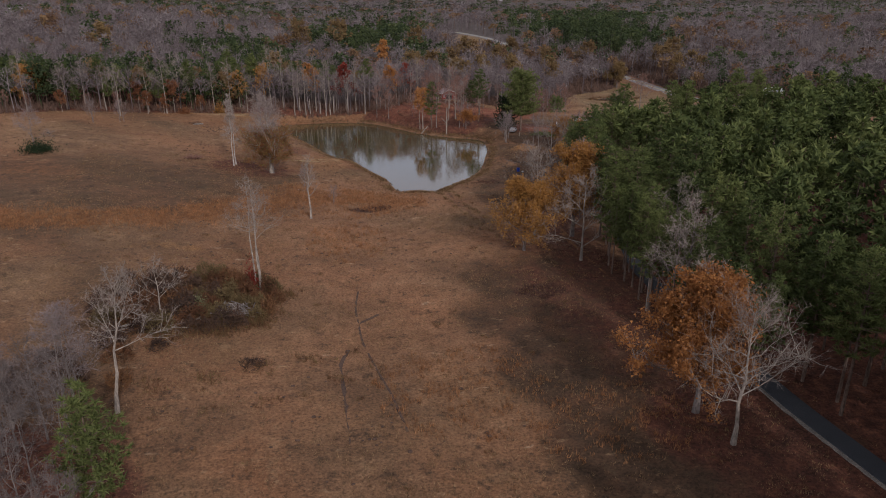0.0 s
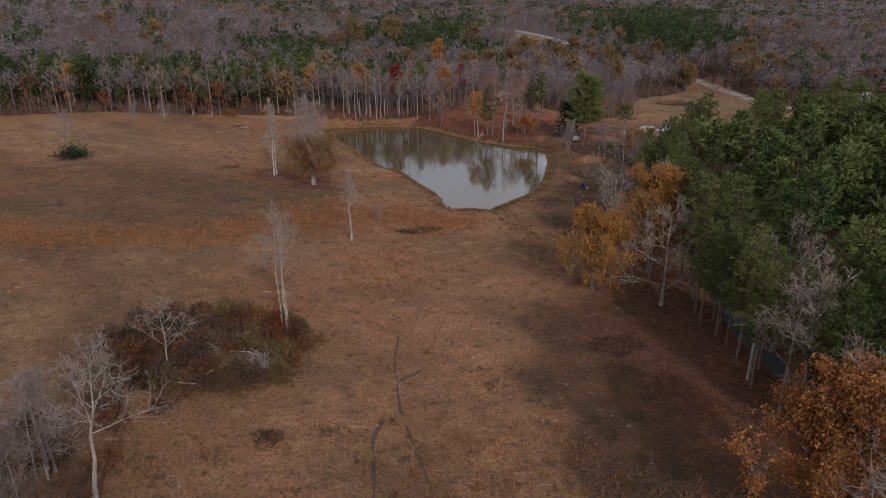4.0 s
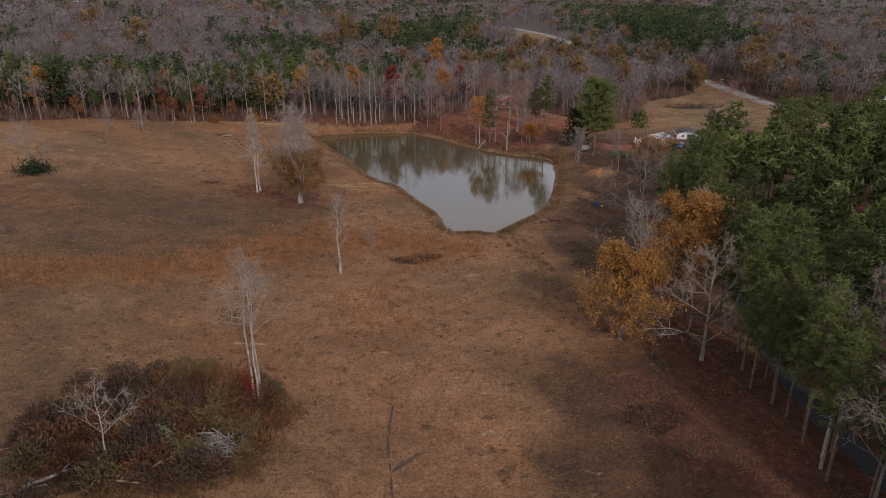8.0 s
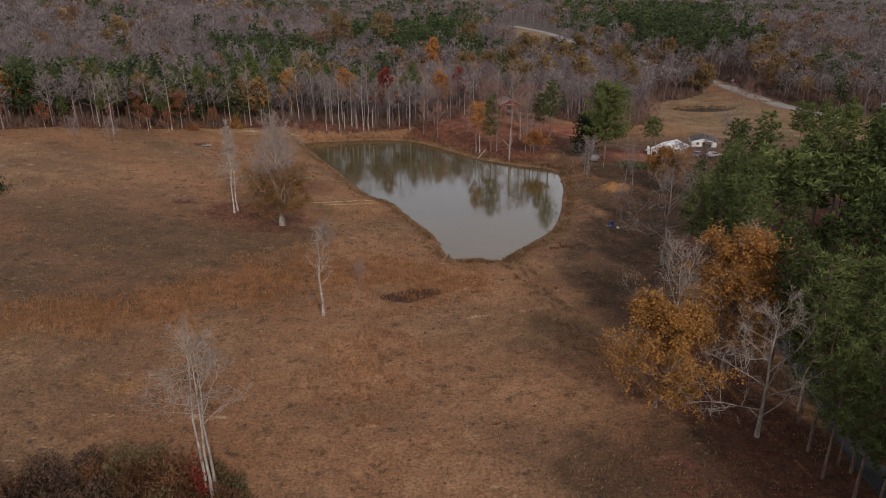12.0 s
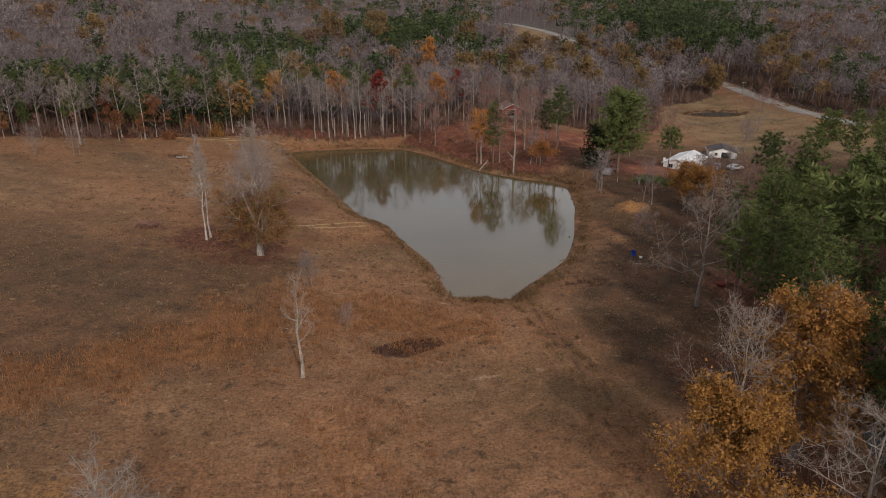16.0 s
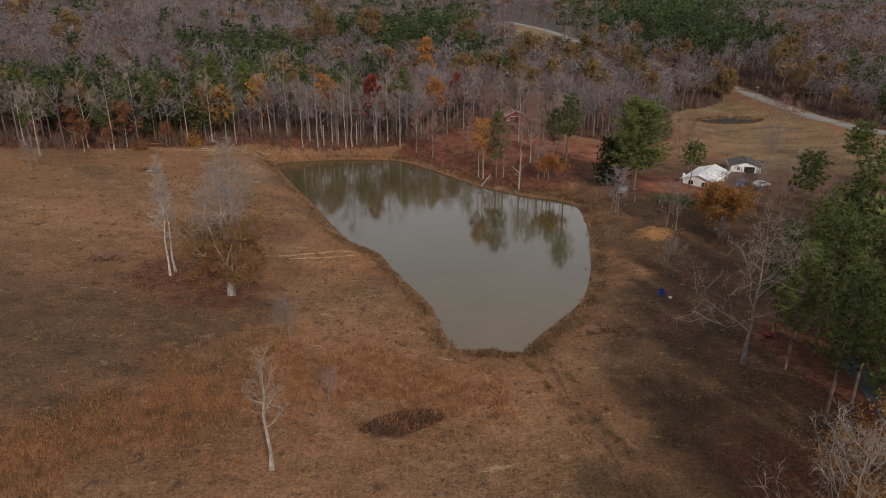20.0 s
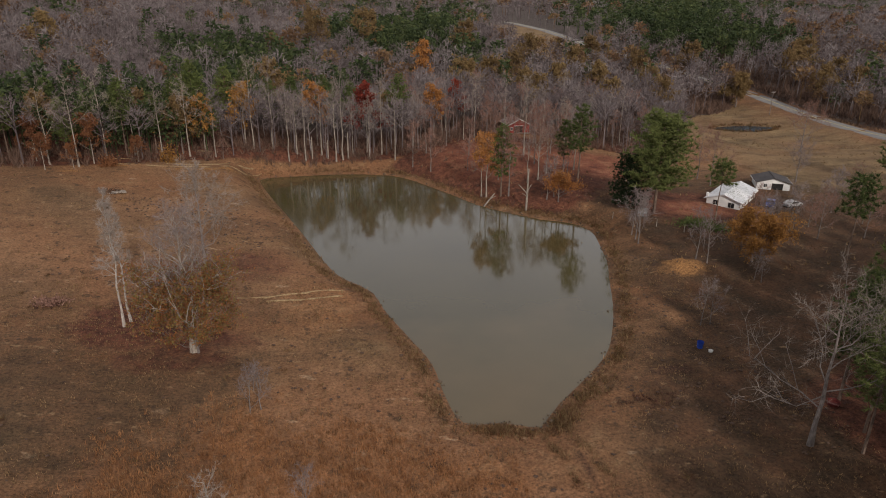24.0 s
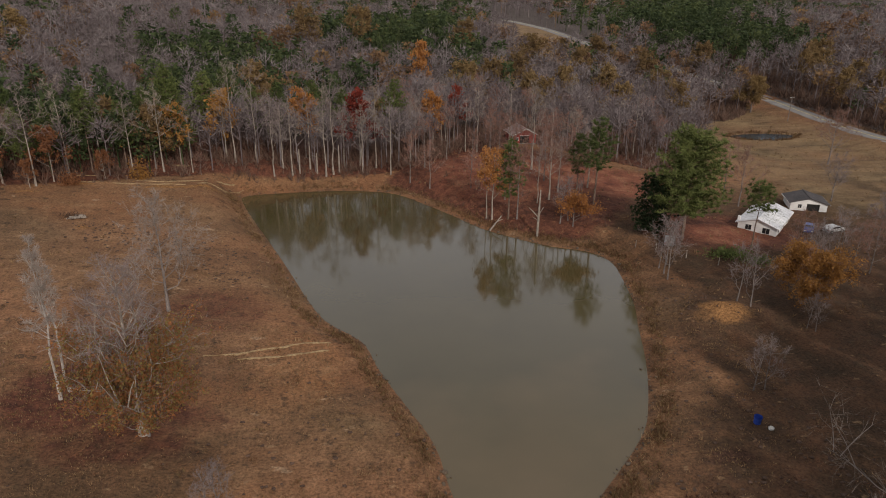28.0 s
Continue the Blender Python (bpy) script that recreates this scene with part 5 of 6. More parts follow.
# stands of pine in the woods: centre, half-widths, share
STANDS = [(-64, 274, 36, 17, 0.8), (-112, 262, 30, 22, 1.0), (-44, 296, 18, 12, 0.7), (-20, 330, 34, 22, 0.75), (-36, 395, 34, 34, 0.75), (8, 372, 16, 16, 0.6), (34, 520, 46, 90, 1.1), (60, 420, 26, 20, 0.6),
          (80, 600, 40, 50, 0.8), (212, 470, 42, 44, 1.15), (225, 560, 70, 60, 1.0), (178, 520, 20, 40, 1.0), (300, 680, 120, 120, 0.8), (255, 360, 14, 18, 0.9), (430, 950, 170, 110, 1.0), (-180, 330, 60, 40, 0.5), (-20, 760, 120, 50, 0.7), (-160, 980, 200, 60, 0.7), (230, 268, 24, 22, 0.6)]


def pine_share(x, y):
    """How far the wood at a place is evergreen."""
    v = 0.45 * wave(x, y * 1.5, 230) + 0.35 * wave(x + 90, y * 1.3, 97) + 0.3 * wave(x - 40, y, 41) - 0.30
    for cx, cy, rx, ry, amount in STANDS:
        v = np.maximum(v, amount - 1.2 * smooth(0.7, 1.15, np.hypot((x - cx) / rx, (y - cy) / ry) + 0.14 * wave(x, y, 37)))
    v = v - np.where((x > 20) & (x < 165) & (y < 345), 1.2, 0) - np.where((x > -20) & (x <= 20) & (y < 300), 1.2, 0)
    return v + 0.22 * smooth(700, 1200, y)


front_wood = scatter(16000, (-130, 200, 225, 345), 4.2, wood_ok, 20)
near_wood = scatter(26000, (-170, 330, 225, 520), 5.4, lambda x, y: wood_ok(x, y) & ~((x > -130) & (x < 200) & (y < 345)), 21)
mid_wood = scatter(24000, (-640, 1240, 150, 1150), 10.4, lambda x, y: wood_ok(x, y) & ~((x > -170) & (x < 330) & (y > 225) & (y < 520)) & (np.abs(x - 0.22 * y) < 0.82 * y + 40), 22)
far_wood = scatter(20000, (-2700, 4400, 1150, 4400), 36, lambda x, y: wood_ok(x, y) & (np.abs(x - 0.22 * y) < 0.82 * y), 23)


def sort_wood(places, seed):
    P = np.array(places)
    r = np.random.RandomState(seed)
    v = pine_share(P[:, 0], P[:, 1]) + r.normal(0, 0.3, len(P))
    rust_ = r.rand(len(P)) < np.where(P[:, 1] < 345, 0.06, 0.15) + 0.20 * wave(P[:, 0], P[:, 1], 140)
    pine_ = v > 0.42
    pick = lambda m: [tuple(p) for p in P[m].tolist()]
    return pick(~pine_ & ~rust_), pick(pine_), pick(~pine_ & rust_)


for places, seed, hs, w, n in ((front_wood, 30, (11, 18), 0.95, 150), (near_wood, 31, (12, 20), 1.1, 90), (mid_wood, 32, (14, 21), 1.5, 70), (far_wood, 33, (16, 24), 3.6, 44)):
    a, b, c_ = sort_wood(places, seed)
    join_wood("bare_woods", a, [wood_proto(seed * 10 + i, "bare", n) for i in range(5)], hs, WOOD_GREY, "leafless grey hardwoods of the far woods", seed, w)
    join_wood("evergreen_woods", b, [wood_proto(seed * 10 + i, "pine", n) for i in range(4)], hs, WOOD_GREEN, "dark green pines among the far woods", seed + 50, w * 1.05)
    join_wood("autumn_woods", c_, [wood_proto(seed * 10 + i, "leaf", n) for i in range(4)], (hs[0] - 2, hs[1] - 2), WOOD_RUST, "orange and rust autumn crowns in the far woods", seed + 90, w)

# ---- roads ----
ASPHALT = grained("asphalt", (0.022, 0.024, 0.028), (0.05, 0.052, 0.058), 9, rough=0.75, bump=0.2, dist=0.01, big=0.3, spec=0.5)
ROAD_GREY = grained("worn_asphalt", (0.17, 0.162, 0.155), (0.27, 0.257, 0.245), 5, rough=0.8, bump=0.2, dist=0.01, big=0.2)
GRAVEL = grained("gravel", (0.10, 0.085, 0.07), (0.34, 0.30, 0.26), 7, rough=0.95, bump=0.8, dist=0.05)
LINE = grained("road_line", (0.5, 0.42, 0.15), (0.7, 0.6, 0.25), 3)


def strip(name, line, width, lift, material, shift=0.0, step=2.5, skirt=0.15):
    """A band along a plan line, laid on the ground with a thin edge."""
    p = np.array(line, float)
    seg = np.r_[0, np.cumsum(np.hypot(*np.diff(p, axis=0).T))]
    s = np.linspace(0, seg[-1], int(seg[-1] / step) + 2)
    q = np.stack([np.interp(s, seg, p[:, 0]), np.interp(s, seg, p[:, 1])], 1)
    for _ in range(3):
        q[1:-1] = (q[:-2] + 2 * q[1:-1] + q[2:]) / 4
    t = np.gradient(q, axis=0)
    n = np.stack([t[:, 1], -t[:, 0]], 1) / np.hypot(*t.T)[:, None]
    c = q + n * shift
    zs = np.max([ground_height(*(c + n * o).T) for o in (-width / 2, -width / 4, 0, width / 4, width / 2)], 0) + lift
    zs = np.convolve(np.pad(zs, 3, mode="edge"), np.ones(7) / 7, "valid") + 0.03
    rows = [np.c_[c - n * (width / 2 + skirt), zs - 0.35], np.c_[c - n * width / 2, zs], np.c_[c + n * width / 2, zs], np.c_[c + n * (width / 2 + skirt), zs - 0.35]]
    co = np.concatenate(rows)
    m = len(q)
    f = []
    for r in range(3):
        for i in range(m - 1):
            f.append((r * m + i, (r + 1) * m + i, (r + 1) * m + i + 1, r * m + i + 1))
    me = fast_mesh(name, co, np.array(f))
    me.materials.append(material)
    return new(name, me)


tagged(strip("driveway", DRIVE, 2.7, 0.10, ASPHALT), "dark wet-looking asphalt driveway through the pines", "road", kind="structure")
tagged(strip("gravel_verge", DRIVE[:6], 0.45, 0.05, GRAVEL, -1.6), "pale gravel verge beside the driveway", "gravel", kind="structure")
road = tagged(strip("road", ROAD, 7.2, 0.06, ROAD_GREY, step=5, skirt=0.6), "grey worn country road between field and woods", "road", kind="structure")
tagged(strip("road_line", ROAD, 0.25, 0.10, LINE, step=5), "faded yellow line along the road", "road marking", kind="structure")


SOIL = grained("trodden_soil", (0.05, 0.03, 0.022), (0.13, 0.08, 0.055), 4)
tagged(strip("cattle_track", COW_TRACK, 0.26, 0.0, SOIL, step=1.0), "narrow trodden track through the dry grass", "path", kind="structure")
tagged(strip("gully", GULLY[:4], 0.5, -0.02, SOIL, step=1.0), "narrow eroded gully in the pasture", "gully", kind="structure")
tagged(strip("gully", [(3.2, 84.5), (7.0, 88.0)], 0.4, 0.0, SOIL, step=1.0), "narrow eroded gully in the pasture", "gully", kind="structure")


# ---- buildings ----
def part(name, bm, material, parent, label=""):
    me = bpy.data.meshes.new(name)
    bm.to_mesh(me)
    bm.free()
    me.materials.append(material)
    ob = new(name, me)
    ob.parent = parent
    if label:
        tagged(ob, label)
    return ob


def box(x0, x1, y0, y1, z0, z1, bevel=0.0, bm=None):
    bm = bm or bmesh.new()
    r = bmesh.ops.create_cube(bm, size=1, matrix=Matrix.Translation(((x0 + x1) / 2, (y0 + y1) / 2, (z0 + z1) / 2)) @ Matrix.Diagonal((x1 - x0, y1 - y0, z1 - z0, 1)))
    if bevel:
        bmesh.ops.bevel(bm, geom=list({e for v in r["verts"] for e in v.link_edges}), offset=bevel, segments=1, affect="EDGES")
    return bm


def prism(points, y0, y1, bm=None):
    """Extrudes a profile in x, z along y."""
    bm = bm or bmesh.new()
    a = [bm.verts.new((x, y0, z)) for x, z in points]
    b = [bm.verts.new((x, y1, z)) for x, z in points]
    bm.faces.new(a[::-1])
    bm.faces.new(b)
    for i in range(len(points)):
        j = (i + 1) % len(points)
        bm.faces.new((a[i], a[j], b[j], b[i]))
    bmesh.ops.recalc_face_normals(bm, faces=bm.faces)
    return bm


WHITE_WALL = grained("white_siding", (0.68, 0.68, 0.67), (0.85, 0.85, 0.84), 2.2, rough=0.7, stretch=(0.3, 0.3, 3.0), bump=0.25)
WHITE_ROOF = grained("weathered_metal_roof", (0.55, 0.56, 0.58), (0.80, 0.81, 0.83), 1.2, rough=0.45, metal=0.0, bump=0.1, spec=0.5)
DARK_ROOF = grained("dark_shingles", (0.04, 0.036, 0.036), (0.10, 0.09, 0.09), 3, rough=0.85)
RED_WALL = grained("red_barn_boards", (0.22, 0.03, 0.028), (0.40, 0.075, 0.06), 3, stretch=(1, 1, 0.2))
RUST_ROOF = grained("rusty_roof", (0.20, 0.15, 0.14), (0.36, 0.27, 0.25), 2, rough=0.6)
GLASS = Mat("dark_window", 0.08, spec=0.6).color((0.02, 0.022, 0.025)).m
DARK = grained("dark_inside", (0.012, 0.011, 0.010), (0.03, 0.028, 0.026), 2)
TRIM = grained("white_trim", (0.62, 0.61, 0.58), (0.8, 0.79, 0.76), 3)
BROWN_DOOR = grained("brown_door", (0.10, 0.06, 0.04), (0.19, 0.12, 0.08), 4)


def gable_house(name, x, y, turn, w, length, eave, ridge, wallm, roofm, label, base=None, over=0.45, wins=(), doors=(), opening=None, sheets=0):
    """A gabled house: w across the gable (local x), length along local y. wins/doors: (side, place, width, low, high)."""
    root = new(name)
    root.matrix_world = pose(x, y, gz(x, y) if base is None else base, 0, 0, turn)
    hw, hl = w / 2, length / 2
    t = 0.18
    part("foundation", box(-hw + 0.05, hw - 0.05, -hl + 0.05, hl - 0.05, -1.0, 0.25), GRAVEL, root)
    for sx_ in (-1, 1):
        part("wall", box(min(sx_ * hw, sx_ * (hw - t)), max(sx_ * hw, sx_ * (hw - t)), -hl, hl, 0.25, eave), wallm, root)
    for sy_ in (-1, 1):
        prof = [(-hw + t, 0.25), (hw - t, 0.25), (hw - t, eave), (0, ridge - 0.12), (-hw + t, eave)]
        y0, y1 = sorted((sy_ * hl, sy_ * (hl - t)))
        if opening and sy_ == -1:
            a, b, top = opening
            part("gable_wall", prism([(-hw + t, 0.25), (a, 0.25), (a, top), (b, top), (b, 0.25), (hw - t, 0.25), (hw - t, eave), (0, ridge - 0.12), (-hw + t, eave)], y0, y1), wallm, root)
            part("doorway", box(a - 0.1, b + 0.1, -hl + t + 0.05, -hl + t + 3.0, 0.26, top), DARK, root, "dark open doorway")
            part("door_frame", box(a - 0.12, b + 0.12, -hl - 0.03, -hl + 0.02, top, top + 0.14), TRIM, root)
        else:
            part("gable_wall", prism(prof, y0, y1), wallm, root)
    k_ = (ridge - eave) / hw
    for sx_ in (-1, 1):
        e = hw + over
        part("roof", prism([(0, ridge), (sx_ * e, ridge - k_ * e), (sx_ * e, ridge - k_ * e + 0.12), (0, ridge + 0.12)], -hl - over, hl + over), roofm, root)
        part("fascia", prism([(sx_ * e, ridge - k_ * e - 0.12), (sx_ * (e + 0.05), ridge - k_ * e - 0.12), (sx_ * (e + 0.05), ridge - k_ * e + 0.10), (sx_ * e, ridge - k_ * e + 0.10)], -hl - over, hl + over), TRIM, root)
        for i in range(sheets):
            yy = -hl - over + (i + 0.5) * (length + 2 * over) / sheets
            part("roof_seam", prism([(0, ridge + 0.12), (sx_ * e, ridge - k_ * e + 0.12), (sx_ * e, ridge - k_ * e + 0.17), (0, ridge + 0.17)], yy - 0.03, yy + 0.03), roofm, root)
    part("ridge_cap", box(-0.14, 0.14, -hl - over, hl + over, ridge + 0.08, ridge + 0.17), roofm, root)
    for side, place, width, low, high in wins:
        d = 0.03
        if side in "ew":
            s = 1 if side == "e" else -1
            fr = part("window", box(*sorted((s * (hw - 0.04), s * (hw + d))), place - width / 2 - 0.09, place + width / 2 + 0.09, low - 0.09, high + 0.09), TRIM, root)
            part("pane", box(*sorted((s * (hw + d - 0.01), s * (hw + d + 0.012))), place - width / 2, place + width / 2, low, high), GLASS, fr)
            part("sill", box(*sorted((s * hw, s * (hw + 0.12))), place - width / 2 - 0.15, place + width / 2 + 0.15, low - 0.16, low - 0.09), TRIM, fr)
            part("muntin", box(*sorted((s * (hw + d), s * (hw + d + 0.02))), place - 0.025, place + 0.025, low, high), TRIM, fr)
        else:
            s = 1 if side == "n" else -1
            fr = part("window", box(place - width / 2 - 0.09, place + width / 2 + 0.09, *sorted((s * (hl - 0.04), s * (hl + d))), low - 0.09, high + 0.09), TRIM, root)
            part("pane", box(place - width / 2, place + width / 2, *sorted((s * (hl + d - 0.01), s * (hl + d + 0.012))), low, high), GLASS, fr)
            part("sill", box(place - width / 2 - 0.15, place + width / 2 + 0.15, *sorted((s * hl, s * (hl + 0.12))), low - 0.16, low - 0.09), TRIM, fr)
            part("muntin", box(place - 0.025, place + 0.025, *sorted((s * (hl + d), s * (hl + d + 0.02))), low, high), TRIM, fr)
    for side, place, width, low, high in doors:
        s = 1 if side == "e" else -1
        dr = part("door", box(*sorted((s * (hw - 0.03), s * (hw + 0.03))), place - width / 2, place + width / 2, low, high), BROWN_DOOR, root, "dark brown door")
        part("door_step", box(*sorted((s * hw, s * (hw + 1.1))), place - 0.8, place + 0.8, -0.4, 0.22), GRAVEL, root)
    return tagged(root, label, "house")


house = gable_house("farmhouse", 93.8, 232.6, -45, 7.2, 13.0, 2.4, 3.6, WHITE_WALL, WHITE_ROOF, "white one-storey farmhouse with low pale roof and leaf litter on it", base=1.0, sheets=9,
                    wins=(("s", -1.6, 1.1, 1.1, 2.1), ("s", 1.7, 1.3, 0.9, 2.0), ("e", -4.6, 1.0, 1.0, 2.1), ("e", -1.9, 1.0, 1.0, 2.1), ("e", 3.6, 1.2, 1.0, 2.1)), doors=(("e", 0.8, 0.95, 0.25, 2.3), ("e", 5.4, 0.9, 0.25, 2.3)))
part("chimney", box(-3.9, -3.4, -6.3, -5.8, 2.0, 3.4, 0.03), WHITE_WALL, house, "short white vent stack")
shed = gable_house("garage_shed", 109.9, 242.6, -22, 7.4, 6.2, 2.2, 3.3, WHITE_WALL, DARK_ROOF, "white garage with dark shingle roof and open bay", base=1.2, opening=(-0.4, 2.2, 2.0), wins=(("s", -1.8, 0.7, 1.0, 1.8), ("e", -1.5, 0.8, 1.0, 1.8), ("e", 1.5, 0.8, 1.0, 1.8)))
barn = gable_house("red_barn", 59.6, 300.2, 4, 6.6, 8.0, 2.7, 4.3, RED_WALL, RUST_ROOF, "small red barn with white trim and open front in the woods", opening=(-1.5, 1.2, 2.3), wins=(("s", -2.3, 0.6, 1.2, 1.9),))
part("gable_trim", prism([(-3.75, 2.48), (0, 4.3), (3.75, 2.48), (3.75, 2.66), (0, 4.48), (-3.75, 2.66)], -4.54, -4.47), TRIM, barn, "white painted rake boards")
gable_house("far_house", 222.0, 297.0, -60, 8.0, 15.0, 2.9, 4.6, WHITE_WALL, WHITE_ROOF, "white house with pale roof beyond the road", sheets=6, wins=(("w", -4, 1.1, 1.0, 2.1), ("w", 0, 1.1, 1.0, 2.1), ("w", 4, 1.1, 1.0, 2.1), ("s", 0, 1.2, 1.0, 2.1)))
gable_house("far_house", 150.0, 214.0, 20, 8.0, 12.0, 2.8, 4.4, WHITE_WALL, DARK_ROOF, "grey-roofed house behind the pines", wins=(("w", -2, 1.1, 1.0, 2.1), ("w", 2, 1.1, 1.0, 2.1)))
for x, y, a, ln in ((-640, 1480, 80, 40), (-560, 1520, 95, 30), (-480, 1150, 70, 26), (-690, 1530, 85, 50)):
    gable_house("far_barn", x, y, a, 14, ln, 5.0, 8.0, WHITE_WALL, WHITE_ROOF, "long pale farm building far off in a field", wins=(("w", -6, 1.5, 1.5, 3), ("w", 6, 1.5, 1.5, 3)))

# leaf litter and vines on the farmhouse roof
rng = np.random.RandomState(5)
g = Geo()
n = 320
lx = np.clip(rng.normal(1.0, 1.6, n), -3.8, 3.8)
ly = np.clip(rng.normal(-1.5, 3.2, n), -6.6, 6.6)
b = np.stack([lx, ly, 3.6 - 1.2 / 3.6 * np.abs(lx) + 0.14], 1)
way = unit(rng.normal(0, 1, (n, 3)) * np.array([1, 1, 0.12]) + np.array([0, 0, 0.05]))
g.tris(spikes(rng, b, way, rng.uniform(0.1, 0.3, n), 0.13), 0)
ob = new("leaf_litter", geo_mesh("leaf_litter", g, NEEDLES))
ob.parent = house
tagged(ob, "green-brown pine debris lying on the roof", kind="stuff")


# ---- vehicles and yard things ----
RUBBER = grained("tyre_rubber", (0.015, 0.015, 0.015), (0.035, 0.035, 0.035), 20)
CHROME = Mat("wheel_rim", 0.35, 0.9).color((0.5, 0.5, 0.5)).m


def car(x, y, turn, paint, label, pickup=False):
    root = new("pickup_truck" if pickup else "car")
    root.matrix_world = pose(x, y, gz(x, y) + 0.02, 0, 0, turn)
    side = [(-2.2, 0.35), (2.2, 0.35), (2.25, 0.75), (1.9, 0.92), (0.95, 0.98), (0.35, 1.45), (-0.9, 1.47), (-1.35, 1.0), (-2.2, 0.95)]
    if not pickup:
        side = [(-2.2, 0.35), (2.2, 0.35), (2.25, 0.75), (1.9, 0.9), (1.0, 0.98), (0.4, 1.42), (-1.2, 1.45), (-1.9, 1.0), (-2.25, 0.9)]
    bm = prism(side, -0.86, 0.86)
    bmesh.ops.bevel(bm, geom=bm.edges[:], offset=0.06, segments=2, affect="EDGES")
    part("body", bm, paint, root)
    for s in (-1, 1):
        part("side_window", prism([(0.82, 1.0), (0.36, 1.37), (-0.95, 1.39), (-1.25, 1.02)], s * 0.855, s * 0.875), GLASS, root)
        part("headlight", box(2.16, 2.27, s * 0.6 - 0.16, s * 0.6 + 0.16, 0.62, 0.78), TRIM, root)
        part("tail_light", box(-2.28, -2.17, s * 0.65 - 0.12, s * 0.65 + 0.12, 0.65, 0.82), RED_WALL, root)
    part("windscreen", prism([(0.90, 1.04), (0.46, 1.42), (0.44, 1.40), (0.88, 1.02)], -0.72, 0.72), GLASS, root)
    for wx in (-1.35, 1.4):
        for s in (-1, 1):
            bm = bmesh.new()
            bmesh.ops.create_cone(bm, cap_ends=True, segments=16, radius1=0.34, radius2=0.34, depth=0.22, matrix=pose(wx, s * 0.80, 0.34, 90))
            bmesh.ops.bevel(bm, geom=bm.edges[:], offset=0.03, segments=1, affect="EDGES")
            w = part("wheel", bm, RUBBER, root)
            bm = bmesh.new()
            bmesh.ops.create_cone(bm, cap_ends=True, segments=12, radius1=0.2, radius2=0.17, depth=0.24, matrix=pose(wx, s * 0.80, 0.34, 90))
            part("rim", bm, CHROME, w)
    return tagged(root, label, "car")


BLUE_PAINT = Mat("blue_paint", 0.3, spec=0.5).color((0.02, 0.05, 0.20)).m
SILVER_PAINT = grained("silver_paint", (0.42, 0.42, 0.42), (0.6, 0.6, 0.6), 0.8, rough=0.35, bump=0.0, spec=0.5)
GREY_PAINT = grained("grey_paint", (0.2, 0.2, 0.2), (0.42, 0.42, 0.42), 0.8, rough=0.5, bump=0.0)
car(100.8, 228.3, 232, BLUE_PAINT, "dark blue car parked on the grass by the house")
car(105.6, 227.4, 12, SILVER_PAINT, "silver car parked beside the house")
car(67.6, 221.4, 60, GREY_PAINT, "old pale grey truck under the cedar", True)


def tub(x, y, material, label, r=0.42, h=0.6, name="feed_tub"):
    root = new(name)
    root.matrix_world = pose(x, y, gz(x, y), 3, -2, 20)
    bm = bmesh.new()
    bmesh.ops.create_cone(bm, cap_ends=False, segments=20, radius1=r * 0.85, radius2=r, depth=h, matrix=Matrix.Translation((0, 0, h / 2)))
    bmesh.ops.create_cone(bm, cap_ends=True, segments=20, radius1=r * 0.84, radius2=r * 0.9, depth=h * 0.35, matrix=Matrix.Translation((0, 0, h * 0.175)))
    part("shell", bm, material, root)
    bm = bmesh.new()
    bmesh.ops.create_cone(bm, cap_ends=False, segments=20, radius1=r * 1.06, radius2=r * 1.06, depth=0.06, matrix=Matrix.Translation((0, 0, h)))
    part("rim", bm, material, root)
    return tagged(root, label, "tub")


BLUE_TUB = grained("blue_plastic", (0.02, 0.05, 0.30), (0.04, 0.10, 0.45), 3, rough=0.5, bump=0.0)
RED_TUB = grained("red_plastic", (0.09, 0.02, 0.018), (0.17, 0.035, 0.03), 3, rough=0.5, bump=0.0)
tub(54.2, 171.4, BLUE_TUB, "bright blue plastic barrel lying in the pasture", 0.45, 0.9, "barrel")
tub(55.0, 170.0, TRIM, "small white salt block tub on the grass", 0.3, 0.3)
tub(63.1, 156.7, RED_TUB, "dull red feed trough in the shade", 0.7, 0.45, "feed_trough")


def log(root, p, q, r, material=BARK_PALE, name="log"):
    g_ = Geo()
    p, q = np.array(p, float), np.array(q, float)
    g_.tube([p, p + (q - p) * 0.5 + np.array([0, 0, 0.06]), q], [r, r * 0.85, r * 0.5], 6)
    ob_ = new(name, geo_mesh(name, g_, material))
    ob_.parent = root
    return ob_


# brush pile
pile = new("brush_pile")
pile.matrix_world = pose(-13.6, 88.6, gz(-13.6, 88.6))
rng = np.random.RandomState(9)
for i in range(60):
    a = rng.normal(-0.5, 0.7)
    c0 = np.array([rng.normal(0, 1.5), rng.normal(0, 0.9), abs(rng.normal(0.5, 0.4)) + 0.1])
    ln = rng.uniform(1.5, 4.5)
    d = np.array([math.cos(a), math.sin(a), rng.normal(0, 0.15)]) * ln / 2
    log(pile, c0 - d, c0 + d, rng.uniform(0.04, 0.11), BARK_GREY if i % 4 else BARK_PALE, "branch")
tagged(pile, "heap of cut grey branches and poles in the brush", "brush pile")
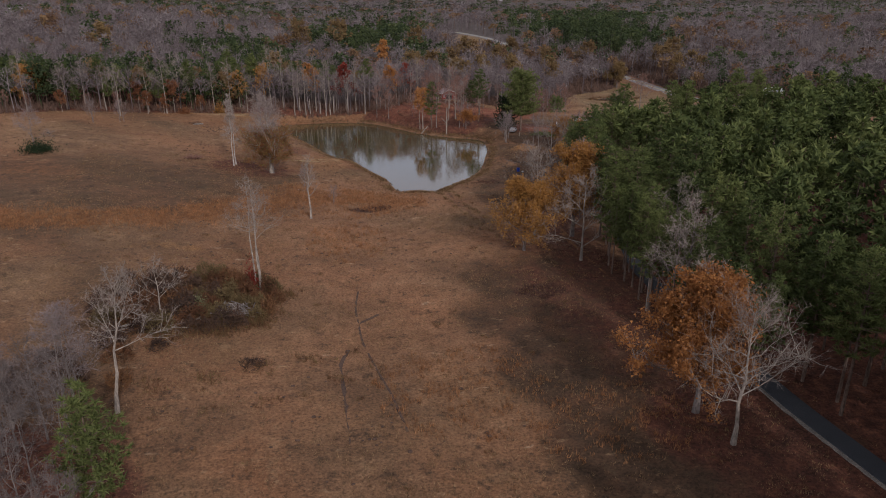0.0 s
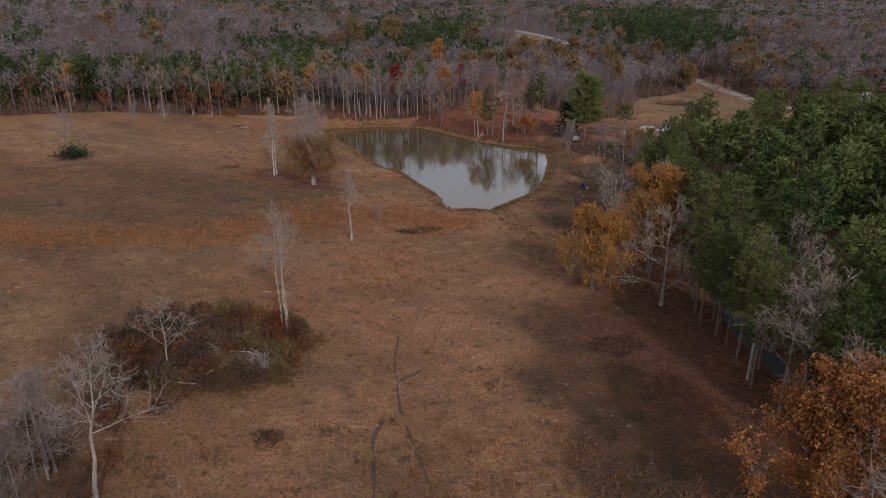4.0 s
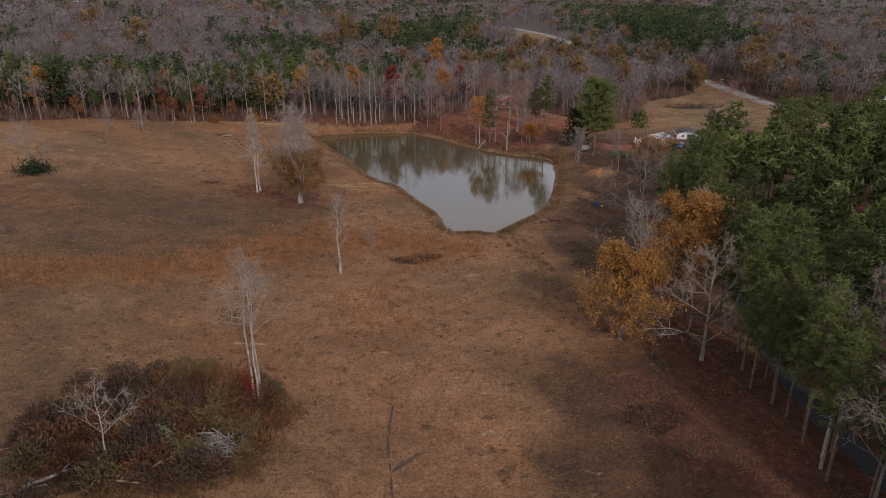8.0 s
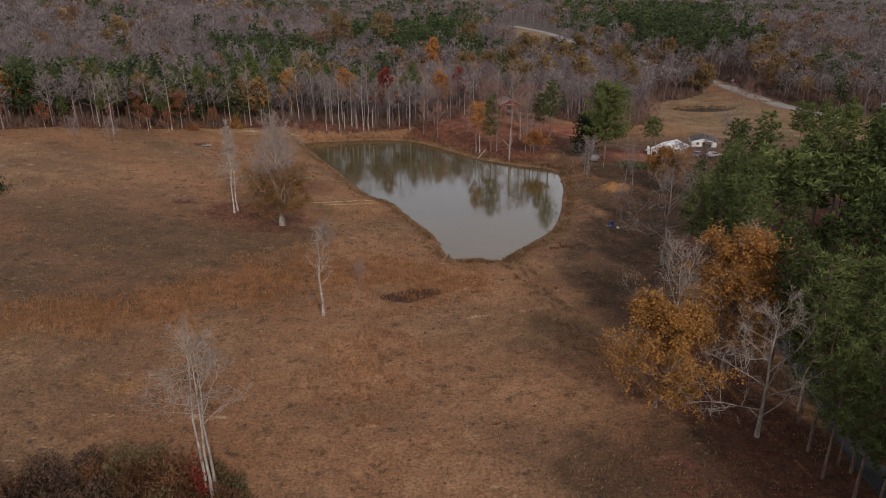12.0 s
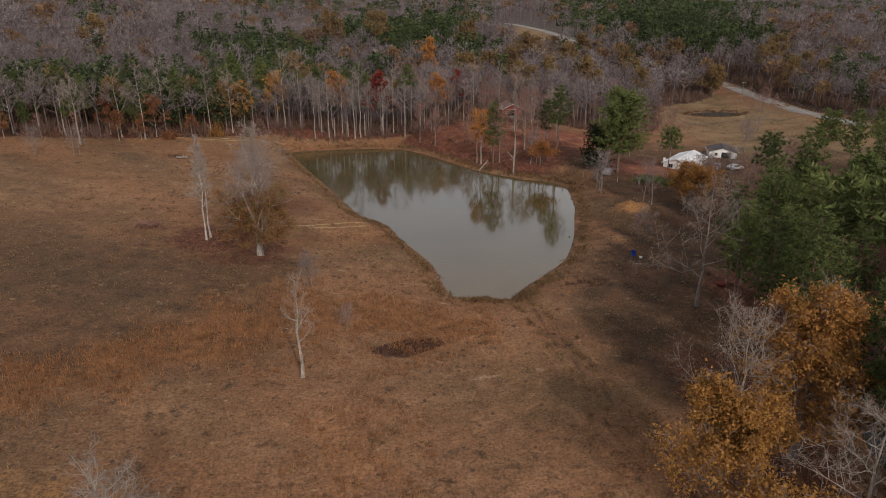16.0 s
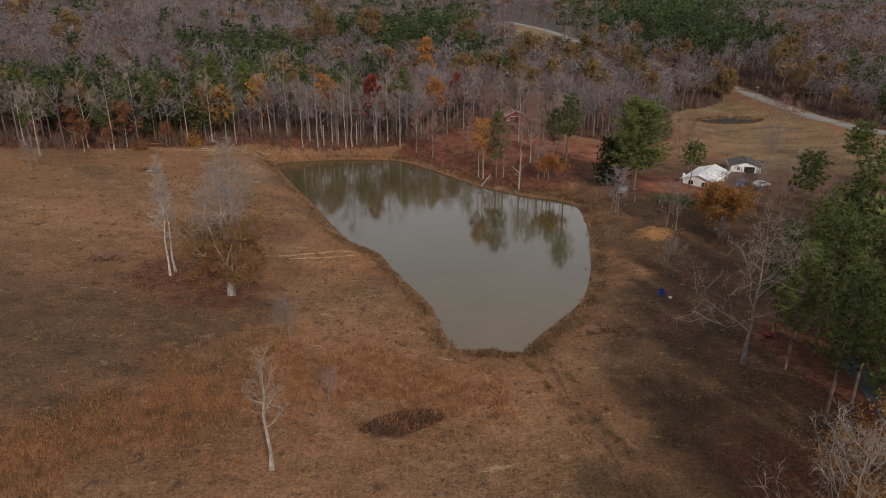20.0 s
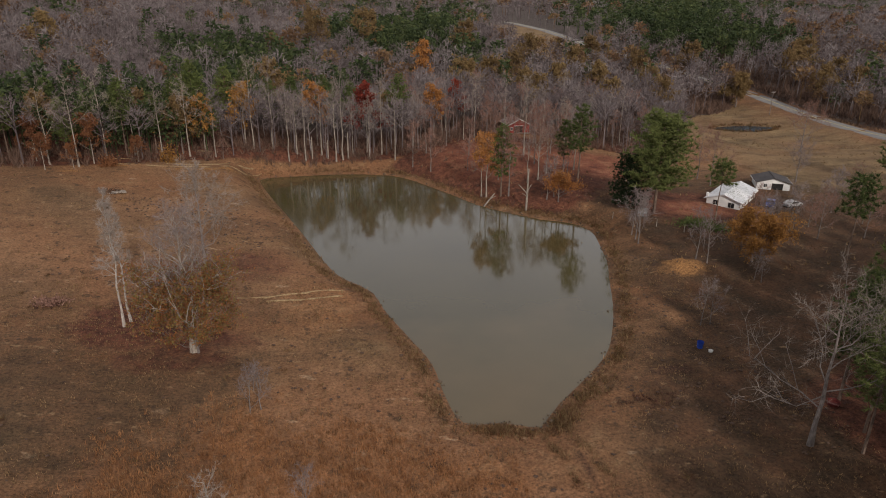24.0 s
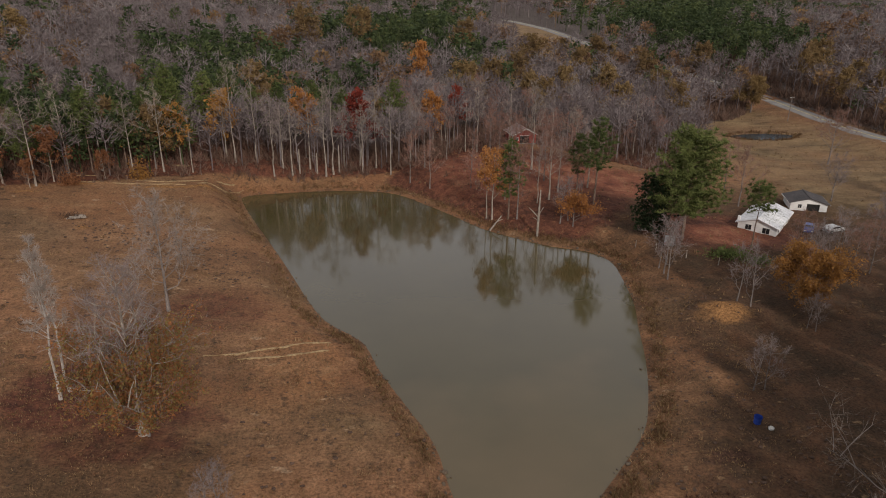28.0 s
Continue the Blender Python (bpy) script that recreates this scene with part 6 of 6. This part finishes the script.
for x, y, a, ln, r in ((-18.2, 86.2, 0.9, 4.0, 0.13), (-17.6, 85.8, -0.8, 3.0, 0.1), (-26.5, 84.5, 0.5, 6.0, 0.17), (-21.0, 83.5, -0.3, 4.5, 0.1), (-20.0, 89.0, 0.2, 3.0, 0.08), (-28.8, 82.5, 0.2, 4.0, 0.1)):
    root = new("fallen_branch")
    root.matrix_world = pose(x, y, gz(x, y) + r)
    log(root, (-ln / 2 * math.cos(a), -ln / 2 * math.sin(a), 0.1), (ln / 2 * math.cos(a), ln / 2 * math.sin(a), 0.35), r)
    log(root, (0, 0, 0.2), (0.6, 0.9, 0.7), r * 0.5, name="side_branch")
    tagged(root, "pale fallen limb lying in the brush", "log", "fallen limbs in the brush")

# dead snag and the log by the water
snag = new("dead_tree")
snag.matrix_world = pose(46.2, 233.9, gz(46.2, 233.9))
log(snag, (0, 0, -0.3), (0.2, 0.1, 9.6), 0.24, name="trunk")
log(snag, (0.05, 0, 4.0), (-2.0, -0.3, 6.2), 0.11, name="limb")
log(snag, (0.05, 0, 4.4), (1.0, 0.2, 6.0), 0.09, name="limb")
log(snag, (0.1, 0, 3.2), (-0.9, 0.4, 4.0), 0.07, name="limb")
tagged(snag, "broken pale dead trunk at the water's edge", "dead tree")
root = new("driftwood_log")
root.matrix_world = pose(38.6, 239.9, 0.1)
log(root, (-0.8, -0.6, 0.1), (2.0, 1.2, 2.6), 0.18)
log(root, (1.0, 0.6, 1.6), (2.1, 0.3, 2.2), 0.08, name="side_branch")
tagged(root, "pale leaning driftwood log on the bank", "log")
# stack of old logs in the west field
root = new("log_pile")
root.matrix_world = pose(-39.5, 238.2, gz(-39.5, 238.2))
for i in range(7):
    log(root, (-1.8 + 0.2 * i, -0.8 + 0.25 * i, 0.15 + 0.1 * (i % 3)), (1.6 - 0.1 * i, -0.6 + 0.22 * i, 0.2 + 0.12 * (i % 2)), 0.14)
tagged(root, "low stack of weathered logs in the grass", "log pile")
clump(61, 300, 3.0, 2.0, 1.2, BRIAR, 0.3, "dark_bush", "dark weeds round the stacked logs", "bush", -41.0, 238.4)
# tall stumps standing before the woods
for i, (x, y, h) in enumerate(((-2.0, 277.2, 6.0), (2.2, 277.6, 5.0), (7.6, 278.0, 7.0), (46.2, 80.2, 9.0), (47.3, 81.6, 7.5))):
    root = new("dead_tree")
    root.matrix_world = pose(x, y, gz(x, y))
    log(root, (0, 0, -0.2), (0.1, 0.05, h), 0.2, name="trunk")
    log(root, (0.03, 0, h * 0.8), (-1.2, 0.3, h * 0.9), 0.06, name="limb")
    tagged(root, "bare broken pale trunk standing at the wood's edge", "dead tree", "dead trunks")


# ---- poles, fence ----
def power_pole(x, y, h, turn):
    root = new("power_pole")
    root.matrix_world = pose(x, y, gz(x, y), 0, 0, turn)
    log(root, (0, 0, -0.5), (0, 0, h), 0.17, BARK_GREY, "pole")
    part("crossarm", box(-1.2, 1.2, -0.06, 0.06, h - 0.7, h - 0.55), BARK_GREY, root)
    for s in (-1.05, -0.5, 0.5, 1.05):
        part("insulator", box(s - 0.05, s + 0.05, -0.05, 0.05, h - 0.55, h - 0.35, 0.02), TRIM, root)
    return tagged(root, "wooden power pole with a crossarm beside the road", "power pole", "poles along the road")


for x, y in ((176.0, 346.0), (158, 520), (146, 570)):
    power_pole(x, y, 9.4, 20)
for i, (x, y) in enumerate(((64.2, 219.6), (65.0, 218.9), (61.6, 222.4), (68.0, 215.6), (72.0, 211.9))):
    root = new("fence_post")
    root.matrix_world = pose(x, y, gz(x, y))
    log(root, (0, 0, -0.3), (0.02, 0, 1.4), 0.09, BARK_PALE, "post")
    tagged(root, "weathered wooden fence post on the bank", "fence post", "fence posts on the bank")

# ---- grass, weeds, stones: uncounted stuff ----
def tufts(name, places, heights, blades, width, material, label, seed, category="grass", lean=0.5):
    rng_ = np.random.RandomState(seed)
    P = np.asarray(places, float)
    z = ground_height(P[:, 0], P[:, 1])
    b = np.repeat(np.c_[P, z], blades, 0)
    n_ = len(b)
    b = b + np.c_[rng_.normal(0, 0.13, (n_, 2)), np.full(n_, -0.03)]
    way = unit(np.c_[rng_.normal(0, lean, (n_, 2)), np.ones(n_)])
    hh = np.repeat(rng_.uniform(*heights, len(P)), blades) * rng_.uniform(0.6, 1.2, n_)
    co = spikes(rng_, b, way, hh, width)
    me = fast_mesh(name, co.reshape(-1, 3), np.arange(n_ * 3).reshape(-1, 3))
    at = me.attributes.new("tint", "FLOAT", "POINT")
    at.data.foreach_set("value", np.repeat(np.repeat(rng_.rand(len(P)), blades), 3).astype(np.float32))
    me.materials.append(material)
    return tagged(new(name, me), label, category, kind="stuff")


GRASS_TAN = foliage("straw_grass", ((0.0, (0.09, 0.06, 0.034)), (0.5, (0.25, 0.155, 0.08)), (1.0, (0.44, 0.29, 0.15))), by="tint", tree=0.5)
GRASS_RUST = foliage("rust_grass", ((0.0, (0.16, 0.08, 0.04)), (0.5, (0.33, 0.155, 0.068)), (1.0, (0.45, 0.24, 0.11))), by="tint", tree=0.5)
WEED = foliage("brown_weeds", ((0.0, (0.07, 0.04, 0.025)), (0.4, (0.17, 0.08, 0.04)), (0.7, (0.16, 0.12, 0.05)), (1.0, (0.27, 0.165, 0.08))), by="tint", tree=0.5)
LEAVES = foliage("fallen_leaves", ((0.0, (0.09, 0.04, 0.025)), (0.5, (0.17, 0.075, 0.04)), (1.0, (0.28, 0.13, 0.06))), by="tint", tree=0.5)
UNDER = foliage("undergrowth", ((0.0, (0.07, 0.045, 0.035)), (0.5, (0.14, 0.085, 0.062)), (1.0, (0.22, 0.14, 0.10))), by="tint", tree=0.5, trans=0.1)
rs = np.random.RandomState(77)


def field(n, box_, test):
    x, y = rs.uniform(box_[0], box_[1], n), rs.uniform(box_[2], box_[3], n)
    ok = test(x, y) & (shore_distance(x, y, SHORE) > 0.7)
    return np.c_[x[ok], y[ok]]


open_ok = lambda x, y: (wave(x, y, 9) + wave(x, y, 31) + rs.normal(0, 0.5, len(x)) > 0.0) & ~inside(x, y, PINE_EDGE) & (line_distance(x, y, DRIVE) > 2.5)
tufts("straw_grass", field(104000, (-60, 62, 28, 200), open_ok), (0.16, 0.42), 3, 0.07, GRASS_TAN, "dry straw-coloured pasture grass", 1)
rust_ok = lambda x, y: (line_distance(x, y, BROOM) + 3.0 * wave(x, y, 13) + rs.normal(0, 2.2, len(x)) < 6) & (x < 38)
tufts("rust_grass", field(52000, (-85, 24, 112, 170), rust_ok), (0.3, 0.8), 4, 0.07, GRASS_RUST, "tall rust-coloured broomsedge in the pasture", 2, lean=0.3)
patch_ok = lambda x, y: ((np.hypot((x - 1) / 1.6, y - 145) < 10) | (np.hypot(x - 4, (y - 121) / 1.5) < 8) | (np.hypot(x - 15, y - 66) < 11) | (np.hypot((x - 30) / 1.3, y - 56) < 8)) & (wave(x, y, 5.5) + rs.normal(0, 0.4, len(x)) > 0.1)
tufts("rust_grass", field(24000, (-20, 44, 46, 160), patch_ok), (0.35, 0.9), 5, 0.07, GRASS_RUST, "clumps of red-brown broomsedge in the pasture", 12, "grass", lean=0.3)
brush_ok = lambda x, y: ((x + 19) / 11.5) ** 2 + ((y - 92.5) / 11) ** 2 + 0.45 * wave(x, y, 7) + rs.normal(0, 0.25, len(x)) < 1.0
tufts("brush", field(9000, (-33, -5, 78, 108), brush_ok), (0.4, 1.1), 5, 0.09, WEED, "dense brown weeds and briars", 3, "brush")
weed_ok = lambda x, y: (wave(x, y, 7) > 0.35) & (np.abs(y - 72 - 0.25 * x) < 5)
tufts("weeds", field(2500, (-26, 6, 58, 80), weed_ok), (0.3, 0.8), 5, 0.08, WEED, "patches of dark weeds in the pasture", 4, "weeds")
MAROON = foliage("maroon_weeds", ((0.0, (0.03, 0.014, 0.012)), (0.5, (0.07, 0.03, 0.022)), (1.0, (0.13, 0.06, 0.04))), by="tint", tree=0.5, trans=0.1)
dark_ok = lambda x, y: (np.hypot((x - 10.9) / 4.4, (y - 143.6 - 0.25 * (x - 10.9)) / 2.0) + 0.25 * wave(x, y, 3.1) < 1) | (np.hypot((x - 42.5) / 4.2, (y - 160) / 1.7) + 0.3 * wave(x, y, 3.1) < 0.9) | (np.hypot((x - 33.2) / 4.4, (y - 90.6) / 3.0) + 0.25 * wave(x, y, 3.7) < 0.85) | (np.hypot((x + 34) / 2.6, (y - 187) / 1.3) + 0.25 * wave(x, y, 2.7) < 1)
tufts("weeds", field(26000, (-38, 48, 85, 190), dark_ok), (0.25, 0.7), 6, 0.07, MAROON, "dense dark maroon dead weeds", 24, "weeds", lean=0.6)
ditch_ok = lambda x, y: (np.abs(line_distance(x, y, DITCH) - 1.5) < 0.6 + 0.4 * wave(x, y, 5)) & (wave(x, y, 3.3) + rs.normal(0, 0.5, len(x)) > 0.2)
tufts("ditch_grass", field(9000, (26, 42, 110, 158), ditch_ok), (0.3, 0.75), 5, 0.07, GRASS_TAN, "tan tussocks along the shallow ditch", 25, "grass", lean=0.4)
reed_ok = lambda x, y: (shore_distance(x, y, FAR_POND) > 0.0) & (shore_distance(x, y, FAR_POND) < 1.6 + 0.9 * wave(x, y, 6))
tufts("reeds", field(2600, (138, 170, 314, 336), reed_ok), (0.5, 1.3), 5, 0.12, WEED, "brown reeds round the small pond", 26, "reeds", lean=0.3)
spot = scatter(700, (-60, 42, 45, 205), 5.0, lambda x, y: (shore_distance(x, y, SHORE) > 3) & (wave(x, y, 26) > -0.2), 44, 170)
spot = np.concatenate([np.array(spot) + rs.normal(0, 0.35, (len(spot), 2)) for _ in range(6)])
tufts("weeds", spot, (0.2, 0.55), 6, 0.08, WEED, "small dark weeds dotted over the pasture", 14, "weeds", lean=0.8)
ring = widened(SHORE, 1.1)
idx = rs.randint(0, len(ring), 12000)
u = rs.rand(12000, 1)
rim = ring[idx] * (1 - u) + np.roll(ring, -1, 0)[idx] * u + np.abs(rs.normal(0, 1.0, (12000, 1))) * (ring[idx] - SHORE[idx]) + rs.normal(0, 0.4, (12000, 2))
rim = rim[(wave(rim[:, 0], rim[:, 1], 8) + rs.normal(0, 0.6, 12000) > 0) & (shore_distance(rim[:, 0], rim[:, 1], SHORE) > 0.25)]
tufts("shore_grass", rim[::2], (0.25, 0.7), 5, 0.07, GRASS_TAN, "rust-brown dry grass round the pond", 15, "grass")
tufts("shore_grass", rim[1::2], (0.25, 0.8), 4, 0.09, WEED, "brown sedge and grass round the pond", 5, "grass")
far_tan = lambda x, y: (wave(x, y, 13) + rs.normal(0, 0.5, len(x)) > 0.1) & ~inside(x, y, NORTH_EDGE) & (shore_distance(x, y, FAR_POND) > 1)
tufts("straw_grass", field(14000, (-110, 182, 190, 400), far_tan), (0.3, 0.8), 3, 0.18, GRASS_TAN, "dry grass of the far fields", 6)
litter_ok = lambda x, y: (inside(x, y, PINE_EDGE, 5) & (line_distance(x, y, DRIVE) > 1.9)) | (np.hypot(x - 41, y - 112) < 13) | ((x + y > 278) & (x > 24) & (x < 66) & (y > 232)) | (np.hypot(x + 13, y - 177) < 8)
pl = field(24000, (-22, 75, 30, 290), litter_ok)
tufts("fallen_leaves", pl, (0.12, 0.3), 2, 0.22, LEAVES, "red-brown fallen leaves and pine straw", 7, "leaf litter", lean=2.5)

# shrubs under the edge of the woods
e_ok = lambda x, y: inside(x, y, NORTH_EDGE, 1.5) & ~inside(x, y, NORTH_EDGE, -26) & (line_distance(x, y, ROAD) > 6) & (rs.normal(0, 0.6, len(x)) + wave(x, y, 14) > 0.1) & (np.hypot(x - 60, y - 296) > 8)
tufts("shrubs", field(75000, (-125, 190, 225, 400), e_ok), (0.8, 4.0), 7, 0.13, UNDER, "leafless brown undergrowth at the edge of the woods", 8, "undergrowth", lean=0.45)
s_ok = lambda x, y: (x + y > 280) & (x + y < 350) & (rs.normal(0, 0.5, len(x)) + wave(x, y, 9) > 0.3) & (np.hypot(x - 60, y - 296) > 8)
r_ok = lambda x, y: (line_distance(x, y, ROAD) > 4.6) & (line_distance(x, y, ROAD) < 15) & (x > 186) & (np.hypot(x - 212, y - 306) > 9)
tufts("shrubs", field(3800, (186, 226, 235, 400), r_ok), (0.5, 2.0), 7, 0.14, UNDER, "dark leafless scrub beyond the road", 19, "undergrowth", lean=0.45)
b_ok = lambda x, y: wood_ok(x, y) & (x > 120) & (rs.normal(0, 0.6, len(x)) + wave(x, y, 19) > -0.2)
tufts("shrubs", field(22000, (120, 330, 255, 480), b_ok), (2.0, 6.5), 6, 0.34, UNDER, "leafless brown undergrowth under the far woods", 29, "undergrowth", lean=0.45)
tufts("shrubs", field(700, (22, 68, 230, 300), s_ok), (0.5, 2.0), 7, 0.11, UNDER, "leafless reddish undergrowth on the far bank", 9, "undergrowth", lean=0.5)

# stones and clods at the water's edge
STONE = grained("bank_stone", (0.06, 0.045, 0.032), (0.16, 0.12, 0.085), 4)
rock = bmesh.new()
bmesh.ops.create_icosphere(rock, subdivisions=1, radius=1)
rv = np.array([v.co[:] for v in rock.verts])
rf = np.array([[v.index for v in f.verts] for f in rock.faces])
rock.free()
vs, fs, n = [], [], 0
edge = widened(SHORE, 0.35)
for i in range(420):
    j = rs.randint(len(edge))
    x, y = edge[j] + (edge[(j + 1) % len(edge)] - edge[j]) * rs.rand() + rs.normal(0, 0.35, 2)
    s = rs.uniform(0.06, 0.17) * (1.9 if i < 40 else 1)
    vs.append(rv * (s * rs.uniform(0.7, 1.3, 3)) * (1 + 0.2 * rs.normal(0, 1, (len(rv), 1))) + np.array([x, y, max(0.02, gz(x, y)) + 0.25 * s]))
    fs.append(rf + n)
    n += len(rv)
me = fast_mesh("bank_stones", np.concatenate(vs), np.concatenate(fs))
me.materials.append(STONE)
tagged(new("bank_stones", me), "dark stones and clods along the waterline", "stones", kind="stuff")

# rows of pale straw left on the ground
STRAW = grained("pale_straw", (0.20, 0.135, 0.07), (0.40, 0.285, 0.155), 3, bump=0.6, dist=0.05)


def straw_row(points, width, seed, label):
    """A low lumpy ridge of straw along a plan line."""
    r = np.random.RandomState(seed)
    p = np.array(points, float)
    seg = np.r_[0, np.cumsum(np.hypot(*np.diff(p, axis=0).T))]
    t_ = np.linspace(0, seg[-1], int(seg[-1] / 0.35) + 3)
    q = np.stack([np.interp(t_, seg, p[:, 0]), np.interp(t_, seg, p[:, 1]) + np.convolve(r.normal(0, 0.3, len(t_) + 6), np.ones(7) / 7, "valid")], 1)
    d = np.gradient(q, axis=0)
    nn = np.stack([d[:, 1], -d[:, 0]], 1) / (np.hypot(*d.T)[:, None] + 1e-9)
    w = width * r.uniform(0.3, 1.1, (len(t_), 1)) * np.where(np.convolve(r.rand(len(t_) + 4), np.ones(5) / 5, "valid") < 0.42, 0.12, 1.0)[:, None] * np.sin(np.linspace(0.15, 2.99, len(t_)))[:, None] ** 0.3
    rows_ = []
    for o, lift in ((-0.5, -0.07), (-0.2, 0.07), (0.2, 0.08), (0.5, -0.07)):
        e = q + nn * w * o
        rows_.append(np.c_[e, ground_height(e[:, 0], e[:, 1]) + 0.05 + lift * r.uniform(0.7, 1.3, len(t_))])
    m = len(t_)
    f = np.array([(k_ * m + i, (k_ + 1) * m + i, (k_ + 1) * m + i + 1, k_ * m + i + 1) for k_ in range(3) for i in range(m - 1)])
    me = fast_mesh("straw", np.concatenate(rows_), f)
    me.materials.append(STRAW)
    return tagged(new("straw", me), label, "straw", kind="stuff")


for i, (pts, w_) in enumerate((([(-9.5, 191.6), (-4, 192.4), (1, 194.2), (6.4, 195.4)], 0.5), ([(-5.2, 190.8), (0.5, 191.4), (6.2, 193.2)], 0.65), ([(-48, 263), (-43, 264.4)], 0.6), ([(-40, 259.6), (-33, 261), (-26, 263.6)], 0.7), ([(-36, 262.4), (-30, 264.0), (-22, 268.0)], 0.55),
                               ([(-31, 274.5), (-27.5, 275.5)], 1.2), ([(-20, 266.5), (-15, 271.4)], 0.5), ([(-24, 265.2), (-17.5, 268.0)], 0.5), ([(-46, 259.0), (-42, 259.8)], 0.7), ([(-20.5, 269.4), (-17, 272.0)], 0.6))):
    straw_row(pts, w_, 500 + i, "thin row of pale straw lying on bare grazed ground")

# dung and clods dotted over the grazed grass by the pond
spots = [(-25, 228, 9, 6, 130), (-13, 226, 4, 8, 60), (-34, 234, 8, 3, 50), (-9, 215, 5, 6, 40), (5, 175, 14, 12, 60), (-20, 110, 14, 6, 40), (0, 60, 18, 12, 60), (12, 120, 16, 20, 60), (-28, 150, 14, 20, 50), (58, 160, 8, 12, 90), (55, 180, 9, 16, 140), (62, 202, 6, 8, 60), (46, 158, 8, 6, 60), (-30, 205, 16, 14, 70), (20, 145, 10, 8, 40)]
vs, fs, n = [], [], 0
for cx, cy, rx, ry, num in spots:
    for i in range(num):
        x, y = cx + rs.normal(0, rx * 0.6), cy + rs.normal(0, ry * 0.6)
        sc = rs.uniform(0.10, 0.26)
        if shore_distance(np.array([x]), np.array([y]), SHORE)[0] < 1.0:
            continue
        vs.append(rv * np.array([sc * 1.2, sc * rs.uniform(0.7, 1.2), sc * 0.5]) * (1 + 0.15 * rs.normal(0, 1, (len(rv), 1))) + np.array([x, y, gz(x, y) + 0.06]))
        fs.append(rf + n)
        n += len(rv)
me = fast_mesh("clods", np.concatenate(vs), np.concatenate(fs))
me.materials.append(SOIL)
tagged(new("clods", me), "small dark clods dotted over the grazed grass", "clods", kind="stuff")
